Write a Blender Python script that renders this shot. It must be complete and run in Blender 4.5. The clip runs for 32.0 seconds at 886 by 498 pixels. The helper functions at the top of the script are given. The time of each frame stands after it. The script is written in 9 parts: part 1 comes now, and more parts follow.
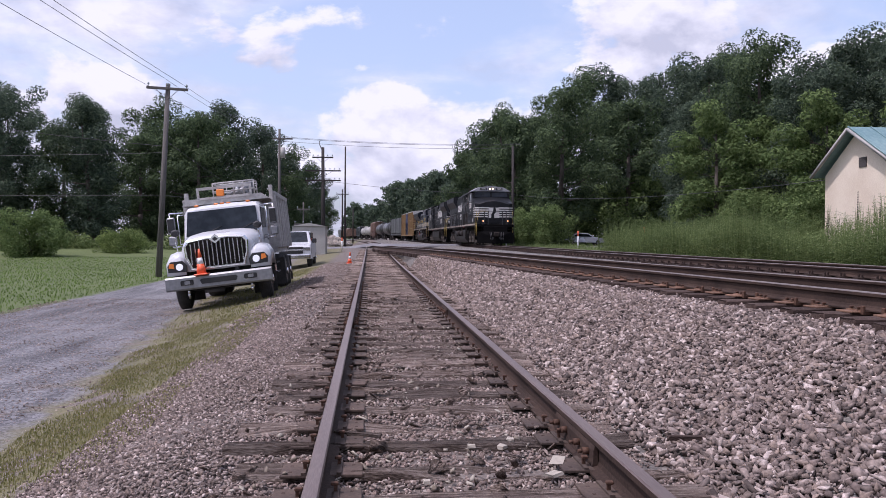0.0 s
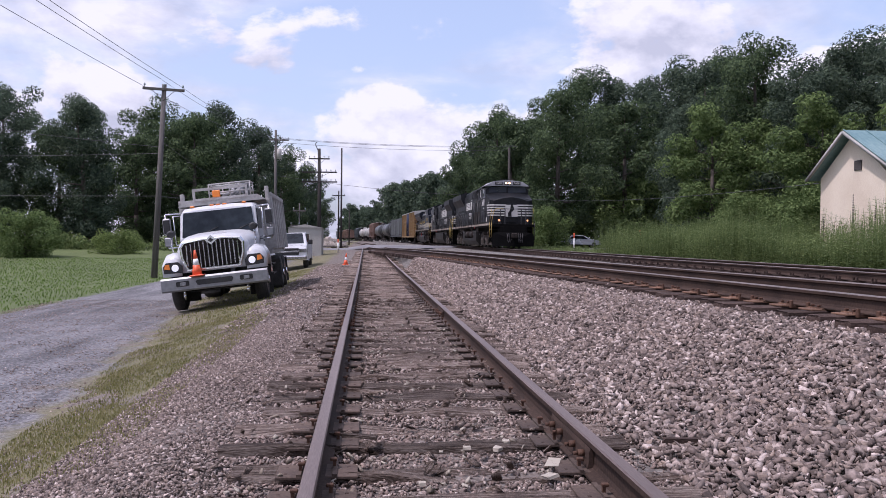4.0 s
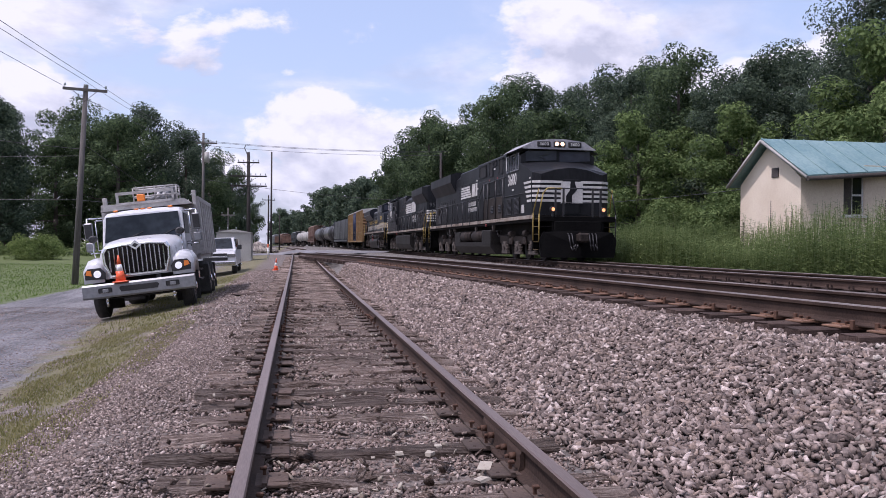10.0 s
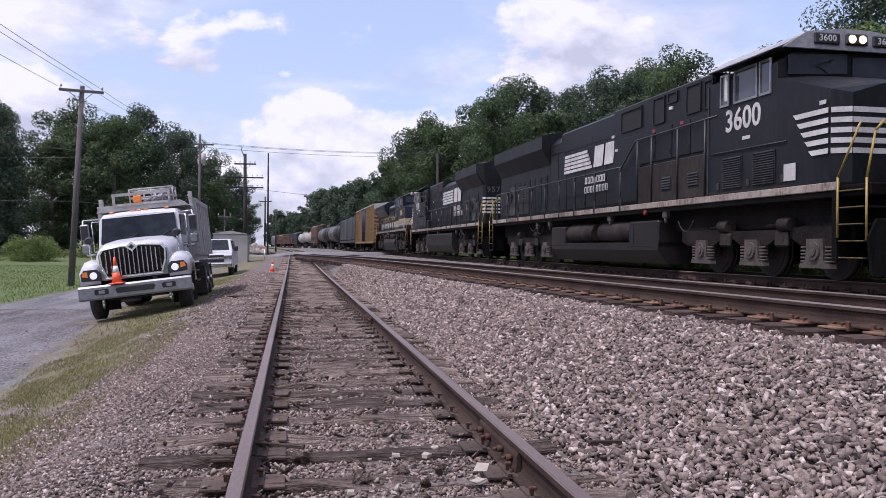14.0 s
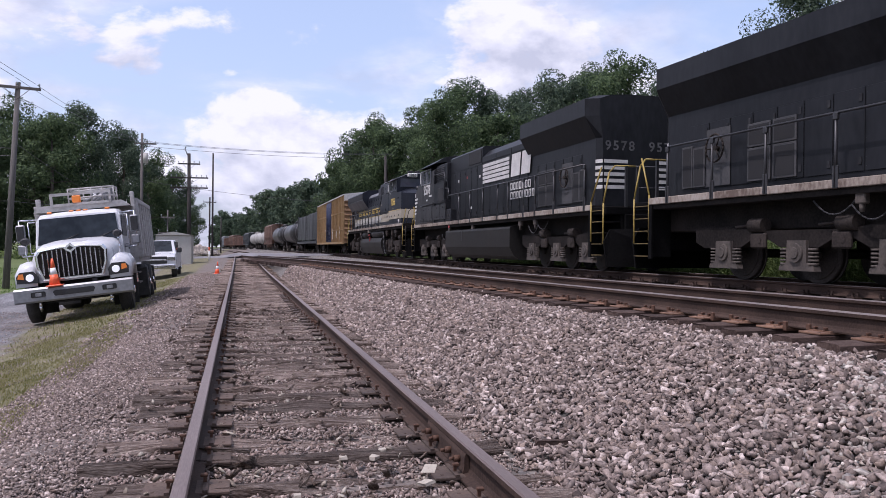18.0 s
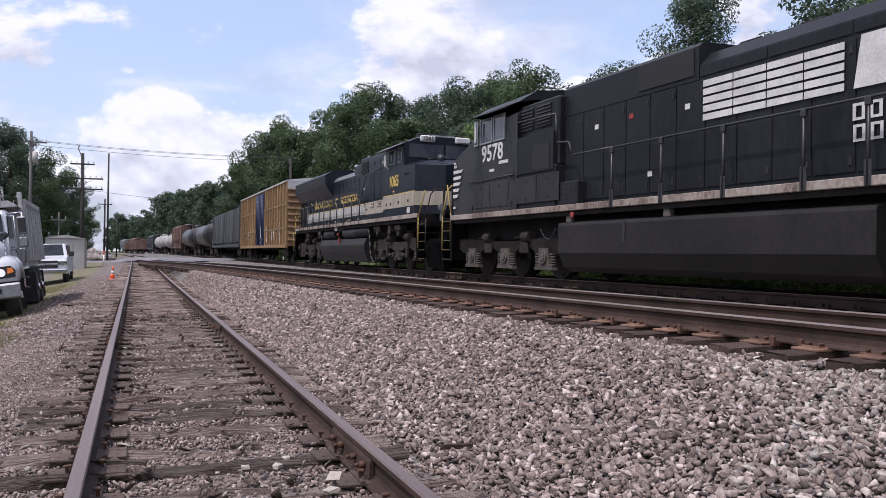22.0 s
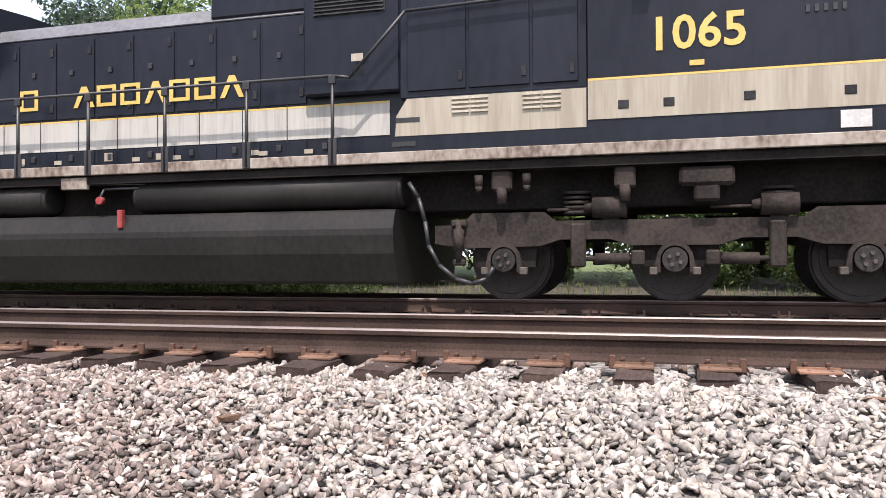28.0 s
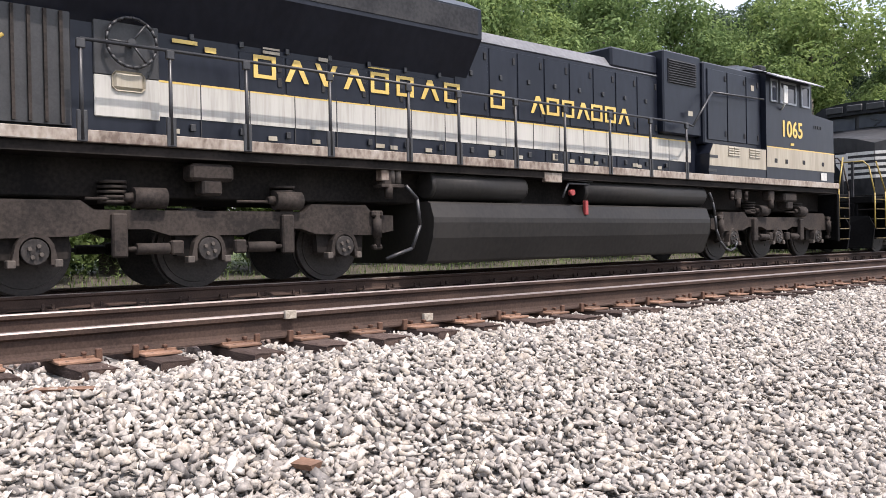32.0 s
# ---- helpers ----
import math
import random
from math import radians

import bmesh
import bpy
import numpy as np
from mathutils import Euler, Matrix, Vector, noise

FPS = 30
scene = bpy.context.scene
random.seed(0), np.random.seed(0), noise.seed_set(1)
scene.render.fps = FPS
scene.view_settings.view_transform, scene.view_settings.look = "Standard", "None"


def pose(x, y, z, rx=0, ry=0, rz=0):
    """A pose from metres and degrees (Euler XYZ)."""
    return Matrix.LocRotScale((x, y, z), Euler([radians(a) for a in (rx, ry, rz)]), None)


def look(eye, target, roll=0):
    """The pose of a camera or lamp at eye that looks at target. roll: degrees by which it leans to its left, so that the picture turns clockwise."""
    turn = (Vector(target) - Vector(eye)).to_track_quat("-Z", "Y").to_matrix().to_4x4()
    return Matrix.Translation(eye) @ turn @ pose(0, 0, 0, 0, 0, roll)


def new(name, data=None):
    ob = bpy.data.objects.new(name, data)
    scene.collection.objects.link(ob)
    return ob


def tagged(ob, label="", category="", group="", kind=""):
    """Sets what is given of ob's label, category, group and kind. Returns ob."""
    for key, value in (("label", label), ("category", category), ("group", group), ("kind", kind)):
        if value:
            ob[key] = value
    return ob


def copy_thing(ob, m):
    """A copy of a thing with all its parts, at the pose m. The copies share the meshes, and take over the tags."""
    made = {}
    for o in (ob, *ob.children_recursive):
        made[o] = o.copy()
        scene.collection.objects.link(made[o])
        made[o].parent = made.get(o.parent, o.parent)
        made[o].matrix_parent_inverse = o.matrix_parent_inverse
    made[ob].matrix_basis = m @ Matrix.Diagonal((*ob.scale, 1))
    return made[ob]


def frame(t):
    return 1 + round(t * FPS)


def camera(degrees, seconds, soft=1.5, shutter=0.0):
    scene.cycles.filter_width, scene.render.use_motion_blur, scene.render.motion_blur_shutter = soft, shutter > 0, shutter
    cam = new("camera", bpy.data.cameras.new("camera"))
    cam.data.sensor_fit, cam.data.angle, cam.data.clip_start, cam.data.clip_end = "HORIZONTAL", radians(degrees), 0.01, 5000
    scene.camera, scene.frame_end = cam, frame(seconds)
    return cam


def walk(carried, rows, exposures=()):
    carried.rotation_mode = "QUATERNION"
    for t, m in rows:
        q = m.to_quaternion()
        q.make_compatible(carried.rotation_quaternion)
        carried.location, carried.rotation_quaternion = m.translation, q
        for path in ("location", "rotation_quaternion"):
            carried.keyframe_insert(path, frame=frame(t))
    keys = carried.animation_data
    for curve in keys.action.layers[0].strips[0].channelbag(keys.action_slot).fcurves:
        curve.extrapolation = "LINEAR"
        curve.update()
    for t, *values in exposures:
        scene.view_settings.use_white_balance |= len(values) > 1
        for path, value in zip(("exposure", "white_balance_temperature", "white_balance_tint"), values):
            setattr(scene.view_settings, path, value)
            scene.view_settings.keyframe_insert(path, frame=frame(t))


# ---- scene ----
EYE = (0.0, 0.0, 1.084)
cam = camera(57.3, 32.0, soft=0.85)
LOOKS = [
    (0.0, -5.19, -0.78, -0.4), (2.0, -5.18, -0.78, -0.38), (2.5, -5.23, -0.78, -0.4), (3.0, -5.31, -0.76, -0.43),
    (3.5, -5.39, -0.71, -0.51), (5.5, -5.64, -0.53, -0.56), (6.0, -5.77, -0.49, -0.57), (6.5, -6.22, -0.37, -0.66),
    (7.0, -7.38, -0.27, -0.64), (7.5, -9.44, -0.3, -0.68), (8.0, -10.0, -0.3, -0.56), (8.5, -10.09, -0.37, -0.5),
    (9.0, -9.94, -0.39, -0.5), (9.5, -10.04, -0.33, -0.5), (10.0, -10.27, -0.26, -0.51), (10.5, -10.33, -0.16, -0.51),
    (11.0, -10.2, -0.23, -0.52), (11.5, -10.28, -0.16, -0.49), (12.0, -10.34, -0.12, -0.51), (12.5, -10.46, -0.09, -0.53),
    (13.0, -10.51, -0.1, -0.55), (13.5, -10.46, -0.11, -0.54), (14.0, -10.5, -0.15, -0.52), (14.5, -10.69, -0.06, -0.48),
    (15.0, -11.59, 0.0, -0.59), (15.5, -13.37, 0.12, -0.59), (16.5, -15.3, 0.2, -0.64), (17.5, -14.93, 0.21, -0.68),
    (18.0, -14.18, -0.01, -0.55), (18.5, -13.79, -0.27, -0.59), (19.0, -13.66, -0.08, -0.68), (19.5, -13.83, 0.02, -0.63),
    (20.0, -14.46, 0.13, -0.74), (20.5, -15.61, 0.2, -0.8), (21.0, -17.06, 0.23, -0.9), (21.5, -18.78, 0.28, -0.8),
    (22.0, -20.79, 0.43, -0.77), (22.5, -24.52, 0.52, -0.74), (23.0, -23.63, 0.21, -0.55), (23.5, -24.07, 0.49, -0.5),
    (24.0, -24.48, 0.11, -0.61), (24.5, -27.92, 0.71, -0.22), (25.0, -34.17, 0.82, -0.21), (25.5, -39.35, 1.63, -0.94),
    (26.0, -46.3, 2.08, -1.2), (26.5, -55.02, 2.04, -0.82), (27.5, -66.5, 1.1, -0.1), (28.5, -74.2, 0.38, 0.5),
    (29.0, -81.19, 0.4, 0.45), (29.5, -94.78, 0.54, 0.71), (30.0, -103.11, 0.12, 0.81), (30.5, -103.63, 0.05, 0.78),
    (31.0, -107.09, 0.02, 0.81), (31.5, -125.28, -0.17, 1.0), (32.0, -124.95, -0.5, 1.06),
]
walk(cam, [(t, pose(*EYE, 90 + p, r, y)) for t, y, p, r in LOOKS],
     exposures=[(0.0, 0.20, 6080, 28), (16.0, 0.22, 6080, 27), (20.0, 0.24, 6080, 23), (22.5, 0.29, 6200, 22), (24.0, 0.38, 6330, 22), (25.5, 0.62, 6600, 17), (26.5, 1.04, 6700, 17), (28.5, 1.24, 6600, 18), (30.0, 1.26, 6620, 18), (32.0, 1.17, 6560, 16)])

# ---- sky and sun
SUN_TO = Vector((-0.44, -0.14, 0.88)).normalized()
world = bpy.data.worlds.new("sky")
scene.world = world
world.use_nodes = True
wt = world.node_tree
wt.nodes.clear()


def wnode(kind, **kw):
    n = wt.nodes.new(kind)
    for k, v in kw.items():
        n.inputs[k].default_value = v
    return n


def build_sky():
    L = wt.links.new
    out = wt.nodes.new("ShaderNodeOutputWorld")
    bg = wnode("ShaderNodeBackground", Strength=1.0)
    sky = wt.nodes.new("ShaderNodeTexSky")
    sky.sky_type = "NISHITA"
    sky.sun_disc = False
    sky.sun_elevation = math.asin(SUN_TO.z)
    sky.sun_rotation = math.atan2(SUN_TO.x, SUN_TO.y)
    sky.air_density, sky.dust_density, sky.ozone_density = 1.0, 3.0, 1.0
    dim = wt.nodes.new("ShaderNodeVectorMath")
    dim.operation = "SCALE"
    dim.inputs["Scale"].default_value = 0.185
    L(sky.outputs[0], dim.inputs[0])
    tc = wt.nodes.new("ShaderNodeTexCoord")
    sep = wt.nodes.new("ShaderNodeSeparateXYZ")
    L(tc.outputs["Generated"], sep.inputs[0])
    # cloud sheet: directions projected on a flat layer
    lift = wt.nodes.new("ShaderNodeMath")
    lift.operation = "ADD"
    lift.inputs[1].default_value = 0.16
    L(sep.outputs[2], lift.inputs[0])
    inv = wt.nodes.new("ShaderNodeMath")
    inv.operation = "DIVIDE"
    inv.inputs[0].default_value = 1.0
    L(lift.outputs[0], inv.inputs[1])
    flat = wt.nodes.new("ShaderNodeVectorMath")
    flat.operation = "SCALE"
    L(tc.outputs["Generated"], flat.inputs[0])
    L(inv.outputs[0], flat.inputs["Scale"])
    n1 = wnode("ShaderNodeTexNoise", Scale=1.15, Detail=9.0, Roughness=0.56, Distortion=0.25)
    L(flat.outputs[0], n1.inputs["Vector"])
    # cumulus near the horizon, in plain directions
    mp = wt.nodes.new("ShaderNodeMapping")
    mp.inputs["Scale"].default_value = (1.0, 1.0, 1.7)
    mp.inputs["Location"].default_value = (0.35, 0.1, 0.12)
    L(tc.outputs["Generated"], mp.inputs[0])
    n2 = wnode("ShaderNodeTexNoise", Scale=5.2, Detail=10.0, Roughness=0.55, Distortion=0.15)
    L(mp.outputs[0], n2.inputs["Vector"])
    low = wt.nodes.new("ShaderNodeMapRange")
    low.inputs["From Min"].default_value = 0.02
    low.inputs["From Max"].default_value = 0.40
    low.inputs["To Min"].default_value = 0.16
    low.inputs["To Max"].default_value = -0.15
    L(sep.outputs[2], low.inputs["Value"])
    s2 = wt.nodes.new("ShaderNodeMath")
    s2.operation = "ADD"
    L(n2.outputs[0], s2.inputs[0])
    L(low.outputs[0], s2.inputs[1])
    r2 = wt.nodes.new("ShaderNodeMapRange")
    r2.interpolation_type = "SMOOTHSTEP"
    r2.inputs["From Min"].default_value = 0.47
    r2.inputs["From Max"].default_value = 0.54
    L(s2.outputs[0], r2.inputs["Value"])
    r1 = wt.nodes.new("ShaderNodeMapRange")
    r1.interpolation_type = "SMOOTHSTEP"
    r1.inputs["From Min"].default_value = 0.41
    r1.inputs["From Max"].default_value = 0.68
    L(n1.outputs[0], r1.inputs["Value"])
    mx = wt.nodes.new("ShaderNodeMath")
    mx.operation = "MAXIMUM"
    L(r1.outputs[0], mx.inputs[0])
    L(r2.outputs[0], mx.inputs[1])
    # lit tops and grey bases of the clouds, by how the cloud thins out upwards
    mp2 = wt.nodes.new("ShaderNodeMapping")
    mp2.inputs["Scale"].default_value = (1.0, 1.0, 1.7)
    mp2.inputs["Location"].default_value = (0.335, 0.1, 0.165)
    L(tc.outputs["Generated"], mp2.inputs[0])
    n3 = wnode("ShaderNodeTexNoise", Scale=5.2, Detail=10.0, Roughness=0.55, Distortion=0.15)
    L(mp2.outputs[0], n3.inputs["Vector"])
    thin = wt.nodes.new("ShaderNodeMath")
    thin.operation = "SUBTRACT"
    L(n2.outputs[0], thin.inputs[0])
    L(n3.outputs[0], thin.inputs[1])
    lit = wt.nodes.new("ShaderNodeMath")
    lit.operation = "MULTIPLY_ADD"
    lit.inputs[1].default_value, lit.inputs[2].default_value = 3.2, 0.56
    L(thin.outputs[0], lit.inputs[0])
    ramp = wt.nodes.new("ShaderNodeValToRGB")
    ramp.color_ramp.elements[0].position = 0.25
    ramp.color_ramp.elements[0].color = (0.50, 0.54, 0.61, 1)
    ramp.color_ramp.elements[1].position = 0.75
    ramp.color_ramp.elements[1].color = (0.80, 0.83, 0.86, 1)
    L(lit.outputs[0], ramp.inputs[0])
    # thin high veil that pales the blue
    veil = wt.nodes.new("ShaderNodeMix")
    veil.data_type = "RGBA"
    veil.inputs["Factor"].default_value = 0.42
    veil.inputs[7].default_value = (0.54, 0.66, 0.78, 1)
    L(dim.outputs[0], veil.inputs[6])
    mix = wt.nodes.new("ShaderNodeMix")
    mix.data_type = "RGBA"
    L(mx.outputs[0], mix.inputs["Factor"])
    L(veil.outputs[2], mix.inputs[6])
    L(ramp.outputs[0], mix.inputs[7])
    L(mix.outputs[2], bg.inputs["Color"])
    L(bg.outputs[0], out.inputs[0])


build_sky()
sun = new("sun", bpy.data.lights.new("sun", "SUN"))
sun.data.energy, sun.data.angle, sun.data.color = 2.7, radians(0.6), (1.0, 0.95, 0.88)
sun.matrix_world = look((0, 0, 60), Vector((0, 0, 60)) - SUN_TO)


# ---- materials
def surface(name, cols, rough=0.8, metal=0.0, scale=3.0, fine=40.0, bump=0.3, depth=0.01, stretch=(1, 1, 1), island=0.0, world_space=False, alt=None, seedless=False):
    """Two-scale procedural surface: cols are two or three base colours, mixed by a coarse and a fine noise."""
    m = bpy.data.materials.new(name)
    m.use_nodes = True
    nt = m.node_tree
    b = nt.nodes["Principled BSDF"]
    L = nt.links.new
    tc = nt.nodes.new("ShaderNodeTexCoord")
    vec = tc.outputs["Object"]
    if world_space:
        geo = nt.nodes.new("ShaderNodeNewGeometry")
        vec = geo.outputs["Position"]
    mp = nt.nodes.new("ShaderNodeMapping")
    mp.inputs["Scale"].default_value = stretch
    L(vec, mp.inputs[0])
    n1 = nt.nodes.new("ShaderNodeTexNoise")
    n1.inputs["Scale"].default_value, n1.inputs["Detail"].default_value = scale, 6
    n2 = nt.nodes.new("ShaderNodeTexNoise")
    n2.inputs["Scale"].default_value, n2.inputs["Detail"].default_value = fine, 4
    L(mp.outputs[0], n1.inputs["Vector"])
    L(mp.outputs[0], n2.inputs["Vector"])
    ramp = nt.nodes.new("ShaderNodeValToRGB")
    e = ramp.color_ramp.elements
    e[0].position, e[1].position = 0.36, 0.64
    e[0].color, e[1].color = (*cols[0], 1), (*cols[-1], 1)
    if len(cols) > 2:
        x = e.new(0.5)
        x.color = (*cols[1], 1)
    add = nt.nodes.new("ShaderNodeMath")
    add.operation = "MULTIPLY_ADD"
    L(n2.outputs[0], add.inputs[0])
    add.inputs[1].default_value = 0.55
    half = nt.nodes.new("ShaderNodeMath")
    half.operation = "MULTIPLY_ADD"
    half.inputs[1].default_value, half.inputs[2].default_value = 0.7, -0.125
    L(n1.outputs[0], half.inputs[0])
    L(half.outputs[0], add.inputs[2])
    fac = add.outputs[0]
    if island:
        geo2 = nt.nodes.new("ShaderNodeNewGeometry")
        oi = nt.nodes.new("ShaderNodeMath")
        oi.operation = "MULTIPLY_ADD"
        oi.inputs[1].default_value = island
        L(geo2.outputs["Random Per Island"], oi.inputs[0])
        sub = nt.nodes.new("ShaderNodeMath")
        sub.operation = "SUBTRACT"
        sub.inputs[1].default_value = island / 2
        L(fac, sub.inputs[0])
        L(sub.outputs[0], oi.inputs[2])
        fac = oi.outputs[0]
    L(fac, ramp.inputs[0])
    L(ramp.outputs[0], b.inputs["Base Color"])
    b.inputs["Roughness"].default_value, b.inputs["Metallic"].default_value = rough, metal
    if rough > 0.15:
        rr = nt.nodes.new("ShaderNodeMapRange")
        rr.inputs["To Min"].default_value, rr.inputs["To Max"].default_value = max(0.05, rough - 0.12), min(1.0, rough + 0.12)
        L(n1.outputs[0], rr.inputs["Value"])
        L(rr.outputs[0], b.inputs["Roughness"])
    if bump:
        bp = nt.nodes.new("ShaderNodeBump")
        bp.inputs["Strength"].default_value, bp.inputs["Distance"].default_value = bump, depth
        L(n2.outputs[0], bp.inputs["Height"])
        L(bp.outputs[0], b.inputs["Normal"])
    return m


def stone_mat(name, tones, grain=42.0):
    """Broken stone: every lump takes its own tone from the row of base colours, with a fine grain over it."""
    m = bpy.data.materials.new(name)
    m.use_nodes = True
    nt = m.node_tree
    L = nt.links.new
    b = nt.nodes["Principled BSDF"]
    geo = nt.nodes.new("ShaderNodeNewGeometry")
    ramp = nt.nodes.new("ShaderNodeValToRGB")
    e = ramp.color_ramp.elements
    e[0].position, e[0].color = 0.0, (*tones[0], 1)
    e[1].position, e[1].color = 1.0, (*tones[-1], 1)
    for i, c in enumerate(tones[1:-1]):
        k = e.new((i + 1) / (len(tones) - 1))
        k.color = (*c, 1)
    L(geo.outputs["Random Per Island"], ramp.inputs[0])
    n = nt.nodes.new("ShaderNodeTexNoise")
    n.inputs["Scale"].default_value, n.inputs["Detail"].default_value = grain, 5
    L(geo.outputs["Position"], n.inputs["Vector"])
    mr = nt.nodes.new("ShaderNodeMapRange")
    mr.inputs["From Min"].default_value, mr.inputs["From Max"].default_value = 0.3, 0.7
    mr.inputs["To Min"].default_value, mr.inputs["To Max"].default_value = 0.6, 1.34
    L(n.outputs[0], mr.inputs["Value"])
    sc = nt.nodes.new("ShaderNodeVectorMath")
    sc.operation = "SCALE"
    L(ramp.outputs[0], sc.inputs[0])
    L(mr.outputs[0], sc.inputs["Scale"])
    L(sc.outputs[0], b.inputs["Base Color"])
    b.inputs["Roughness"].default_value = 0.92
    b.inputs["Specular IOR Level"].default_value = 0.2
    bp = nt.nodes.new("ShaderNodeBump")
    bp.inputs["Strength"].default_value, bp.inputs["Distance"].default_value = 0.5, 0.003
    L(n.outputs[0], bp.inputs["Height"])
    L(bp.outputs[0], b.inputs["Normal"])
    return m


def per_object(m, amount=0.5):
    """Lets a material's brightness vary from object to object."""
    nt = m.node_tree
    b = nt.nodes["Principled BSDF"]
    src = b.inputs["Base Color"].links[0].from_socket
    oi = nt.nodes.new("ShaderNodeObjectInfo")
    mr = nt.nodes.new("ShaderNodeMapRange")
    mr.inputs["To Min"].default_value, mr.inputs["To Max"].default_value = 1 - amount, 1 + amount
    nt.links.new(oi.outputs["Random"], mr.inputs["Value"])
    sc = nt.nodes.new("ShaderNodeVectorMath")
    sc.operation = "SCALE"
    nt.links.new(src, sc.inputs[0])
    nt.links.new(mr.outputs[0], sc.inputs["Scale"])
    nt.links.new(sc.outputs[0], b.inputs["Base Color"])
    return m


def lamp_mat(name, col, strength):
    m = bpy.data.materials.new(name)
    m.use_nodes = True
    b = m.node_tree.nodes["Principled BSDF"]
    b.inputs["Base Color"].default_value = (*col, 1)
    b.inputs["Emission Color"].default_value = (*col, 1)
    b.inputs["Emission Strength"].default_value = strength
    return m


def leaf_mat(name, c0, c1, trans=0.25):
    m = surface(name, [c0, c1], rough=0.8, scale=0.35, fine=3.0, bump=0, island=0.5, world_space=True)
    nt = m.node_tree
    b = nt.nodes["Principled BSDF"]
    b.inputs["Specular IOR Level"].default_value = 0.2
    tr = nt.nodes.new("ShaderNodeBsdfTranslucent")
    mix = nt.nodes.new("ShaderNodeMixShader")
    mix.inputs[0].default_value = trans
    nt.links.new(b.inputs["Base Color"].links[0].from_socket, tr.inputs["Color"])
    nt.links.new(b.outputs[0], mix.inputs[1])
    nt.links.new(tr.outputs[0], mix.inputs[2])
    nt.links.new(mix.outputs[0], nt.nodes["Material Output"].inputs[0])
    return m


def matt(m, level):
    """Less gloss for grimy surfaces."""
    m.node_tree.nodes["Principled BSDF"].inputs["Specular IOR Level"].default_value = level
    return m


M = {}
M["rail_side"] = surface("rusty_rail", [(0.032, 0.021, 0.017), (0.07, 0.046, 0.036)], 0.85, 0.1, 2.0, 60, 0.3, 0.002)
M["rail_top"] = surface("worn_rail_head", [(0.125, 0.094, 0.085), (0.20, 0.16, 0.148)], 0.55, 0.25, 1.0, 30, 0.05, 0.001, (6, 0.4, 1))
M["rail_bright"] = surface("polished_rail_head", [(0.15, 0.122, 0.11), (0.22, 0.185, 0.17)], 0.5, 0.4, 1.0, 30, 0.03, 0.001, (6, 0.4, 1))
M["tie"] = per_object(surface("weathered_tie_wood", [(0.05, 0.034, 0.027), (0.19, 0.143, 0.118), (0.40, 0.33, 0.285)], 0.92, 0, 3.0, 30, 1.0, 0.02, (1.0, 18, 6)), 0.4)
M["tie_dark"] = per_object(surface("creosoted_tie_wood", [(0.035, 0.022, 0.018), (0.085, 0.06, 0.05)], 0.9, 0, 4.0, 30, 0.6, 0.01, (1.2, 12, 6)), 0.3)
M["plate"] = per_object(surface("rusted_tie_plate", [(0.137, 0.074, 0.046), (0.230, 0.132, 0.086)], 0.85, 0.15, 6, 60, 0.3, 0.002), 0.25)
M["spike"] = surface("rusty_spike", [(0.062, 0.029, 0.018), (0.112, 0.058, 0.036)], 0.8, 0.2, 20, 90, 0.2, 0.002)
M["ballast"] = stone_mat("grey_ballast_stone", [(0.134, 0.121, 0.111), (0.329, 0.296, 0.265), (0.200, 0.181, 0.164), (0.446, 0.404, 0.360), (0.275, 0.247, 0.219), (0.163, 0.150, 0.142), (0.375, 0.326, 0.274), (0.240, 0.220, 0.198), (0.562, 0.514, 0.460), (0.229, 0.199, 0.167)])
# dirt tones, darkened further for the backlit look of the stones along the track
M["ballast_dirt_shade"] = stone_mat("dirt_stained_shaded_ballast_stone", [(0.056, 0.044, 0.039), (0.235, 0.187, 0.165), (0.111, 0.087, 0.078), (0.350, 0.284, 0.253), (0.173, 0.134, 0.119), (0.079, 0.064, 0.058), (0.272, 0.211, 0.176), (0.144, 0.114, 0.102), (0.512, 0.431, 0.391), (0.125, 0.095, 0.081)])
M["ballast_old"] = stone_mat("brownish_old_ballast", [(0.082, 0.06, 0.052), (0.275, 0.213, 0.185), (0.135, 0.101, 0.088), (0.365, 0.292, 0.256), (0.205, 0.155, 0.135), (0.112, 0.088, 0.08), (0.46, 0.39, 0.345), (0.167, 0.127, 0.112)])
M["black_paint"] = surface("black_locomotive_paint", [(0.0078, 0.0084, 0.0102), (0.0165, 0.0176, 0.0205)], 0.45, 0, 0.7, 9, 0.06, 0.003, (1, 1, 0.35))
M["faded_black"] = surface("patchily_faded_black_paint", [(0.012, 0.0122, 0.0135), (0.026, 0.0262, 0.028), (0.036, 0.0355, 0.037)], 0.5, 0, 0.9, 7, 0.06, 0.003, (1, 1, 0.5))
M["blue_paint"] = surface("dark_navy_paint", [(0.0058, 0.0074, 0.0128), (0.0118, 0.0142, 0.0222)], 0.36, 0, 0.7, 9, 0.06, 0.003, (1, 1, 0.35))
M["cream"] = surface("weathered_cream_stripe", [(0.255, 0.222, 0.168), (0.305, 0.27, 0.21), (0.345, 0.31, 0.243)], 0.55, 0, 1.6, 9, 0.05, 0.002, (1, 3.0, 0.22))
M["band_white"] = surface("weathered_white_hood_band", [(0.31, 0.295, 0.265), (0.385, 0.37, 0.335), (0.42, 0.405, 0.37)], 0.55, 0, 1.6, 9, 0.05, 0.002, (1, 3.0, 0.22))
M["gold"] = surface("gold_lettering", [(0.48, 0.33, 0.08), (0.58, 0.42, 0.12)], 0.5, 0, 3, 30, 0)
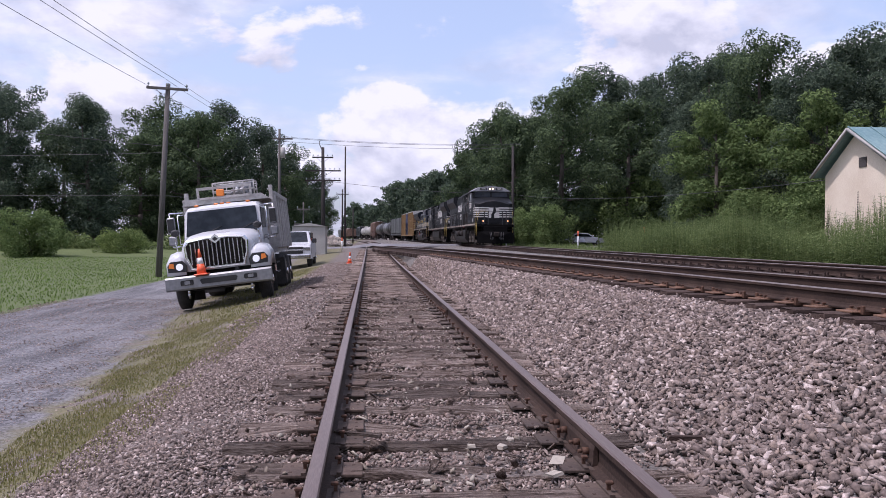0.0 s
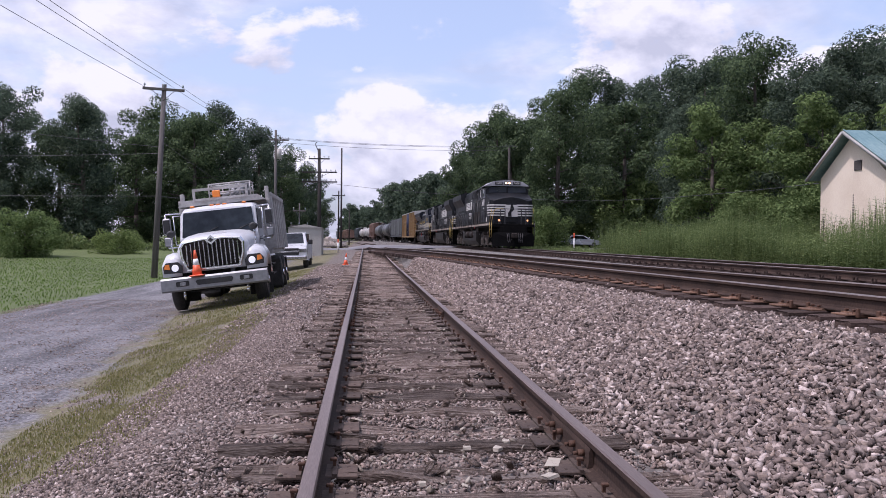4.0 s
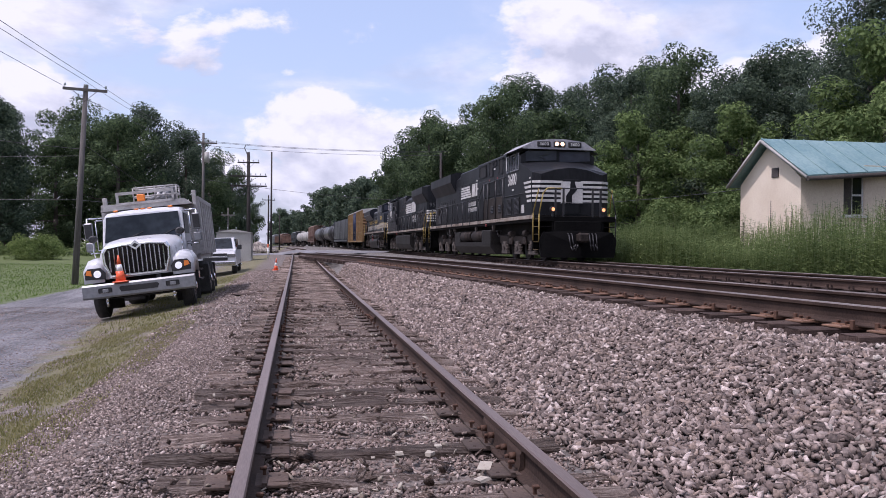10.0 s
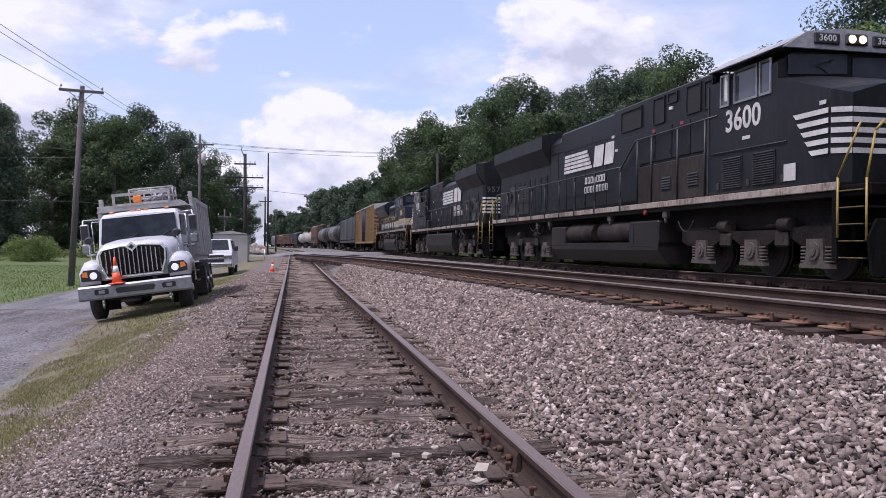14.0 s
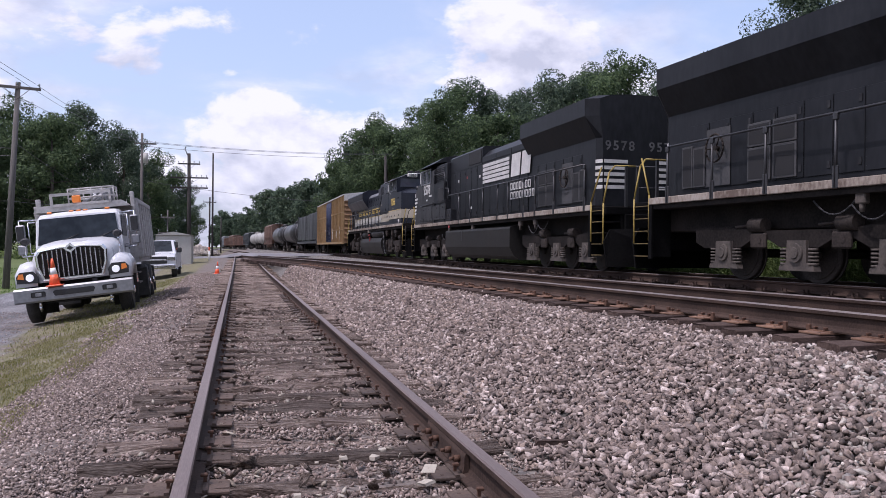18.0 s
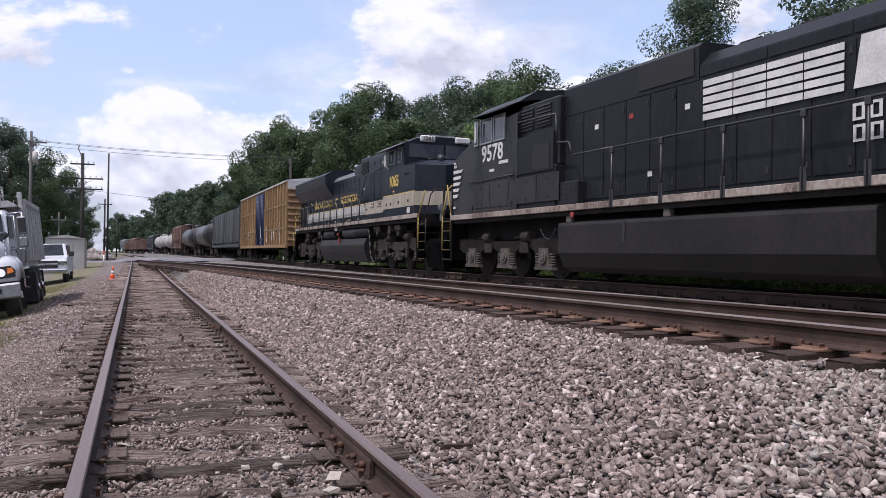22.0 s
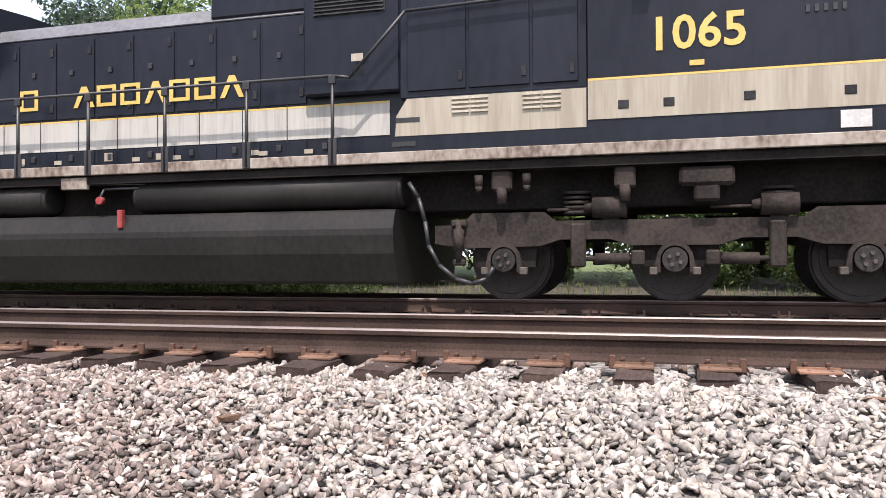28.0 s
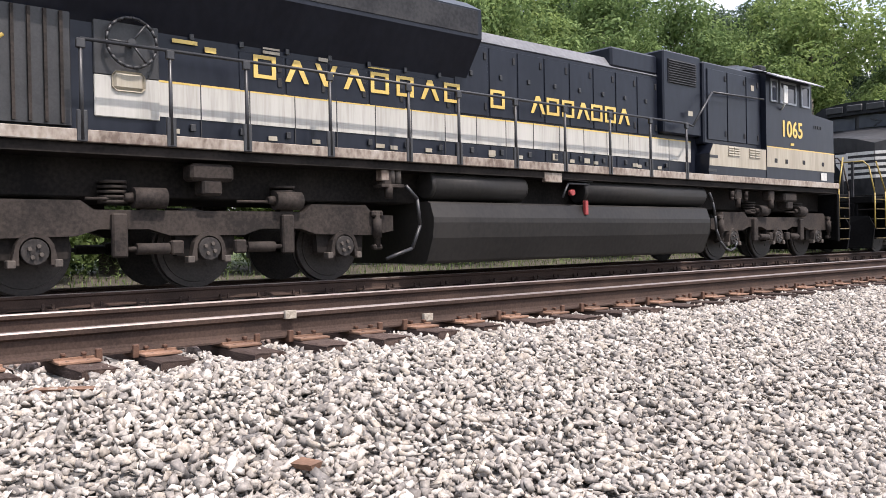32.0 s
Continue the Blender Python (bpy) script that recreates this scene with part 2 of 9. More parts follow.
M["white_mark"] = surface("worn_white_lettering", [(0.42, 0.41, 0.39), (0.58, 0.57, 0.55)], 0.55, 0, 2.5, 25, 0)
M["sill"] = surface("dusty_white_sill", [(0.10, 0.07, 0.053), (0.23, 0.19, 0.155), (0.32, 0.285, 0.245)], 0.7, 0, 1.6, 14, 0.1, 0.002, (1, 1, 0.6))
M["under"] = surface("grimy_underframe", [(0.010, 0.009, 0.0085), (0.026, 0.022, 0.020)], 0.8, 0.0, 1.5, 20, 0.2, 0.004)
# near-black, set well below the underframe tone
M["pilot"] = surface("deep_black_pilot", [(0.0035, 0.0035, 0.0038), (0.008, 0.0078, 0.0078)], 0.75, 0.0, 2, 20, 0.15, 0.003)
M["truck_steel"] = surface("dusty_truck_steel", [(0.017, 0.0142, 0.0128), (0.046, 0.037, 0.032)], 0.75, 0.0, 2.0, 25, 0.25, 0.004)
M["tank"] = surface("dusty_fuel_tank", [(0.0115, 0.0105, 0.0098), (0.0235, 0.0212, 0.0193)], 0.55, 0.0, 0.8, 14, 0.04, 0.003, (1, 1, 0.7))
M["wheel"] = surface("grimy_wheel_steel", [(0.018, 0.016, 0.015), (0.045, 0.039, 0.036)], 0.55, 0.2, 3, 30, 0.1, 0.002)
M["yellow"] = surface("yellow_handrail_paint", [(0.22, 0.155, 0.03), (0.34, 0.25, 0.055)], 0.5, 0, 4, 40, 0.05, 0.001)
M["worn_yellow"] = surface("worn_step_edge_paint", [(0.05, 0.033, 0.014), (0.19, 0.135, 0.04)], 0.65, 0, 9, 50, 0.1, 0.001)
M["mesh_screen"] = surface("dark_mesh_screen", [(0.006, 0.006, 0.007), (0.013, 0.013, 0.014)], 0.8, 0, 4, 120, 0.3, 0.002)
M["vent_grey"] = surface("faded_black_vent_frame", [(0.027, 0.027, 0.029), (0.054, 0.053, 0.054)], 0.65, 0, 2, 20, 0.1, 0.002)
M["faded_mark"] = surface("faded_grey_figures", [(0.06, 0.06, 0.062), (0.12, 0.12, 0.12)], 0.6, 0, 2.5, 25, 0)
M["rail_black"] = surface("black_handrail_paint", [(0.015, 0.015, 0.017), (0.03, 0.03, 0.032)], 0.45, 0, 4, 40, 0)
# roof grey raised so that it looks lit by the sun from above
M["grey_roof"] = surface("sunlit_grey_roof", [(0.22, 0.22, 0.24), (0.36, 0.36, 0.38)], 0.65, 0, 1.0, 12, 0.1, 0.003)
M["hood_roof"] = surface("greyed_navy_roof_edge", [(0.075, 0.077, 0.085), (0.14, 0.142, 0.152)], 0.6, 0, 1.0, 12, 0.1, 0.003)
# bluish base colour lifted to put the sky's reflection into the panes
M["glass"] = surface("dark_cab_glass", [(0.045, 0.048, 0.062), (0.07, 0.074, 0.092)], 0.07, 0, 0.5, 3, 0)
M["pedestal"] = surface("pale_dusty_pedestal", [(0.04, 0.033, 0.028), (0.085, 0.07, 0.059)], 0.8, 0, 3, 25, 0.2, 0.003)
M["old_plate"] = per_object(surface("dark_old_tie_plate", [(0.05, 0.034, 0.027), (0.10, 0.07, 0.055)], 0.85, 0.1, 6, 60, 0.3, 0.002), 0.25)
M["louver"] = surface("dark_louver_steel", [(0.02, 0.02, 0.022), (0.04, 0.04, 0.042)], 0.6, 0.2, 2, 20, 0.1, 0.002)
M["dusty_black"] = surface("dusty_black_lower_panel", [(0.018, 0.0155, 0.014), (0.044, 0.036, 0.031)], 0.7, 0, 0.9, 10, 0.08, 0.003, (1, 1, 0.4))
M["red"] = surface("red_enamel", [(0.2, 0.022, 0.022), (0.3, 0.045, 0.042)], 0.5, 0, 5, 40, 0)
M["box_orange"] = surface("faded_orange_boxcar_paint", [(0.120, 0.062, 0.028), (0.221, 0.123, 0.055)], 0.7, 0, 0.6, 9, 0.1, 0.004, (1, 1, 0.4))
M["box_yellow"] = surface("faded_ochre_boxcar_paint", [(0.185, 0.112, 0.046), (0.281, 0.184, 0.083)], 0.7, 0, 0.6, 9, 0.1, 0.004, (1, 1, 0.4))
M["box_blue"] = surface("blue_boxcar_door_paint", [(0.012, 0.02, 0.055), (0.035, 0.048, 0.10)], 0.6, 0, 0.8, 9, 0.1, 0.004)
M["car_roof"] = surface("galvanised_car_roof", [(0.42, 0.41, 0.39), (0.58, 0.57, 0.55)], 0.5, 0.3, 0.8, 9, 0.1, 0.004)
M["tank_black"] = surface("black_tank_car_paint", [(0.014, 0.014, 0.016), (0.035, 0.033, 0.033)], 0.4, 0, 0.5, 8, 0.05, 0.003, (1, 1, 0.4))
M["tank_white"] = surface("soiled_white_tank_paint", [(0.24, 0.23, 0.215), (0.40, 0.385, 0.36)], 0.5, 0, 0.6, 8, 0.05, 0.003, (1, 1, 0.3))
M["hopper_grey"] = surface("weathered_grey_hopper_paint", [(0.12, 0.13, 0.14), (0.22, 0.23, 0.24)], 0.65, 0, 0.5, 8, 0.08, 0.003, (1, 1, 0.4))
M["hopper_brown"] = surface("brown_gondola_paint", [(0.10, 0.055, 0.04), (0.18, 0.11, 0.085)], 0.75, 0, 0.5, 8, 0.08, 0.003, (1, 1, 0.4))
M["hopper_dark"] = surface("dark_green_grey_hopper_paint", [(0.022, 0.028, 0.032), (0.055, 0.06, 0.066)], 0.6, 0, 0.5, 8, 0.08, 0.003, (1, 1, 0.4))
M["sheeting"] = surface("black_plastic_sheeting", [(0.012, 0.013, 0.015), (0.045, 0.046, 0.05)], 0.38, 0, 1.4, 14, 0.4, 0.02, (1, 1, 0.3))
M["head_lamp"] = lamp_mat("lit_headlight", (1.0, 0.66, 0.40), 2.2)
M["ditch_lamp"] = lamp_mat("lit_ditch_light", (1.0, 0.42, 0.16), 1.0)
M["white_paint"] = surface("white_truck_paint", [(0.50, 0.51, 0.53), (0.60, 0.61, 0.63)], 0.3, 0, 1.0, 12, 0.02, 0.002)
M["bed_steel"] = surface("worn_white_dump_bed", [(0.30, 0.29, 0.28), (0.46, 0.45, 0.44)], 0.6, 0.0, 1.3, 14, 0.15, 0.004)
M["chrome"] = surface("bright_chrome", [(0.62, 0.63, 0.65), (0.74, 0.75, 0.77)], 0.15, 1.0, 1.0, 10, 0)
M["bumper"] = surface("grey_steel_bumper", [(0.20, 0.207, 0.22), (0.29, 0.297, 0.31)], 0.4, 0.5, 1.0, 12, 0.05, 0.002)
M["rubber"] = surface("dusty_tyre_rubber", [(0.018, 0.018, 0.018), (0.045, 0.042, 0.04)], 0.85, 0, 5, 40, 0.2, 0.004)
M["dark_plastic"] = surface("black_plastic", [(0.014, 0.014, 0.015), (0.026, 0.026, 0.028)], 0.5, 0, 5, 40, 0.05, 0.002)
M["windscreen"] = surface("tinted_windscreen", [(0.006, 0.009, 0.011), (0.022, 0.028, 0.033)], 0.06, 0, 1.6, 5, 0)
M["amber"] = lamp_mat("amber_lens", (0.7, 0.2, 0.03), 0.08)
M["lens"] = lamp_mat("lit_truck_headlight", (0.85, 0.88, 0.92), 0.35)
M["cone_orange"] = surface("orange_cone_plastic", [(0.75, 0.10, 0.03), (0.85, 0.16, 0.06)], 0.5, 0, 6, 40, 0.05, 0.002)
M["cone_white"] = surface("reflective_white_band", [(0.75, 0.75, 0.75), (0.85, 0.85, 0.85)], 0.4, 0, 6, 40, 0)
M["silver_car"] = surface("silver_car_paint", [(0.42, 0.45, 0.50), (0.52, 0.55, 0.60)], 0.25, 0.5, 1.0, 10, 0)
M["pole_wood"] = surface("weathered_pole_wood", [(0.07, 0.064, 0.06), (0.14, 0.13, 0.122)], 0.9, 0, 2.0, 20, 0.5, 0.01, (8, 8, 0.6))
M["pole_dark"] = surface("dark_creosoted_pole", [(0.022, 0.019, 0.018), (0.05, 0.043, 0.04)], 0.9, 0, 2.0, 20, 0.4, 0.01, (8, 8, 0.6))
M["wire"] = surface("dark_cable", [(0.05, 0.05, 0.055), (0.08, 0.08, 0.085)], 0.6, 0.2, 2, 20, 0)
M["insulator"] = surface("glass_insulator", [(0.25, 0.30, 0.30), (0.35, 0.40, 0.40)], 0.2, 0, 8, 40, 0)
M["stucco"] = surface("cream_painted_block", [(0.64, 0.54, 0.42), (0.75, 0.66, 0.53)], 0.85, 0, 0.8, 22, 0.25, 0.006)
M["green_metal"] = surface("weathered_green_metal_roof", [(0.13, 0.24, 0.25), (0.23, 0.34, 0.34)], 0.5, 0.2, 0.9, 12, 0.1, 0.004, (1, 0.4, 1))
M["trim_dark"] = surface("dark_wood_fascia", [(0.035, 0.03, 0.028), (0.08, 0.07, 0.065)], 0.8, 0, 3, 30, 0.2, 0.004)
M["frame_white"] = surface("peeling_white_frame", [(0.50, 0.49, 0.47), (0.68, 0.67, 0.65)], 0.6, 0, 4, 30, 0.1, 0.002)
M["dark_glass"] = surface("dark_window_glass", [(0.012, 0.014, 0.016), (0.02, 0.023, 0.026)], 0.08, 0, 0.6, 3, 0)
M["bungalow"] = surface("beige_metal_cabinet", [(0.32, 0.31, 0.29), (0.42, 0.41, 0.38)], 0.55, 0.1, 1.0, 12, 0.05, 0.002)
M["asphalt"] = surface("road_asphalt", [(0.14, 0.137, 0.147), (0.225, 0.221, 0.232)], 0.9, 0, 0.6, 45, 0.5, 0.008, world_space=True)
M["bark"] = surface("grey_brown_bark", [(0.05, 0.042, 0.035), (0.12, 0.10, 0.085)], 0.95, 0, 1.5, 14, 0.8, 0.03, (3, 3, 0.6))
M["chip"] = surface("pale_wood_chip", [(0.176, 0.144, 0.111), (0.368, 0.328, 0.271)], 0.85, 0, 20, 90, 0.2, 0.002, island=0.5)
# lifted and blued, putting some distance haze into the leaf colour
M["leaf_dark"] = leaf_mat("dark_green_leaves", (0.048, 0.074, 0.052), (0.112, 0.154, 0.098), 0.42)
M["leaf_mid"] = leaf_mat("green_leaves", (0.046, 0.074, 0.038), (0.108, 0.155, 0.072), 0.38)
M["leaf_light"] = leaf_mat("light_green_leaves", (0.085, 0.135, 0.045), (0.185, 0.255, 0.095), 0.42)
# brighter copy of the leaf colours, with sunlight put into the tone
M["leaf_sun"] = leaf_mat("sunlit_yellow_green_leaves", (0.10, 0.15, 0.045), (0.23, 0.30, 0.105), 0.5)
M["weed"] = leaf_mat("tall_weed_leaves", (0.095, 0.138, 0.048), (0.21, 0.27, 0.105), 0.4)
M["weed_dry"] = leaf_mat("dry_weed_heads", (0.10, 0.085, 0.04), (0.17, 0.14, 0.07), 0.2)
M["grass"] = leaf_mat("short_grass_blades", (0.15, 0.155, 0.05), (0.29, 0.265, 0.12), 0.35)
M["lawn"] = leaf_mat("lawn_blades", (0.08, 0.14, 0.03), (0.15, 0.24, 0.055), 0.35)


for key, level in (("windscreen", 0.3), ("under", 0.08), ("pilot", 0.05), ("black_paint", 0.2), ("faded_black", 0.25), ("blue_paint", 0.25), ("truck_steel", 0.15), ("tank", 0.25), ("dusty_black", 0.15), ("louver", 0.15), ("wheel", 0.25), ("tie_dark", 0.2), ("tie", 0.2), ("rail_side", 0.2)):
    matt(M[key], level)


# ---- mesh helpers
def link_mesh(name, bm, mat, parent=None, label="", smooth=False):
    me = bpy.data.meshes.new(name)
    bm.normal_update()
    bm.to_mesh(me)
    bm.free()
    for m in (mat if isinstance(mat, (list, tuple)) else [mat]):
        me.materials.append(m)
    if smooth:
        me.polygons.foreach_set("use_smooth", [True] * len(me.polygons))
    ob = new(name, me)
    if parent is not None:
        ob.parent = parent
    if label:
        ob["label"] = label
    return ob


def part(name, bm, mat, parent, label="", smooth=False):
    return link_mesh(name, bm, mat, parent, label, smooth)


def box(bm, x0, x1, y0, y1, z0, z1, bevel=0.0, mi=0, m=None):
    x0, x1, y0, y1, z0, z1 = min(x0, x1), max(x0, x1), min(y0, y1), max(y0, y1), min(z0, z1), max(z0, z1)
    vs = [bm.verts.new(Vector((x, y, z)) if m is None else m @ Vector((x, y, z))) for x in (x0, x1) for y in (y0, y1) for z in (z0, z1)]
    fs = [bm.faces.new([vs[i] for i in q]) for q in ((0, 1, 3, 2), (4, 6, 7, 5), (0, 4, 5, 1), (2, 3, 7, 6), (0, 2, 6, 4), (1, 5, 7, 3))]
    for f in fs:
        f.material_index = mi
    if bevel > 0:
        es = list({e for f in fs for e in f.edges})
        r = bmesh.ops.bevel(bm, geom=es, offset=bevel, segments=1, affect="EDGES", profile=0.5)
        for f in r["faces"]:
            f.material_index = mi
    return vs


def prism(bm, pts, axis, a0, a1, mi=0, m=None):
    """A straight body of the polygon pts in the two other axes, from a0 to a1 along axis (0, 1 or 2)."""
    def at(p, a):
        v = (a, p[0], p[1]) if axis == 0 else (p[0], a, p[1]) if axis == 1 else (p[0], p[1], a)
        return Vector(v) if m is None else m @ Vector(v)
    A = [bm.verts.new(at(p, a0)) for p in pts]
    B = [bm.verts.new(at(p, a1)) for p in pts]
    fs = [bm.faces.new(A), bm.faces.new(B[::-1])]
    n = len(pts)
    for i in range(n):
        fs.append(bm.faces.new([A[i], B[i], B[(i + 1) % n], A[(i + 1) % n]]))
    for f in fs:
        f.material_index = mi
    bmesh.ops.recalc_face_normals(bm, faces=fs)
    return fs


def tube(bm, p0, p1, r0, r1=None, n=8, mi=0, caps=True):
    p0, p1 = Vector(p0), Vector(p1)
    r1 = r0 if r1 is None else r1
    d = (p1 - p0).normalized()
    a = d.orthogonal().normalized()
    b = d.cross(a)
    A, B = [], []
    for i in range(n):
        w = 2 * math.pi * i / n
        k = a * math.cos(w) + b * math.sin(w)
        A.append(bm.verts.new(p0 + k * r0))
        B.append(bm.verts.new(p1 + k * r1))
    for i in range(n):
        f = bm.faces.new([A[i], A[(i + 1) % n], B[(i + 1) % n], B[i]])
        f.material_index = mi
        f.smooth = True
    if caps:
        bm.faces.new(A[::-1]).material_index = mi
        bm.faces.new(B).material_index = mi


def pipe(bm, pts, r, n=6, mi=0):
    for p, q in zip(pts, pts[1:]):
        tube(bm, p, q, r, r, n, mi)


def empty(name, m, label="", category="", group="", kind=""):
    ob = new(name)
    ob.empty_display_size = 0.2
    ob.matrix_basis = m
    return tagged(ob, label, category, group, kind)


def lettering(name, text, size, m, mat, parent, depth=0.006, spacing=1.0, label=""):
    cu = bpy.data.curves.new(name, "FONT")
    cu.body, cu.size, cu.extrude, cu.align_x, cu.align_y = text, size, depth, "CENTER", "CENTER"
    cu.space_character = spacing
    cu.resolution_u = 3
    cu.offset = size * 0.018
    tmp = bpy.data.objects.new(name, cu)
    scene.collection.objects.link(tmp)
    bpy.context.view_layer.update()
    me = bpy.data.meshes.new_from_object(tmp.evaluated_get(bpy.context.evaluated_depsgraph_get()))
    bpy.data.objects.remove(tmp)
    me.transform(m)
    me.materials.clear()
    me.materials.append(mat)
    ob = new(name, me)
    ob.parent = parent
    if label:
        ob["label"] = label
    return ob


def side_face(x, y, z, flip=1):
    """Frame for writing on a face that looks towards -x (flip 1)."""
    return Matrix(((0, 0, -1, x), (-1, 0, 0, y), (0, 1, 0, z), (0, 0, 0, 1)))


def front_face(x, y, z):
    """Frame for writing on a face that looks towards -y."""
    return Matrix(((1, 0, 0, x), (0, 0, -1, y), (0, 1, 0, z), (0, 0, 0, 1)))


# ---- plan of the tracks: near main line, far main line, siding
def smooth(a, b, x):
    k = min(1.0, max(0.0, (x - a) / (b - a)))
    return k * k * (3 - 2 * k)


FAR = ((-140, 20.8), (-80, 17.2), (-40, 14.45), (-20, 12.95), (-10, 12.05), (0, 11.18), (10, 10.52), (20, 10.12), (30, 9.95), (60, 9.67), (100, 9.35), (130, 8.6), (170, 6.6), (220, 3.2), (280, -2.0), (350, -9.5), (450, -23.0), (600, -47.0))


def far_x(y):
    i = 0
    while i < len(FAR) - 2 and y > FAR[i + 1][0]:
        i += 1
    p0, p1, p2, p3 = FAR[max(0, i - 1)], FAR[i], FAR[i + 1], FAR[min(len(FAR) - 1, i + 2)]
    h = p2[0] - p1[0]
    t = (y - p1[0]) / h
    m1 = (p2[1] - p0[1]) / (p2[0] - p0[0]) * h
    m2 = (p3[1] - p1[1]) / (p3[0] - p1[0]) * h
    return (2 * t ** 3 - 3 * t * t + 1) * p1[1] + (t ** 3 - 2 * t * t + t) * m1 + (-2 * t ** 3 + 3 * t * t) * p2[1] + (t ** 3 - t * t) * m2


def near_x(y):
    if y < 55:
        return 6.047 - 0.0768 * y
    if y < 110:
        k = (y - 55) / 55
        return 1.823 - 0.0768 * 55 * (k - 0.62 * k * k) * 0.6
    return near_x(109.99) + (far_x(y) - far_x(110)) * 1.0


def siding_x(y):
    return 0.509


def near_z(y):
    return 0.60 - 0.28 * smooth(25, 85, y)


def far_z(y):
    return 0.547


def siding_z(y):
    return 0.30 * smooth(30, 85, y)


ROAD_L = -8.9


def road_r(y):
    return -2.45 - 0.103 * max(-6, min(y, 24)) - 0.01 * max(0, y - 24)


def ground_z(x, y):
    n, f = near_x(y), far_x(y)
    base = siding_z(y) - 0.215
    s0, s1 = 1.75, max(2.05, n - 1.85)
    top = near_z(y) - 0.268 - 0.037 * smooth(-1, 5, y)
    rr = road_r(y)
    if x < -1.25:
        low = -0.78 + 0.75 * smooth(40, 80, y)
        if x > rr:
            k = (x + 1.25) / (rr + 1.25)
            return base + (low - base) * (k * 0.8 + 0.2 * smooth(0, 1, k))
        if x > ROAD_L:
            return low + 0.06 * math.sin(math.pi * (x - rr) / (ROAD_L - rr))
        return low - 0.08 + 0.004 * min(60, ROAD_L - x)
    if x < s0:
        return base
    if x < s1:
        k = (x - s0) / (s1 - s0)
        return base + (top - base) * (0.75 * k + 0.25 * smooth(0, 1, k))
    fl = far_z(y) - 0.215
    if x < f - 1.8:
        mid = 0.5 * (n + f)
        if x < mid - 0.8:
            return top
        return top + (fl - top) * smooth(mid - 0.8, f - 1.8, x)
    if x < f + 1.8:
        return fl
    return fl + (0.05 - fl) * smooth(f + 1.8, f + 3.2, x) + 0.02 * max(0, min(60, x - f - 4))


def make_ground():
    xs = [-1500, -700, -350, -180, -110, -70, -45, -30, -22, -17, -14, -12, -10.5, -9.4, -8.9, -8.4, -7.5, -6.5]
    xs += list(np.arange(-6.0, 16.01, 0.25)) + [17, 18, 19, 20, 22, 25, 30, 38, 50, 70, 110, 180, 350, 700, 1500]
    ys = [-1500, -700, -350, -200, -120, -80, -60, -45, -36, -30] + list(np.arange(-26, 40.01, 0.5)) + list(np.arange(41, 90, 1.5)) + [92, 96, 102, 110, 120, 135, 150, 170, 200, 240, 300, 400, 550, 800, 1200, 2000]
    bm = bmesh.new()
    g = []
    for y in ys:
        row = []
        for x in xs:
            z = ground_z(x, y)
            if -40 < y < 90 and -9 < x < 30:
                z += 0.018 * noise.noise(Vector((x * 1.1, y * 1.1, 0))) + 0.010 * noise.noise(Vector((x * 3, y * 3, 4)))
            if y > 95:
                z += 0.2 * smooth(95, 200, y)
            row.append(bm.verts.new((x, y, z)))
        g.append(row)
    for j in range(len(ys) - 1):
        for i in range(len(xs) - 1):
            f = bm.faces.new((g[j][i], g[j][i + 1], g[j + 1][i + 1], g[j + 1][i]))
            f.smooth = True
    ob = link_mesh("ground", bm, ground_material())
    return tagged(ob, "gravel trackbed with road, grass verge and ballast shoulder", "ground", kind="structure")


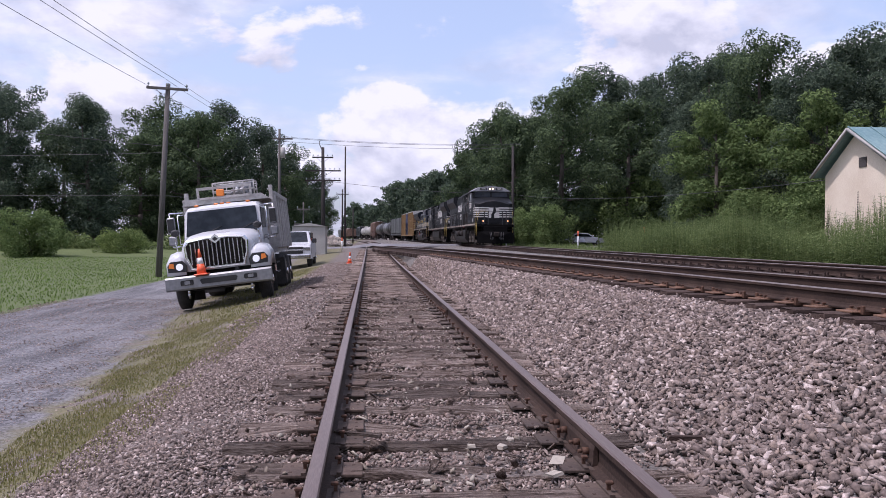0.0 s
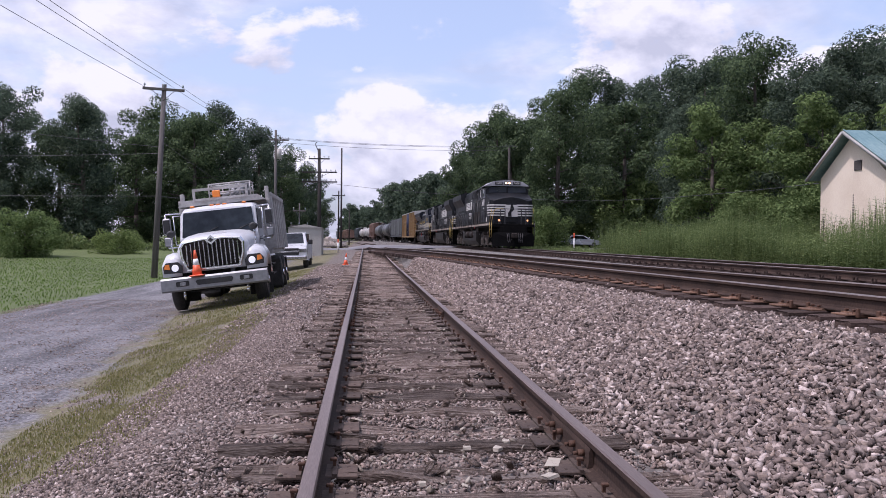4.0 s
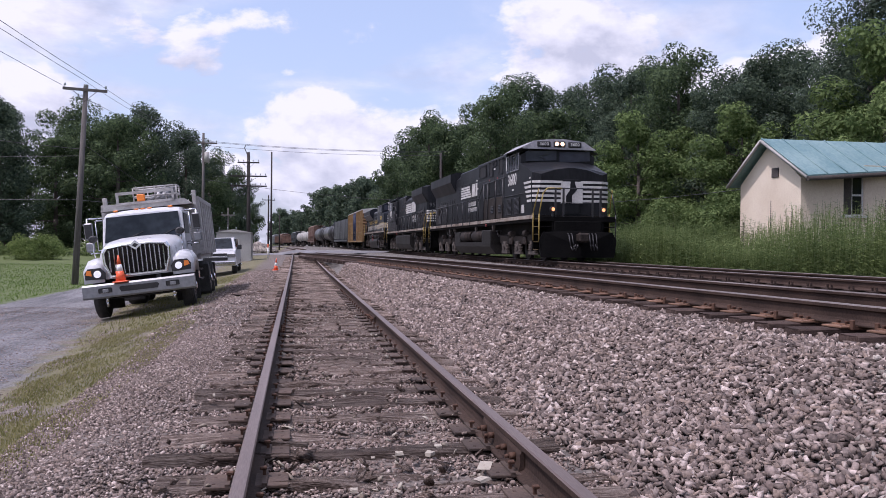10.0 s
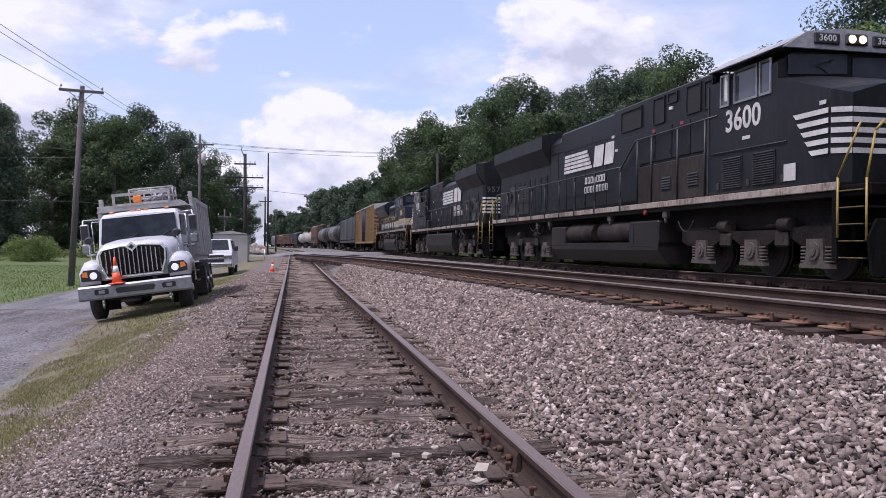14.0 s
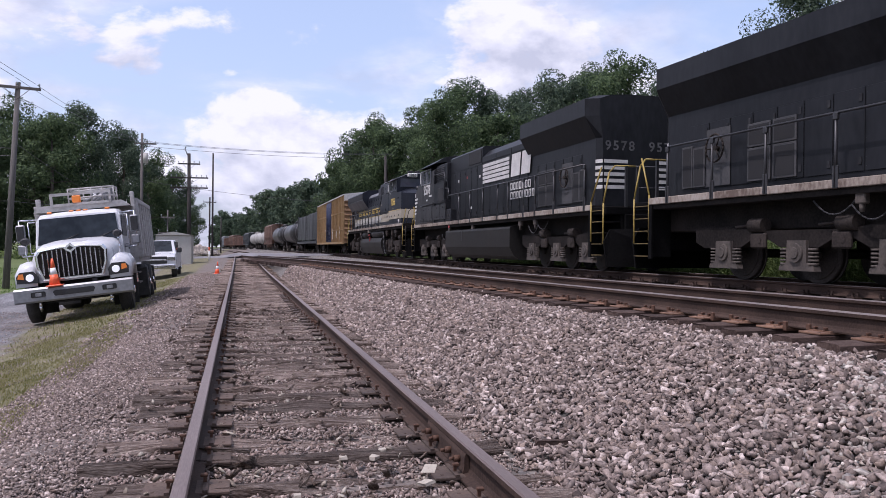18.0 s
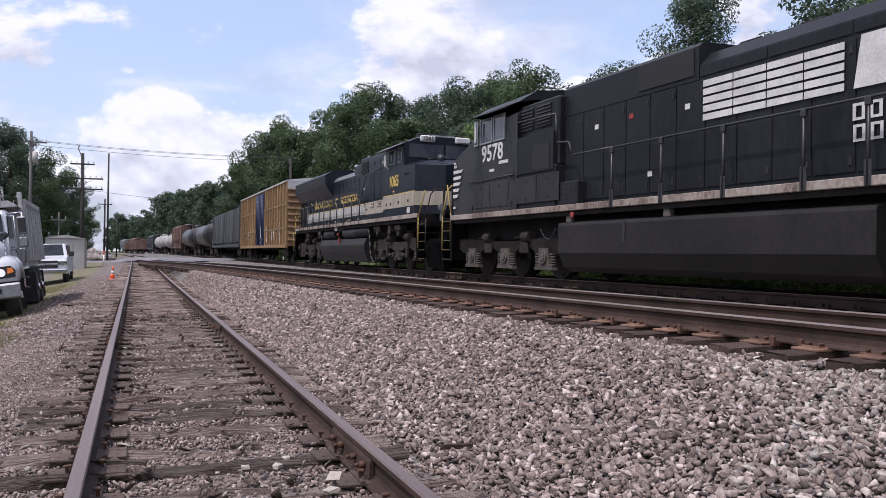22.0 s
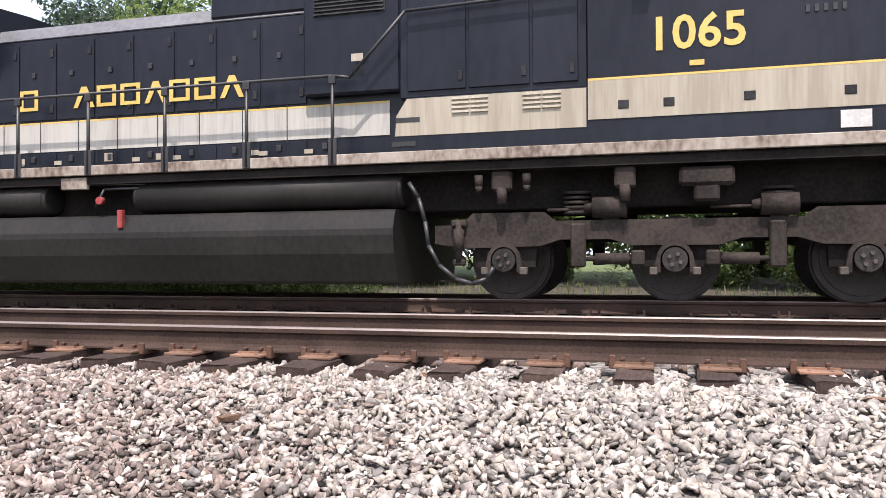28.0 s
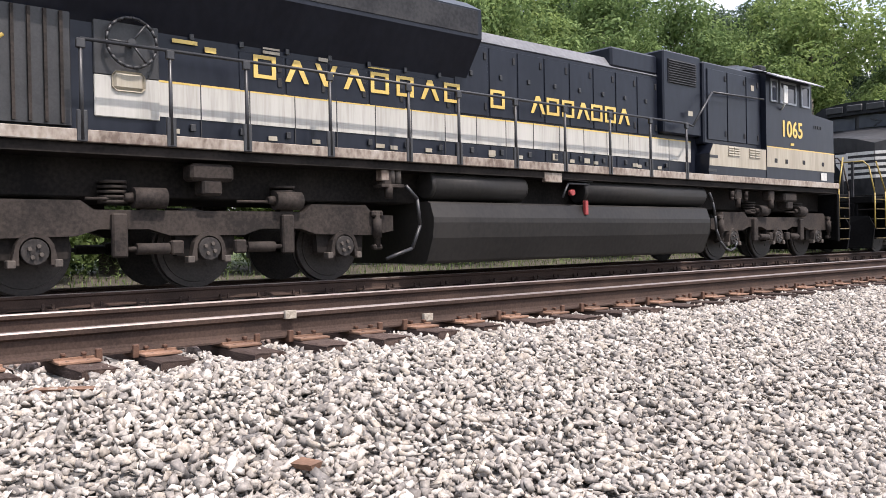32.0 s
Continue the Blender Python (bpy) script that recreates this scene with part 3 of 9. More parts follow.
def ground_material():
    m = bpy.data.materials.new("trackside_ground")
    m.use_nodes = True
    nt = m.node_tree
    L = nt.links.new
    b = nt.nodes["Principled BSDF"]
    geo = nt.nodes.new("ShaderNodeNewGeometry")
    sep = nt.nodes.new("ShaderNodeSeparateXYZ")
    L(geo.outputs["Position"], sep.inputs[0])

    def math_(op, a, b_=None, c=None):
        n = nt.nodes.new("ShaderNodeMath")
        n.operation = op
        for i, v in enumerate((a, b_, c)):
            if v is None:
                continue
            if isinstance(v, (int, float)):
                n.inputs[i].default_value = v
            else:
                L(v, n.inputs[i])
        return n.outputs[0]

    def noise_(scale, detail=5, rough=0.55):
        n = nt.nodes.new("ShaderNodeTexNoise")
        n.inputs["Scale"].default_value, n.inputs["Detail"].default_value, n.inputs["Roughness"].default_value = scale, detail, rough
        L(geo.outputs["Position"], n.inputs["Vector"])
        return n.outputs[0]

    def ramp_(fac, stops):
        n = nt.nodes.new("ShaderNodeValToRGB")
        e = n.color_ramp.elements
        e[0].position, e[0].color = stops[0][0], (*stops[0][1], 1)
        e[1].position, e[1].color = stops[-1][0], (*stops[-1][1], 1)
        for p, c in stops[1:-1]:
            k = e.new(p)
            k.color = (*c, 1)
        L(fac, n.inputs[0])
        return n.outputs[0]

    def mix_(fac, a, c):
        n = nt.nodes.new("ShaderNodeMix")
        n.data_type = "RGBA"
        L(fac, n.inputs["Factor"])
        L(a, n.inputs[6])
        L(c, n.inputs[7])
        return n.outputs[2]

    def step_(v, a, c):
        n = nt.nodes.new("ShaderNodeMapRange")
        n.interpolation_type = "SMOOTHSTEP"
        n.inputs["From Min"].default_value, n.inputs["From Max"].default_value = a, c
        L(v, n.inputs["Value"])
        return n.outputs[0]

    vo = nt.nodes.new("ShaderNodeTexVoronoi")
    vo.inputs["Scale"].default_value = 17.0
    L(geo.outputs["Position"], vo.inputs["Vector"])
    cell = nt.nodes.new("ShaderNodeSeparateColor")
    L(vo.outputs["Color"], cell.inputs[0])
    vo2 = nt.nodes.new("ShaderNodeTexVoronoi")
    vo2.inputs["Scale"].default_value = 34.0
    L(geo.outputs["Position"], vo2.inputs["Vector"])
    cell2 = nt.nodes.new("ShaderNodeSeparateColor")
    L(vo2.outputs["Color"], cell2.inputs[0])
    wob = noise_(1.3, 5)
    big = noise_(0.35, 4)
    fine = noise_(30, 4, 0.6)
    x, y = sep.outputs[0], sep.outputs[1]
    xw = math_("MULTIPLY_ADD", math_("SUBTRACT", wob, 0.5), 1.6, x)
    stone = ramp_(cell.outputs[0], [(0.0, (0.04, 0.036, 0.033)), (0.5, (0.12, 0.11, 0.10)), (1.0, (0.25, 0.232, 0.21))])
    gravel = ramp_(math_("MULTIPLY_ADD", cell2.outputs[0], 0.6, math_("MULTIPLY", wob, 0.4)), [(0.1, (0.062, 0.048, 0.042)), (0.5, (0.132, 0.108, 0.095)), (0.95, (0.24, 0.208, 0.186))])
    dirt = ramp_(fine, [(0.3, (0.10, 0.08, 0.065)), (0.7, (0.19, 0.155, 0.13))])
    streak = nt.nodes.new("ShaderNodeTexNoise")
    streak.inputs["Scale"].default_value, streak.inputs["Detail"].default_value = 1.0, 5
    along = nt.nodes.new("ShaderNodeVectorMath")
    along.operation = "MULTIPLY"
    along.inputs[1].default_value = (2.6, 0.22, 1.0)
    L(geo.outputs["Position"], along.inputs[0])
    L(along.outputs[0], streak.inputs["Vector"])
    worn = math_("MULTIPLY_ADD", streak.outputs[0], 0.5, math_("MULTIPLY", big, 0.2))
    road = ramp_(math_("MULTIPLY_ADD", cell2.outputs[0], 0.22, math_("MULTIPLY_ADD", fine, 0.18, worn)), [(0.36, (0.045, 0.044, 0.048)), (0.52, (0.108, 0.106, 0.113)), (0.66, (0.225, 0.222, 0.23))])
    grass = ramp_(math_("MULTIPLY_ADD", fine, 0.6, math_("MULTIPLY", wob, 0.4)), [(0.32, (0.075, 0.068, 0.04)), (0.5, (0.14, 0.128, 0.065)), (0.68, (0.20, 0.18, 0.105))])
    lawn = ramp_(math_("MULTIPLY_ADD", fine, 0.5, math_("MULTIPLY", big, 0.5)), [(0.3, (0.06, 0.085, 0.024)), (0.7, (0.12, 0.155, 0.05))])
    # edges that follow the road and the verge
    yc = math_("MAXIMUM", math_("MINIMUM", y, 24.0), -6.0)
    redge = math_("MULTIPLY_ADD", yc, -0.103, -2.45)
    to_road = math_("SUBTRACT", xw, redge)
    col = mix_(step_(to_road, -0.3, 0.25), road, grass)
    verge = math_("SUBTRACT", xw, math_("MULTIPLY_ADD", yc, -0.022, -1.62))
    patch = math_("MULTIPLY", step_(verge, -0.35, 0.25), 1.0)
    col = mix_(patch, col, gravel)
    bare = math_("MULTIPLY", step_(wob, 0.52, 0.64), math_("SUBTRACT", 1.0, step_(math_("ABSOLUTE", math_("ADD", to_road, -0.8)), 0.5, 1.6)))
    col = mix_(bare, col, gravel)
    col = mix_(math_("MULTIPLY", step_(fine, 0.45, 0.7), math_("MULTIPLY", step_(x, -0.4, -0.2), math_("SUBTRACT", 1.0, step_(x, 1.2, 1.5)))), col, dirt)
    col = mix_(step_(xw, 1.1, 2.1), col, stone)
    # green land beyond the road, beyond the main lines and far away
    far_edge = math_("SUBTRACT", xw, math_("MULTIPLY_ADD", math_("MAXIMUM", math_("MINIMUM", y, 20.0), -60.0), -0.08, 11.2 + 4.6))
    # litter tones with the shadow behind the train painted into them
    shaded_litter = ramp_(math_("MULTIPLY_ADD", fine, 0.6, math_("MULTIPLY", wob, 0.4)), [(0.3, (0.022, 0.019, 0.014)), (0.52, (0.055, 0.046, 0.032)), (0.72, (0.12, 0.10, 0.068))])
    col = mix_(step_(far_edge, -2.4, -1.2), col, shaded_litter)
    col = mix_(step_(math_("MULTIPLY_ADD", math_("SUBTRACT", big, 0.5), 5.0, far_edge), 11.0, 15.0), col, lawn)
    col = mix_(step_(math_("SUBTRACT", math_("MULTIPLY", xw, -1.0), 8.9), -0.25, 0.25), col, lawn)
    L(col, b.inputs["Base Color"])
    b.inputs["Roughness"].default_value = 0.93
    hgt = math_("MULTIPLY_ADD", vo.outputs["Distance"], -1.0, math_("MULTIPLY", fine, 0.35))
    bp = nt.nodes.new("ShaderNodeBump")
    bp.inputs["Strength"].default_value, bp.inputs["Distance"].default_value = 0.7, 0.03
    L(hgt, bp.inputs["Height"])
    L(bp.outputs[0], b.inputs["Normal"])
    return m


ground = make_ground()

RAIL = [(-0.075, 0.0), (-0.075, 0.012), (-0.02, 0.03), (-0.011, 0.05), (-0.011, 0.125), (-0.036, 0.14), (-0.037, 0.168), (-0.03, 0.178), (0.03, 0.178), (0.037, 0.168), (0.036, 0.14), (0.011, 0.125), (0.011, 0.05), (0.02, 0.03), (0.075, 0.012), (0.075, 0.0)]


def rail_run(name, cx, cz, side, y0, y1, step, head, label):
    """One rail as a swept section; the running surface has the worn-steel material."""
    ys = list(np.arange(y0, y1 + 0.001, step))
    bm = bmesh.new()
    prev = None
    for y in ys:
        s = (cx(y + 0.1) - cx(y - 0.1)) / 0.2
        nx, ny = 1 / math.hypot(1, s), -s / math.hypot(1, s)
        ring = []
        for p, q in RAIL:
            a = side * 0.7525 + p
            ring.append(bm.verts.new((cx(y) + nx * a, y + ny * a, cz(y) - 0.178 + q)))
        if prev:
            n = len(ring)
            for i in range(n):
                f = bm.faces.new((prev[i], prev[(i + 1) % n], ring[(i + 1) % n], ring[i]))
                f.material_index = 1 if i in (6, 7, 8) else 0
        prev = ring
    bmesh.ops.recalc_face_normals(bm, faces=bm.faces[:])
    ob = link_mesh(name, bm, [M["rail_side"], head])
    return tagged(ob, label, "rail", kind="structure")


rail_run("rail_siding_left", siding_x, siding_z, -1, -12, 74, 2.0, M["rail_top"], "brown rusted steel siding rail with a worn head")
rail_run("rail_siding_right", siding_x, siding_z, 1, -12, 74, 2.0, M["rail_top"], "brown rusted steel siding rail with a worn head")
for sd, nm in ((-1, "left"), (1, "right")):
    rail_run("rail_near_main_" + nm, near_x, near_z, sd, -120, 320, 4.0, M["rail_bright"], "main line rail with polished head and rusty web")
    rail_run("rail_far_main_" + nm, far_x, far_z, sd, -140, 560, 4.0, M["rail_bright"], "main line rail with polished head and rusty web")


# ---- train
TRAIN = []        # (thing, centre along the train, half distance between its trucks)
WHEELS = []       # (wheelset, place in its thing, radius)


def wheelset(parent, y, r=0.51, keyed=True):
    bm = bmesh.new()
    for sx in (-1, 1):
        tube(bm, (sx * 0.69, 0, 0), (sx * 0.79, 0, 0), r, r, 28)
        tube(bm, (sx * 0.66, 0, 0), (sx * 0.69, 0, 0), r + 0.028, r + 0.028, 28)
        tube(bm, (sx * 0.79, 0, 0), (sx * 0.805, 0, 0), r - 0.07, r - 0.075, 28)
        tube(bm, (sx * 0.8, 0, 0), (sx * 0.86, 0, 0), 0.12, 0.1, 12)
        for k in range(3):
            a = 2 * math.pi * k / 3
            tube(bm, (sx * 0.80, 0.26 * math.cos(a), 0.26 * math.sin(a)), (sx * 0.812, 0.26 * math.cos(a), 0.26 * math.sin(a)), 0.06, 0.06, 8)
    tube(bm, (-0.7, 0, 0), (0.7, 0, 0), 0.09, 0.09, 10)
    ob = part("wheelset", bm, M["wheel"], parent, "grimy steel wheelset with worn tread")
    ob.matrix_basis = pose(0, y, r)
    if keyed:
        WHEELS.append((ob, y, r))
    return ob


def spring(bm, x, y, z0, z1, r):
    n = max(3, int((z1 - z0) / 0.06))
    for i in range(n):
        z = z0 + (z1 - z0) * (i + 0.15) / n
        tube(bm, (x, y, z), (x, y, z + (z1 - z0) / n * 0.6), r, r, 12)


def truck_emd(parent, yc, gap=2.05):
    for sx in (-1, 1):
        bm = bmesh.new()
        pts = [(-2.95, 0.72), (-2.55, 0.66), (-1.6, 0.68), (-1.35, 0.76), (-0.75, 0.76), (-0.5, 0.68), (0.5, 0.68), (0.75, 0.76), (1.35, 0.76), (1.6, 0.68), (2.55, 0.66), (2.95, 0.72), (2.95, 0.95), (2.6, 0.96), (2.45, 1.1), (1.55, 1.1), (1.4, 0.99), (-1.4, 0.99), (-1.55, 1.1), (-2.45, 1.1), (-2.6, 0.96), (-2.95, 0.95)]
        prism(bm, [(yc + a, b) for a, b in pts], 0, sx * 1.06, sx * 1.22)
        side = part("truck_side_frame", bm, M["truck_steel"], parent, "cast steel truck side frame caked in brake dust")
        for k in (-1, 0, 1):
            y = yc + k * gap
            bm = bmesh.new()
            arch = [(y + r * math.cos(w), 0.51 + r * math.sin(w)) for r, ws in ((0.215, range(0, 9)), (0.165, range(8, -1, -1))) for w in (math.pi * i / 8 for i in ws)]
            arch = [(y + 0.25, 0.36)] + arch[:9] + [(y - 0.25, 0.36), (y - 0.165, 0.36)] + arch[9:] + [(y + 0.165, 0.36)]
            prism(bm, arch, 0, sx * 1.14, sx * 1.26)
            axb = part("axle_box", bm, M["truck_steel"], side, "cast axle box saddle")
            bm = bmesh.new()
            prism(bm, [(y - 0.38, 0.42), (y + 0.38, 0.42), (y + 0.4, 0.7), (y - 0.4, 0.7)], 0, sx * 1.0, sx * 1.13)
            part("box_guide", bm, M["under"], axb)
            bm = bmesh.new()
            tube(bm, (sx * 1.12, y, 0.51), (sx * 1.27, y, 0.51), 0.155, 0.145, 18)
            hub = part("bearing_cap", bm, M["wheel"], axb)
            for a in range(4):
                w = 2 * math.pi * a / 4 + 0.5
                bm = bmesh.new()
                tube(bm, (sx * 1.268, y + 0.07 * math.cos(w), 0.51 + 0.07 * math.sin(w)), (sx * 1.3, y + 0.07 * math.cos(w), 0.51 + 0.07 * math.sin(w)), 0.026, 0.024, 6)
                part("bolt", bm, M["pedestal"], hub)
            for e in (-1, 1):
                bm = bmesh.new()
                box(bm, sx * 1.14, sx * 1.27, y + e * 0.2, y + e * 0.29, 0.33, 0.42, 0.01)
                part("retainer", bm, M["pedestal"], axb)
        for k in (-1, 1):
            y = yc + k * gap * 0.5
            bm = bmesh.new()
            box(bm, sx * 1.2, sx * 1.3, y - 0.09 + k * 0.1, y + 0.09 + k * 0.1, 0.42, 0.95, 0.02)
            tube(bm, (sx * 1.24, y - k * 0.5, 0.52), (sx * 1.24, y - k * 0.1, 0.52), 0.07, 0.07, 10)
            tube(bm, (sx * 1.24, y - k * 0.62, 0.52), (sx * 1.24, y + k * 0.1, 0.52), 0.03, 0.03, 8)
            box(bm, sx * 1.19, sx * 1.29, y - k * 0.68, y - k * 0.52, 0.44, 0.62, 0.02)
            part("traction_link", bm, M["truck_steel"], side)
            bm = bmesh.new()
            y = yc + k * 0.95 - 0.2
            tube(bm, (sx * 1.22, y - 0.2, 1.14), (sx * 1.22, y + 0.2, 1.14), 0.13, 0.13, 14)
            tube(bm, (sx * 1.22, y + 0.2, 1.14), (sx * 1.22, y + 0.3, 1.14), 0.07, 0.05, 10)
            tube(bm, (sx * 1.22, y + 0.3, 1.12), (sx * 1.22, y + 0.75, 1.12), 0.02, 0.02, 6)
            box(bm, sx * 1.05, sx * 1.2, y - 0.1, y + 0.1, 0.95, 1.1)
            part("brake_cylinder", bm, M["truck_steel"], side, "dusty brake cylinder")
            bm = bmesh.new()
            y = yc + k * 2.62
            tube(bm, (sx * 1.27, y, 0.48), (sx * 1.27, y, 1.0), 0.045, 0.045, 8)
            tube(bm, (sx * 1.27, y, 0.62), (sx * 1.27, y, 0.9), 0.07, 0.07, 10)
            box(bm, sx * 1.2, sx * 1.3, y - 0.1, y + 0.1, 0.93, 1.02, 0.02)
            box(bm, sx * 1.2, sx * 1.3, y - 0.08, y + 0.08, 0.44, 0.52, 0.02)
            part("damper", bm, M["truck_steel"], side)
        bm = bmesh.new()
        spring(bm, sx * 1.1, yc + 1.15, 1.06, 1.36, 0.17)
        part("bolster_spring", bm, M["truck_steel"], side)
        bm = bmesh.new()
        spring(bm, sx * 1.1, yc - 1.15, 1.06, 1.36, 0.17)
        part("bolster_spring", bm, M["truck_steel"], side)
    for k in (-1, 0, 1):
        wheelset(parent, yc + k * gap)


def truck_ge(parent, yc, gap=2.0):
    for sx in (-1, 1):
        bm = bmesh.new()
        pts = [(-2.9, 0.72), (-2.6, 0.60), (-1.5, 0.62), (-1.2, 0.76), (-0.75, 0.76), (-0.45, 0.62), (0.45, 0.62), (0.75, 0.76), (1.2, 0.76), (1.5, 0.62), (2.6, 0.60), (2.9, 0.72), (2.9, 1.0), (2.0, 1.02), (1.0, 0.92), (-1.0, 0.92), (-2.0, 1.02), (-2.9, 1.0)]
        prism(bm, [(yc + a, b) for a, b in pts], 0, sx * 1.06, sx * 1.2)
        side = part("truck_side_frame", bm, M["under"], parent, "black cast truck side frame")
        for k in (-1, 0, 1):
            y = yc + k * gap
            bm = bmesh.new()
            prism(bm, [(y - 0.42, 0.22), (y + 0.42, 0.22), (y + 0.40, 0.30), (y + 0.24, 0.36), (y + 0.22, 0.74), (y - 0.22, 0.74), (y - 0.24, 0.36), (y - 0.40, 0.30)], 0, sx * 1.12, sx * 1.26)
            tube(bm, (sx * 1.24, y, 0.52), (sx * 1.3, y, 0.52), 0.17, 0.16, 16)
            tube(bm, (sx * 1.3, y, 0.52), (sx * 1.32, y, 0.52), 0.1, 0.09, 12)
            part("axle_box", bm, M["pedestal"], side, "dust-brown pedestal axle box")
            for d in (-0.33, 0.33):
                bm = bmesh.new()
                spring(bm, sx * 1.19, y + d, 0.31, 0.62, 0.085)
                part("axle_spring", bm, M["pedestal"], side)
        for k in (-1, 1):
            bm = bmesh.new()
            y = yc + k * 1.05
            tube(bm, (sx * 1.2, y - 0.22, 1.02), (sx * 1.2, y + 0.14, 1.02), 0.13, 0.13, 14)
            tube(bm, (sx * 1.2, y + 0.14, 1.02), (sx * 1.2, y + 0.6, 1.0), 0.025, 0.025, 6)
            part("brake_cylinder", bm, M["truck_steel"], side, "dusty brake cylinder")
            bm = bmesh.new()
            y = yc + k * gap * 0.5
            box(bm, sx * 1.18, sx * 1.27, y - 0.2, y + 0.2, 0.6, 0.88, 0.03)
            tube(bm, (sx * 1.27, y - 0.06, 0.74), (sx * 1.28, y - 0.06, 0.74), 0.05, 0.05, 10)
            part("frame_bracket", bm, M["truck_steel"], side)
    for k in (-1, 0, 1):
        wheelset(parent, yc + k * gap)


def block_letters(name, count, size, gap, y0, z, x, mat, parent, label, kinds="BB"):
    """A row of plain letter-sized shapes on a side that looks towards -x, from y0 towards -y."""
    for i in range(count):
        bm = bmesh.new()
        y = y0 - i * gap
        w, h, t = size * (1.2 if kinds != "BBBBBBBB" else 0.9), size, size * 0.24
        if kinds[i % len(kinds)] == "A":
            prism(bm, [(y, z), (y - t, z), (y - w * 0.5, z + h * 0.72), (y - w + t, z), (y - w, z), (y - w * 0.62, z + h), (y - w * 0.38, z + h)], 0, x, x + 0.008)
        elif kinds[i % len(kinds)] == "V":
            prism(bm, [(y - w * 0.38, z), (y - w * 0.62, z), (y - w, z + h), (y - w + t, z + h), (y - w * 0.5, z + h * 0.28), (y - t, z + h), (y, z + h)], 0, x, x + 0.008)
        else:
            b, t = w * 0.9, t * 0.85
            for y0_, y1_, z0_, z1_ in ((0, t, 0, h), (b - t, b, 0, h), (t, b - t, 0, t * 0.8), (t, b - t, h - t * 0.8, h)):
                box(bm, x, x + 0.008, y - y0_, y - y1_, z + z0_, z + z1_)
        part(name, bm, mat, parent, label if i == 0 else "")


def end_steps(loco, y_end, d, outer="yellow"):
    """Step wells, pilot, coupler and end handrails at one end; d is the way out of the locomotive along y."""
    bm = bmesh.new()
    box(bm, -1.42, 1.42, y_end, y_end + d * 0.72, 1.42, 1.62, 0.02)
    box(bm, -0.9, 0.9, y_end + d * 0.1, y_end + d * 0.74, 0.55, 1.45, 0.03)
    part("end_platform", bm, M["pilot"], loco)
    bm = bmesh.new()
    y0, y1 = y_end + d * 0.74, y_end + d * 1.0
    for sx in (-1, 1):
        vs = [bm.verts.new(p) for p in ((0, y1, 0.14), (sx * 1.38, y0, 0.14), (sx * 1.46, y0, 0.75), (sx * 1.3, y0, 1.05), (0, y0 + d * 0.08, 1.1), (0, y1, 0.55))]
        vt = [bm.verts.new(v.co + Vector((0, -d * 0.06, 0))) for v in vs]
        f1, f2 = bm.faces.new(vs), bm.faces.new(vt[::-1])
        for i in range(6):
            bm.faces.new((vs[i], vt[i], vt[(i + 1) % 6], vs[(i + 1) % 6]))
    bmesh.ops.recalc_face_normals(bm, faces=bm.faces[:])
    part("snow_plow", bm, M["pilot"], loco, "black steel pilot plow")
    bm = bmesh.new()
    box(bm, -0.14, 0.14, y_end + d * 0.7, y_end + d * 1.2, 0.72, 0.98, 0.03)
    box(bm, -0.19, 0.19, y_end + d * 1.1, y_end + d * 1.37, 0.68, 1.02, 0.06)
    part("coupler", bm, M["truck_steel"], loco, "brown steel knuckle coupler")
    for k, x in enumerate((-0.45, -0.33, 0.33, 0.45, 0.58)):
        bm = bmesh.new()
        pts = [(x, y_end + d * 0.9, 1.0), (x, y_end + d * 1.0, 0.95), (x * 0.95, y_end + d * 1.15, 0.55), (x * 0.9, y_end + d * 1.28, 0.4), (x * 0.7, y_end + d * 1.36, 0.6)]
        pipe(bm, pts, 0.022, 6)
        part("air_hose", bm, M["rail_black"], loco, "dangling black brake hose" if k == 0 else "")
    for sx in (-1, 1):
        bm = bmesh.new()
        x = sx * 1.46
        box(bm, x - 0.03, x + 0.03, y_end - d * 0.1, y_end + d * 0.02, 0.36, 1.6, 0.01)
        box(bm, sx * 0.92, sx * 0.98, y_end, y_end + d * 0.7, 0.4, 1.5)
        box(bm, sx * 0.95, sx * 1.45, y_end - d * 0.04, y_end, 0.4, 1.6)
        well = part("step_well", bm, M["pilot"], loco)
        for i in range(5):
            z = 0.40 + i * 0.275
            bm = bmesh.new()
            box(bm, sx * 0.96, sx * 1.46, y_end + d * 0.03, y_end + d * 0.66, z, z + 0.03, 0.005)
            part("step", bm, M["under"], well)
            bm = bmesh.new()
            box(bm, sx * 1.462, sx * 1.472, y_end + d * 0.05, y_end + d * 0.62, z + 0.012, z + 0.03)
            part("step_edge", bm, M["worn_yellow"], well, "worn yellow painted step edge")
        bm = bmesh.new()
        pipe(bm, [(sx * 1.47, y_end + d * 0.02, 0.75), (sx * 1.47, y_end + d * 0.02, 1.75), (sx * 1.4, y_end - d * 0.0 + d * 0.45, 2.6)], 0.021)
        part("handrail", bm, M["yellow"], loco, "yellow painted grab rail")
        bm = bmesh.new()
        pipe(bm, [(sx * 1.45, y_end + d * 0.67, 0.7), (sx * 1.45, y_end + d * 0.67, 1.7), (sx * 1.3, y_end + d * 0.67, 2.45), (sx * 1.15, y_end + d * 0.69, 2.62), (sx * 0.6, y_end + d * 0.69, 2.62)], 0.021)
        part("handrail", bm, M[outer] if sx < 0 else M["rail_black"], loco)
        bm = bmesh.new()
        for x in (0.55, 0.85):
            box(bm, sx * x - 0.03, sx * x + 0.03, y_end + d * 0.66, y_end + d * 0.72, 1.6, 2.62)
        part("end_post", bm, M["rail_black"], loco)
    bm = bmesh.new()
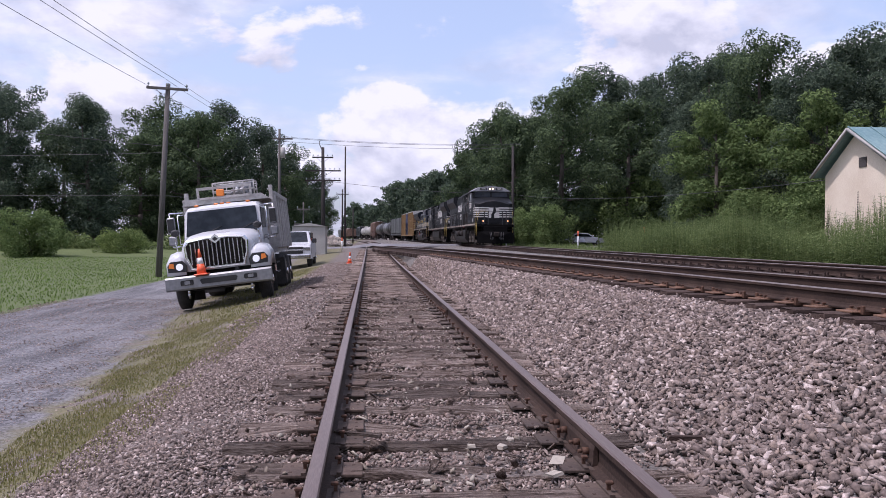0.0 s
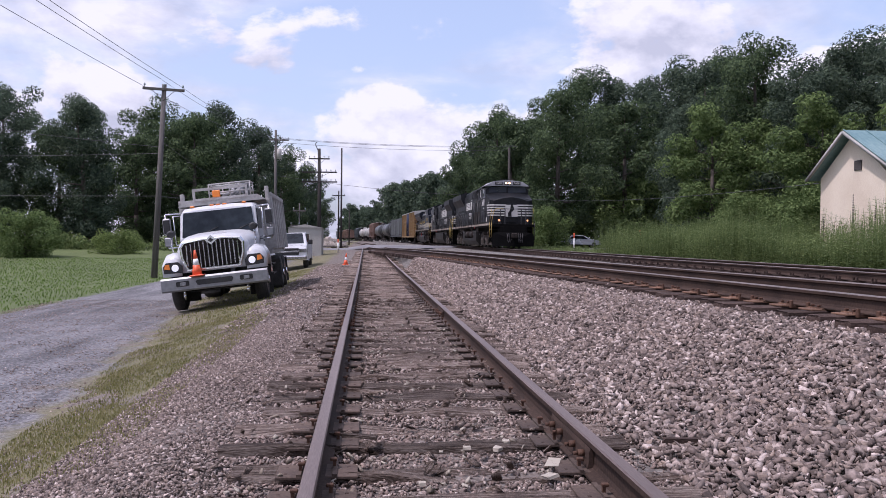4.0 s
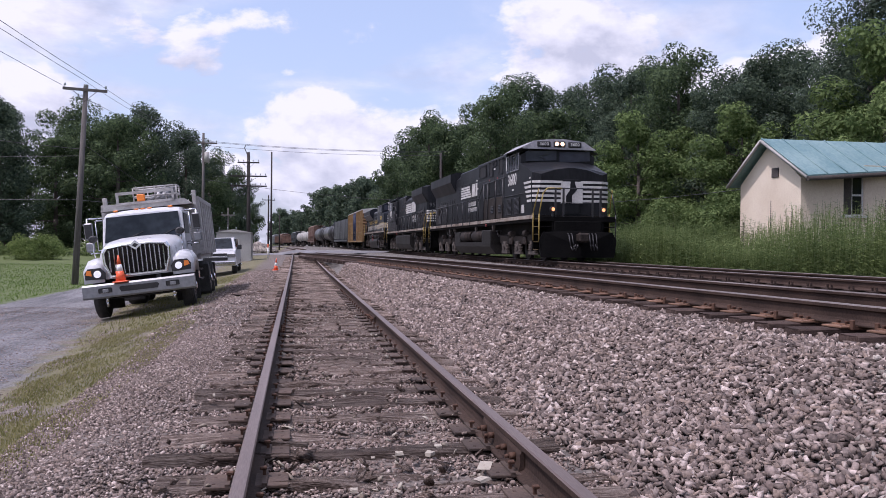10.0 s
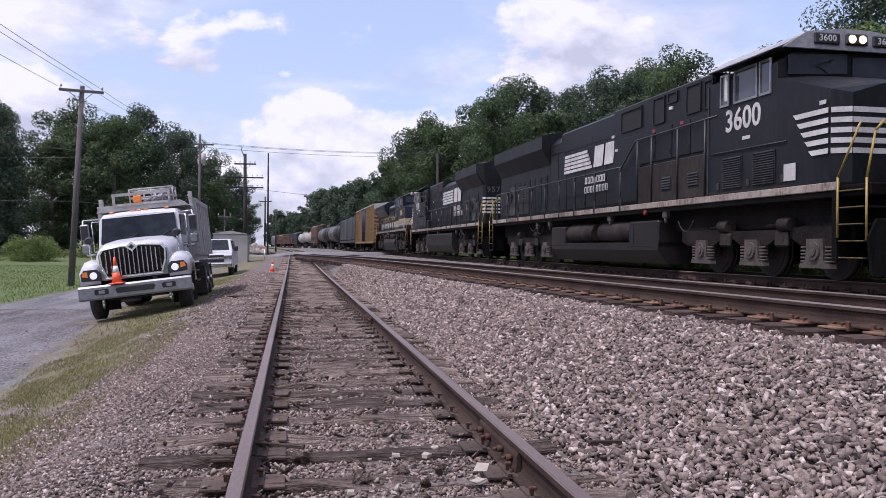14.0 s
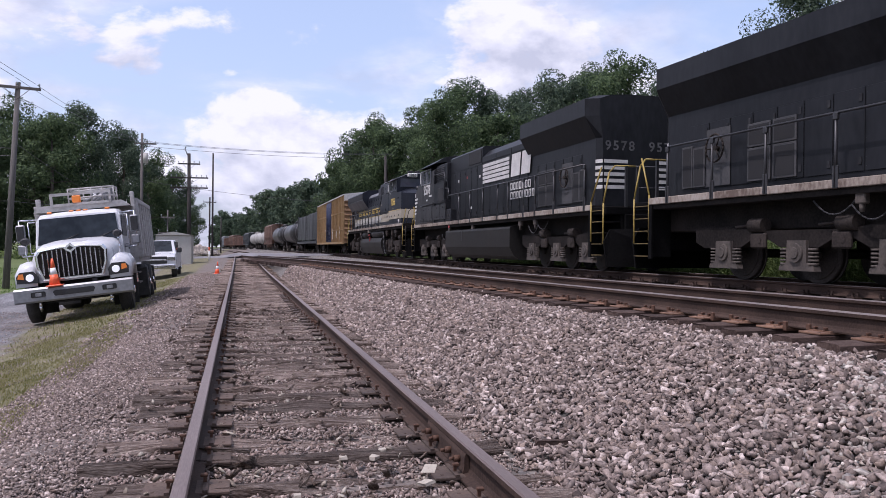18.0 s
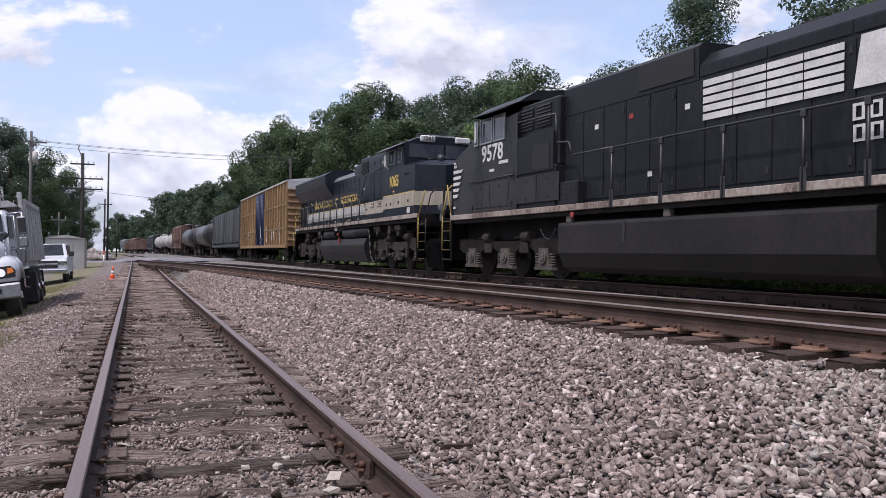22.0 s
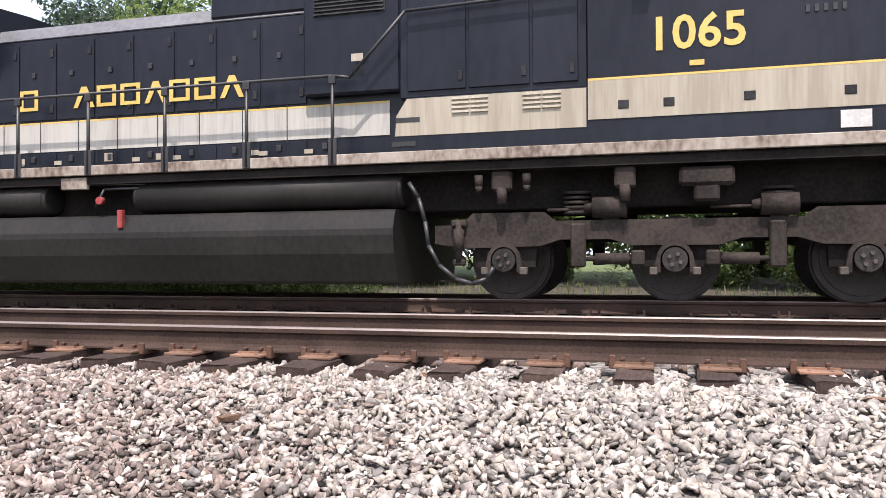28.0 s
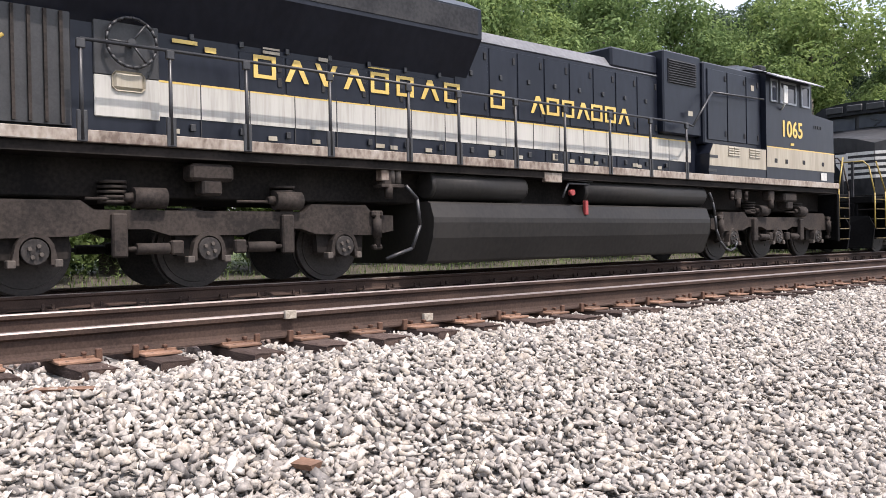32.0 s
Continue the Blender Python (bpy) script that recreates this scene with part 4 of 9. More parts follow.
    pipe(bm, [(-0.6, y_end + d * 0.69, 2.62), (0.6, y_end + d * 0.69, 2.62)], 0.022)
    pipe(bm, [(-0.6, y_end + d * 0.69, 2.1), (0.6, y_end + d * 0.69, 2.1)], 0.012)
    part("end_chain_rail", bm, M["rail_black"], loco)


def side_rail(loco, ys, z_top, sill_z, x=1.49, tail=None):
    for sx in (-1, 1):
        for y in ys:
            bm = bmesh.new()
            tube(bm, (sx * x, y, sill_z - 0.12), (sx * x, y, z_top), 0.028, 0.022, 8)
            box(bm, sx * x - 0.03, sx * x + 0.03, y - 0.05, y + 0.05, z_top - 0.09, z_top + 0.02, 0.01)
            box(bm, sx * x - 0.02, sx * x + 0.02, y - 0.06, y + 0.06, sill_z - 0.14, sill_z + 0.22, 0.01)
            part("stanchion", bm, M["rail_black"], loco)
        bm = bmesh.new()
        pts = [(sx * x, ys[0], z_top + 0.02), (sx * x, ys[-1], z_top + 0.02)]
        if tail:
            pts += [(sx * x, a, b) for a, b in tail]
        pipe(bm, pts, 0.022, 8)
        part("handrail", bm, M["rail_black"], loco, "long black walkway handrail")


def panel_row(loco, name, ys, x, z0, z1, mat, label="", latch=True, t=0.018):
    """Hood doors standing a little proud of a side at -x and +x."""
    for a, b in zip(ys, ys[1:]):
        for sx in (-1, 1):
            bm = bmesh.new()
            box(bm, sx * x, sx * (x + t), a + 0.02, b - 0.02, z0, z1, 0.006)
            d = part(name, bm, mat, loco, label)
            if latch and sx < 0:
                for z in (z0 + 0.16, z1 - 0.16):
                    bm = bmesh.new()
                    box(bm, sx * (x + t), sx * (x + t + 0.015), a + 0.06, a + 0.12, z - 0.06, z + 0.06, 0.004)
                    part("latch", bm, M["louver"], d)


def louvers(loco, y0, y1, z0, z1, x, n, name="louver", frame_mat=None, slat=None):
    for sx in (-1, 1):
        bm = bmesh.new()
        box(bm, sx * x, sx * (x + 0.012), y0, y1, z0, z1)
        base = part(name, bm, frame_mat or M["louver"], loco)
        for i in range(n):
            z = z0 + (z1 - z0) * (i + 0.5) / n
            h = (z1 - z0) / n
            bm = bmesh.new()
            prism(bm, [(sx * (x + 0.012), z + h * 0.4), (sx * (x + 0.035), z - h * 0.25), (sx * (x + 0.02), z - h * 0.35), (sx * (x + 0.012), z)], 1, y0 + 0.02, y1 - 0.02)
            part("slat", bm, slat or frame_mat or M["louver"], base)


def cab_window(loco, y0, y1, z0, z1, x):
    for sx in (-1, 1):
        bm = bmesh.new()
        w = 0.045
        for a, b, c, d in ((y0, y1, z0, z0 + w), (y0, y1, z1 - w, z1), (y0, y0 + w, z0 + w, z1 - w), (y1 - w, y1, z0 + w, z1 - w)):
            box(bm, sx * x, sx * (x + 0.03), a, b, c, d)
        fr = part("cab_window", bm, M["bumper"], loco, "pale metal cab window frame")
        bm = bmesh.new()
        box(bm, sx * x, sx * (x + 0.008), y0 + w, y1 - w, z0 + w, z1 - w)
        part("pane", bm, M["glass"], fr, "dark reflecting cab glass")


def body_of_sections(bm, secs, mi=0):
    """A closed hull from rings of equal length, each a list of points."""
    rings = [[bm.verts.new(p) for p in s] for s in secs]
    n = len(rings[0])
    fs = []
    for a, b in zip(rings, rings[1:]):
        for i in range(n):
            fs.append(bm.faces.new((a[i], a[(i + 1) % n], b[(i + 1) % n], b[i])))
    fs.append(bm.faces.new(rings[0][::-1]))
    fs.append(bm.faces.new(rings[-1]))
    for f in fs:
        f.material_index = mi
    bmesh.ops.recalc_face_normals(bm, faces=fs)


def sect(y, prof):
    """Mirrors a half profile [(x, z)...] from bottom to top into a ring at y."""
    return [(x, y, z) for x, z in prof] + [(-x, y, z) for x, z in reversed(prof)]


def number_board(loco, text, y, x, z, sx, d):
    bm = bmesh.new()
    box(bm, x - 0.27, x + 0.27, y, y - d * 0.05, z - 0.105, z + 0.105, 0.02)
    nb = part("number_board", bm, M["dark_plastic"], loco, "number board with white figures")
    if d < 0:
        return nb
    lettering("board_number", text, 0.17, front_face(x, y - 0.056, z), M["white_mark"], nb, 0.004, 1.1)
    return nb


def stripe_logo(loco, y0, z, x, w=1.9, h=0.62, slant=0.0):
    """White speed bars with two leaning blocks, as plain shapes, on the side at -x; the bars lie towards +y."""
    n = 5
    for i in range(n):
        a, t = z + h * i / n, h / n * 0.74
        s = slant * i
        y1, y2 = y0 + w - s * 0.2, y0 + w * 0.40 + s
        for k in range(4):
            bm = bmesh.new()
            p, q = y1 + (y2 - y1) * k / 4 - 0.012, y1 + (y2 - y1) * (k + 1) / 4 + 0.012
            prism(bm, [(p, a), (q, a), (q, a + t), (p, a + t)], 0, -x - 0.006, -x)
            part("stripe", bm, M["white_mark"], loco, "worn white stripe")
    for a, b in ((0.37, 0.20), (0.17, 0.01)):
        bm = bmesh.new()
        yl, yr, lean = y0 + w * a, y0 + w * b, -0.12
        prism(bm, [(yl, z), (yr, z), (yr + lean, z + h), (yl + lean, z + h)], 0, -x - 0.006, -x)
        part("logo_block", bm, M["white_mark"], loco, "white logo block")


def cab_roof_section(y, hw, z0, ze, zc):
    return sect(y, [(hw, z0), (hw, ze), (hw - 0.45, ze + (zc - ze) * 0.72), (0.35, zc)])


def loco_ge(name, label, u_front, length, d, number, rad0, tank, newer):
    """Wide-cab locomotive; q runs from its front, d is +1 where q grows with y."""
    c = u_front + d * length / 2
    loco = empty(name, pose(0, 0, 0), label, "locomotive", "locomotives of the train")
    TRAIN.append((loco, c, length * 0.34))
    Y = lambda q: d * (q - length / 2)
    blk, sill_z = M["black_paint"], 1.68
    skin = blk if newer else M["faded_black"]
    bm = bmesh.new()
    box(bm, -0.95, 0.95, Y(-0.1), Y(length + 0.1), 0.95, 1.5, 0.02)
    box(bm, -1.44, 1.44, Y(0), Y(length), 1.44, 1.54)
    part("underframe", bm, M["under"], loco)
    for sx in (-1, 1):
        bm = bmesh.new()
        box(bm, sx * 1.40, sx * 1.5, Y(0), Y(length), 1.54, sill_z, 0.01)
        part("side_sill", bm, M["sill"], loco, "dusty white frame stripe")
    bm = bmesh.new()
    box(bm, -1.44, 1.44, Y(0), Y(length), 1.6, sill_z - 0.005)
    part("walkway", bm, M["under"], loco)
    # nose
    bm = bmesh.new()
    nz = 3.38
    body_of_sections(bm, [sect(Y(0.0), [(1.18, sill_z), (1.18, nz - 0.2), (0.6, nz - 0.02), (0.1, nz + 0.05)]), sect(Y(0.18), [(1.46, sill_z), (1.46, nz - 0.12), (0.75, nz + 0.04), (0.1, nz + 0.1)]), sect(Y(1.62), [(1.49, sill_z), (1.49, nz + 0.34), (0.9, nz + 0.42), (0.2, nz + 0.44)])])
    nose = part("nose", bm, skin, loco, "black short nose")
    bm = bmesh.new()
    box(bm, -0.32, 0.32, Y(-0.02), Y(0.02), sill_z + 0.05, 3.0, 0.01)
    part("nose_door", bm, blk, nose)
    for i in range(5):
        z = 2.17 + i * 0.172
        for sx in (-1, 1):
            bm = bmesh.new()
            box(bm, sx * 0.36, sx * 1.17, Y(-0.008), Y(0.0), z, z + 0.09)
            part("nose_stripe", bm, M["white_mark"], nose, "white nose stripe" if i == 0 else "")
            bm = bmesh.new()
            q1 = (0.62 if newer else 0.46) + i * (0.11 if newer else 0.07)
            prism(bm, [(Y(0.2), z), (Y(q1), z), (Y(q1 + 0.09), z + 0.09), (Y(0.2), z + 0.09)], 0, sx * 1.492, sx * 1.500)
            part("nose_stripe", bm, M["white_mark"], nose)
            bm = bmesh.new()
            vs = [(sx * 1.19, Y(0.002), z), (sx * 1.462, Y(0.175), z), (sx * 1.462, Y(0.175), z + 0.09), (sx * 1.19, Y(0.002), z + 0.09)]
            A = [bm.verts.new(v) for v in vs]
            B = [bm.verts.new((v[0] + sx * 0.004, v[1] - d * 0.012, v[2])) for v in vs]
            bm.faces.new(A)
            bm.faces.new(B[::-1])
            for k in range(4):
                bm.faces.new((A[k], B[k], B[(k + 1) % 4], A[(k + 1) % 4]))
            bmesh.ops.recalc_face_normals(bm, faces=bm.faces[:])
            part("nose_stripe", bm, M["white_mark"], nose)
    bm = bmesh.new()
    box(bm, -0.42, 0.42, Y(-0.03), Y(-0.022), 2.12, 2.92)
    em = part("emblem", bm, M["white_mark"], nose, "white nose panel with a plain dark emblem")
    bm = bmesh.new()
    prism(bm, [(-0.22, 2.12), (0.02, 2.12), (0.0, 2.4), (0.2, 2.62), (0.1, 2.92), (-0.05, 2.92), (-0.08, 2.6), (-0.22, 2.4)], 1, Y(-0.036), Y(-0.03))
    part("emblem_shape", bm, blk, em)
    # cab
    bm = bmesh.new()
    qc = 4.05 if newer else 3.95
    body_of_sections(bm, [cab_roof_section(Y(1.62), 1.49, sill_z, 4.02, 4.42), cab_roof_section(Y(qc), 1.49, sill_z, 4.02, 4.42)])
    cab = part("cab", bm, skin, loco, "black operator cab")
    bm = bmesh.new()
    body_of_sections(bm, [[(x, Y(1.5), z) for x, z in ((-1.52, 4.30), (-1.0, 4.58), (-0.3, 4.66), (0.3, 4.66), (1.0, 4.58), (1.52, 4.30), (1.0, 4.4), (-1.0, 4.4))], [(x, Y(qc + 0.1), z) for x, z in ((-1.52, 4.30), (-1.0, 4.62), (-0.3, 4.70), (0.3, 4.70), (1.0, 4.62), (1.52, 4.30), (1.0, 4.4), (-1.0, 4.4))]])
    part("cab_roof", bm, M["grey_roof"] if newer else blk, cab, "grey cab roof in a sunlit tone")
    bm = bmesh.new()
    for a, b in ((-1.3, -0.06), (0.06, 1.3)):
        vs = [(a, Y(1.6), 3.8), (b, Y(1.6), 3.86), (b, Y(1.6), 4.24), (a, Y(1.6), 4.18)]
        A = [bm.verts.new(v) for v in vs]
        B = [bm.verts.new((v[0], v[1] - d * 0.02, v[2])) for v in vs]
        bm.faces.new(A)
        bm.faces.new(B[::-1])
        for k in range(4):
            bm.faces.new((A[k], B[k], B[(k + 1) % 4], A[(k + 1) % 4]))
    bmesh.ops.recalc_face_normals(bm, faces=bm.faces[:])
    part("windscreen", bm, M["glass"], cab, "dark windscreen panes")
    for a, b in (((1.8, 2.18), (2.24, 3.06), (3.23, 3.57)) if newer else ((1.56, 1.8), (1.92, 2.65), (2.7, 3.34))):
        cab_window(cab, min(Y(a), Y(b)), max(Y(a), Y(b)), 3.48, 4.15, 1.49)
    for s in (-1, 1):
        bm = bmesh.new()
        prism(bm, [(s * 1.49, 4.27), (s * 1.74, 4.17), (s * 1.75, 4.19), (s * 1.5, 4.3)], 1, Y(1.84), Y(3.6))
        part("sunshade", bm, blk, cab, "drop sunshade")
    bm = bmesh.new()
    box(bm, -1.64, -1.61, Y(3.1 if newer else 1.84), Y(3.2 if newer else 1.92), 3.55, 4.08, 0.01)
    part("wind_deflector", bm, M["white_mark"], cab)
    lettering("cab_number", number, 0.62 if newer else 0.6, side_face(-1.497, Y(2.76 if newer else 2.62), 3.14 if newer else 3.2), M["white_mark"], cab, 0.005, 1.02, "white painted engine number")
    bm = bmesh.new()
    box(bm, -1.502, -1.49, Y(2.62) - 0.13, Y(2.62) + 0.13, 2.72, 2.79)
    part("small_mark", bm, M["white_mark"], cab)
    if newer:
        bm = bmesh.new()
        box(bm, -1.502, -1.49, Y(1.06), Y(1.4), 1.79, 2.1)
        part("data_plate", bm, M["white_mark"], cab, "white data plate")
    else:
        for z in (1.86, 3.12):
            bm = bmesh.new()
            box(bm, -1.502, -1.49, Y(0.22), Y(0.36), z, z + 0.06)
            part("sticker", bm, M["white_mark"], cab)
    # visor in the roof's raised grey, for a sunlit roof front
    bm = bmesh.new()
    prism(bm, [(-1.5, 4.27), (1.5, 4.27), (1.02, 4.58), (0.3, 4.665), (-0.3, 4.665), (-1.02, 4.58)], 1, Y(1.5), Y(1.44))
    part("roof_visor", bm, M["grey_roof"] if newer else blk, cab, "pale grey visor above the windscreen")
    bm = bmesh.new()
    pipe(bm, [(-0.5, Y(1.56), 3.86), (-0.75, Y(1.54), 4.0), (-0.4, Y(1.54), 4.1)], 0.012, 5)
    part("wiper", bm, M["rail_black"], cab)
    number_board(cab, number, Y(1.44), -0.62, 4.46, -1, d)
    number_board(cab, number, Y(1.44), 0.62, 4.46, 1, d)
    bm = bmesh.new()
    box(bm, -0.24, 0.24, Y(1.44), Y(1.38), 4.36, 4.58, 0.03)
    hl = part("headlight", bm, M["dark_plastic"], cab)
    if d > 0:
        for x in (-0.11, 0.11):
            bm = bmesh.new()
            tube(bm, (x, Y(1.39), 4.47), (x, Y(1.365), 4.47), 0.08, 0.075, 16)
            part("headlight_lens", bm, M["head_lamp"], hl, "lit white headlight")
        for x in (-0.95, 0.95):
            bm = bmesh.new()
            tube(bm, (x, Y(-0.6), 1.86), (x, Y(-0.76), 1.86), 0.1, 0.105, 16)
            box(bm, x - 0.03, x + 0.03, Y(-0.62), Y(-0.72), 1.6, 1.76)
            dl = part("ditch_light", bm, M["dark_plastic"], loco)
            bm = bmesh.new()
            tube(bm, (x, Y(-0.761), 1.86), (x, Y(-0.775), 1.86), 0.065, 0.06, 16)
            part("lens", bm, M["ditch_lamp"], dl, "lit amber-white ditch light")
    # seams, hinges and dusty lower panels of the cab side
    for sx in (-1, 1):
        bm = bmesh.new()
        box(bm, sx * 1.49, sx * 1.497, Y(1.3), Y(qc - 0.03), sill_z + 0.01, 1.72 if newer else 1.74, 0.002)
        lp = part("lower_cab_panel", bm, M["dusty_black"], cab, "dust-browned lower cab panel")
        for i in range(5):
            bm = bmesh.new()
            q = 1.4 + 0.55 * i
            box(bm, sx * 1.497, sx * 1.515, Y(q), Y(q + 0.09), sill_z + 0.1, sill_z + 0.24, 0.006)
            part("hinge", bm, M["dark_plastic"], lp)
        bm = bmesh.new()
        pipe(bm, [(sx * 1.515, Y(1.3), 2.52), (sx * 1.515, Y(qc - 0.1), 2.55)], 0.014, 6)
        part("grab_rail", bm, M["rail_black"], cab)
        bm = bmesh.new()
        box(bm, sx * 1.49, sx * 1.504, Y(qc - 0.02), Y(qc + 0.03), sill_z, 4.0)
        part("corner_strip", bm, M["rail_black"], cab)
    bm = bmesh.new()
    box(bm, -1.502, -1.497, Y(0.25), Y(0.42), 3.02, 3.09)
    part("sticker", bm, M["white_mark"], cab)
    # cabinet behind the cab, full width below
    q2 = 7.6 if newer else 5.7
    q3 = 9.3 if newer else 5.7
    bm = bmesh.new()
    box(bm, -1.47, 1.47, Y(qc), Y(q2), sill_z, 2.62, 0.02)
    part("equipment_cabinet", bm, M["dusty_black"] if newer else blk, loco, "dusty brown-black equipment cabinet")
    bm = bmesh.new()
    box(bm, -1.38, 1.38, Y(qc), Y(q3), 2.62 if not newer else 1.7, 4.35 if newer else 4.2, 0.04)
    part("auxiliary_cab", bm, blk, loco)
    if newer:
        panel_row(loco, "hood_door", [Y(qc + 0.06 + 0.87 * i) for i in range(5)], 1.38, 2.7, 3.5, blk, t=0.03)
        for a in (4.47, 5.75):
            louvers(loco, Y(a), Y(a + 0.49), 1.95, 2.26, 1.47, 5)
        for a, b in ((1.66, 2.38), (2.76, 3.47)):
            louvers(loco, Y(a), Y(b), 1.78, 2.42, 1.495, 14)
        for a, b, z0, z1 in ((4.04, 4.4, 3.6, 4.22), (4.55, 5.2, 3.6, 4.26), (5.62, 6.1, 4.0, 4.26), (6.25, 6.85, 3.6, 4.26), (7.5, 8.75, 3.66, 4.22)):
            bm = bmesh.new()
            w = 0.035
            for f, g, h, k in ((a, b, z0, z0 + w), (a, b, z1 - w, z1), (a, a + w, z0 + w, z1 - w), (b - w, b, z0 + w, z1 - w)):
                box(bm, -1.38, -1.415, Y(f), Y(g), h, k)
            fr = part("screen_frame", bm, blk, loco)
            bm = bmesh.new()
            box(bm, -1.388, -1.38, Y(a + w), Y(b - w), z0 + w, z1 - w)
            part("filter_screen", bm, M["mesh_screen"], fr)
        for a, z, mt in ((5.3, 3.42, "red"), (6.7, 3.42, "red"), (5.85, 3.85, "white_mark"), (8.95, 3.2, "white_mark"), (9.2, 3.6, "white_mark"), (7.0, 1.82, "white_mark")):
            bm = bmesh.new()
            box(bm, -1.416, -1.38, Y(a), Y(a + 0.16), z, z + 0.07)
            part("sticker", bm, M[mt], loco)
        bm = bmesh.new()
        box(bm, -1.405, -1.38, Y(7.55), Y(9.2), 1.78, 3.5, 0.01)
        part("cabinet_door", bm, blk, loco)
    else:
        louvers(loco, Y(4.0), Y(4.55), 3.55, 4.1, 1.38, 7)
        louvers(loco, Y(4.75), Y(5.35), 3.55, 4.1, 1.38, 7)
        for e in (1, -1):
            bm = bmesh.new()
            box(bm, e * 1.38, e * 1.5, Y(3.95), Y(5.65), 2.5, 3.41, 0.015)
            raised = part("air_box", bm, blk, loco, "raised black air intake box")
        bm = bmesh.new()
        box(bm, -1.508, -1.5, Y(4.74), Y(5.5), 2.56, 3.14)
        part("intake_screen", bm, M["mesh_screen"], raised)
        for e in (-1, 1):
            bm = bmesh.new()
            box(bm, e * 1.21, e * 1.235, Y(8.38), Y(9.98), 3.78, 4.28, 0.01)
            part("upper_screen", bm, M["mesh_screen"], loco, "dark mesh radiator screen")
        for i in range(4):
            a = 1.53 + 1.02 * i + (0.35 if i > 1 else 0)
            for e in (1, -1):
                bm = bmesh.new()
                box(bm, e * 1.49, e * 1.503, Y(a), Y(a + 0.98), 1.8, 2.44, 0.006)
                dr = part("cabinet_door", bm, skin, loco)
            for zz in (1.9, 2.32):
                bm = bmesh.new()
                tube(bm, (-1.503, Y(a + 0.5), zz), (-1.512, Y(a + 0.5), zz), 0.035, 0.035, 10)
                part("latch", bm, M["mesh_screen"], dr)
        for i in range(3):
            bm = bmesh.new()
            box(bm, -1.5, -1.49, Y(3.62), Y(3.86), 2.44 + 0.07 * i, 2.48 + 0.07 * i)
            part("vent_slot", bm, M["mesh_screen"], loco)
        bm = bmesh.new()
        box(bm, -1.5, -1.49, Y(3.0), Y(3.5), 2.88, 2.96)
        part("small_mark", bm, M["white_mark"], cab)
        bm = bmesh.new()
        box(bm, -1.46, -0.9, Y(5.75), Y(6.6), sill_z, 2.2, 0.03)
        part("step_box", bm, blk, loco)
        bm = bmesh.new()
        for i in range(3):
            for j in range(5):
                tube(bm, (-1.466, Y(5.85 + 0.15 * j), 1.82 + 0.13 * i), (-1.46, Y(5.85 + 0.15 * j), 1.82 + 0.13 * i), 0.035, 0.035, 8)
        part("step_holes", bm, M["wheel"], loco)
    # hood
    qr = rad0
    bm = bmesh.new()
    hw = 1.2
    ht = 0.12 if newer else 0.0
    body_of_sections(bm, [sect(Y(q3 - 0.6), [(hw, sill_z), (hw, 3.95 + ht), (hw - 0.25, 4.2 + ht), (0.4, 4.28 + ht)]), sect(Y(qr), [(hw, sill_z), (hw, 3.95 + ht), (hw - 0.25, 4.2 + ht), (0.4, 4.28 + ht)])])
    part("hood", bm, blk, loco, "long black engine hood")
    bm = bmesh.new()
    body_of_sections(bm, [sect(Y(a), [(1.215, 3.7), (1.215, 4.3), (1.12, 4.38), (0.4, 4.41)]) for a in ((9.25, 13.9) if newer else (5.66, 10.1))])
    part("hood_riser", bm, blk, loco, "raised front part of the engine hood")
    if not newer:
        for a, z, mt in ((6.9, 3.25, "white_mark"), (8.1, 3.3, "red"), (9.75, 3.22, "white_mark"), (8.7, 2.1, "white_mark")):
            bm = bmesh.new()
            box(bm, -1.226, -1.2, Y(a), Y(a + 0.13), z, z + 0.1)
            part("sticker", bm, M[mt], loco)
    k = int((qr - q3) / 0.72)
    panel_row(loco, "hood_door", sorted(Y(q3 + (qr - q3) * i / k) for i in range(k + 1)), hw, 1.78, 3.68, blk)
    panel_row(loco, "upper_panel", sorted(Y((q3 if newer else 10.1) + (qr - (q3 if newer else 10.1)) * i / 3) for i in range(4)), hw, 3.74, 3.93, blk, latch=False)
    # radiator section with flared wings
    bm = bmesh.new()
    body_of_sections(bm, [sect(Y(q), [(hw, sill_z), (hw, 3.42), (1.52, 3.98), (1.52, 4.42), (1.2, 4.52), (0.4, 4.56)]) for q in (qr + 0.05, length - 0.3)] + [sect(Y(length - 0.1), [(hw - 0.1, sill_z), (hw - 0.1, 3.42), (1.2, 3.98), (1.2, 4.42), (0.9, 4.52), (0.4, 4.56)])])
    rad = part("radiator_section", bm, blk, loco, "black radiator section with wide overhanging wings")
    k = max(3, int((length - 1.3 - qr) / 0.62))
    panel_row(rad, "hood_door", sorted(Y(qr + 0.3 + (length - 1.4 - qr) * i / k) for i in range(k + 1)), hw, 1.8, 3.1, blk)
    e0 = length - 19.95
    for a, b, z0, z1 in ((15.83, 16.33, 1.87, 2.4), (16.47, 17.0, 1.87, 2.4), (18.37, 18.68, 1.87, 2.6), (18.78, 19.05, 1.87, 2.65), (15.83, 16.33, 2.5, 2.85), (16.47, 17.0, 2.5, 2.85)):
        bm = bmesh.new()
        box(bm, -hw - 0.045, -hw - 0.018, Y(a + e0 - 0.04), Y(b + e0 + 0.04), z0 - 0.04, z1 + 0.04, 0.006)
        fr = part("vent_frame", bm, M["vent_grey"], rad, "grey edged vent frame")
        bm = bmesh.new()
        box(bm, -hw - 0.05, -hw - 0.045, Y(a + e0), Y(b + e0), z0, z1)
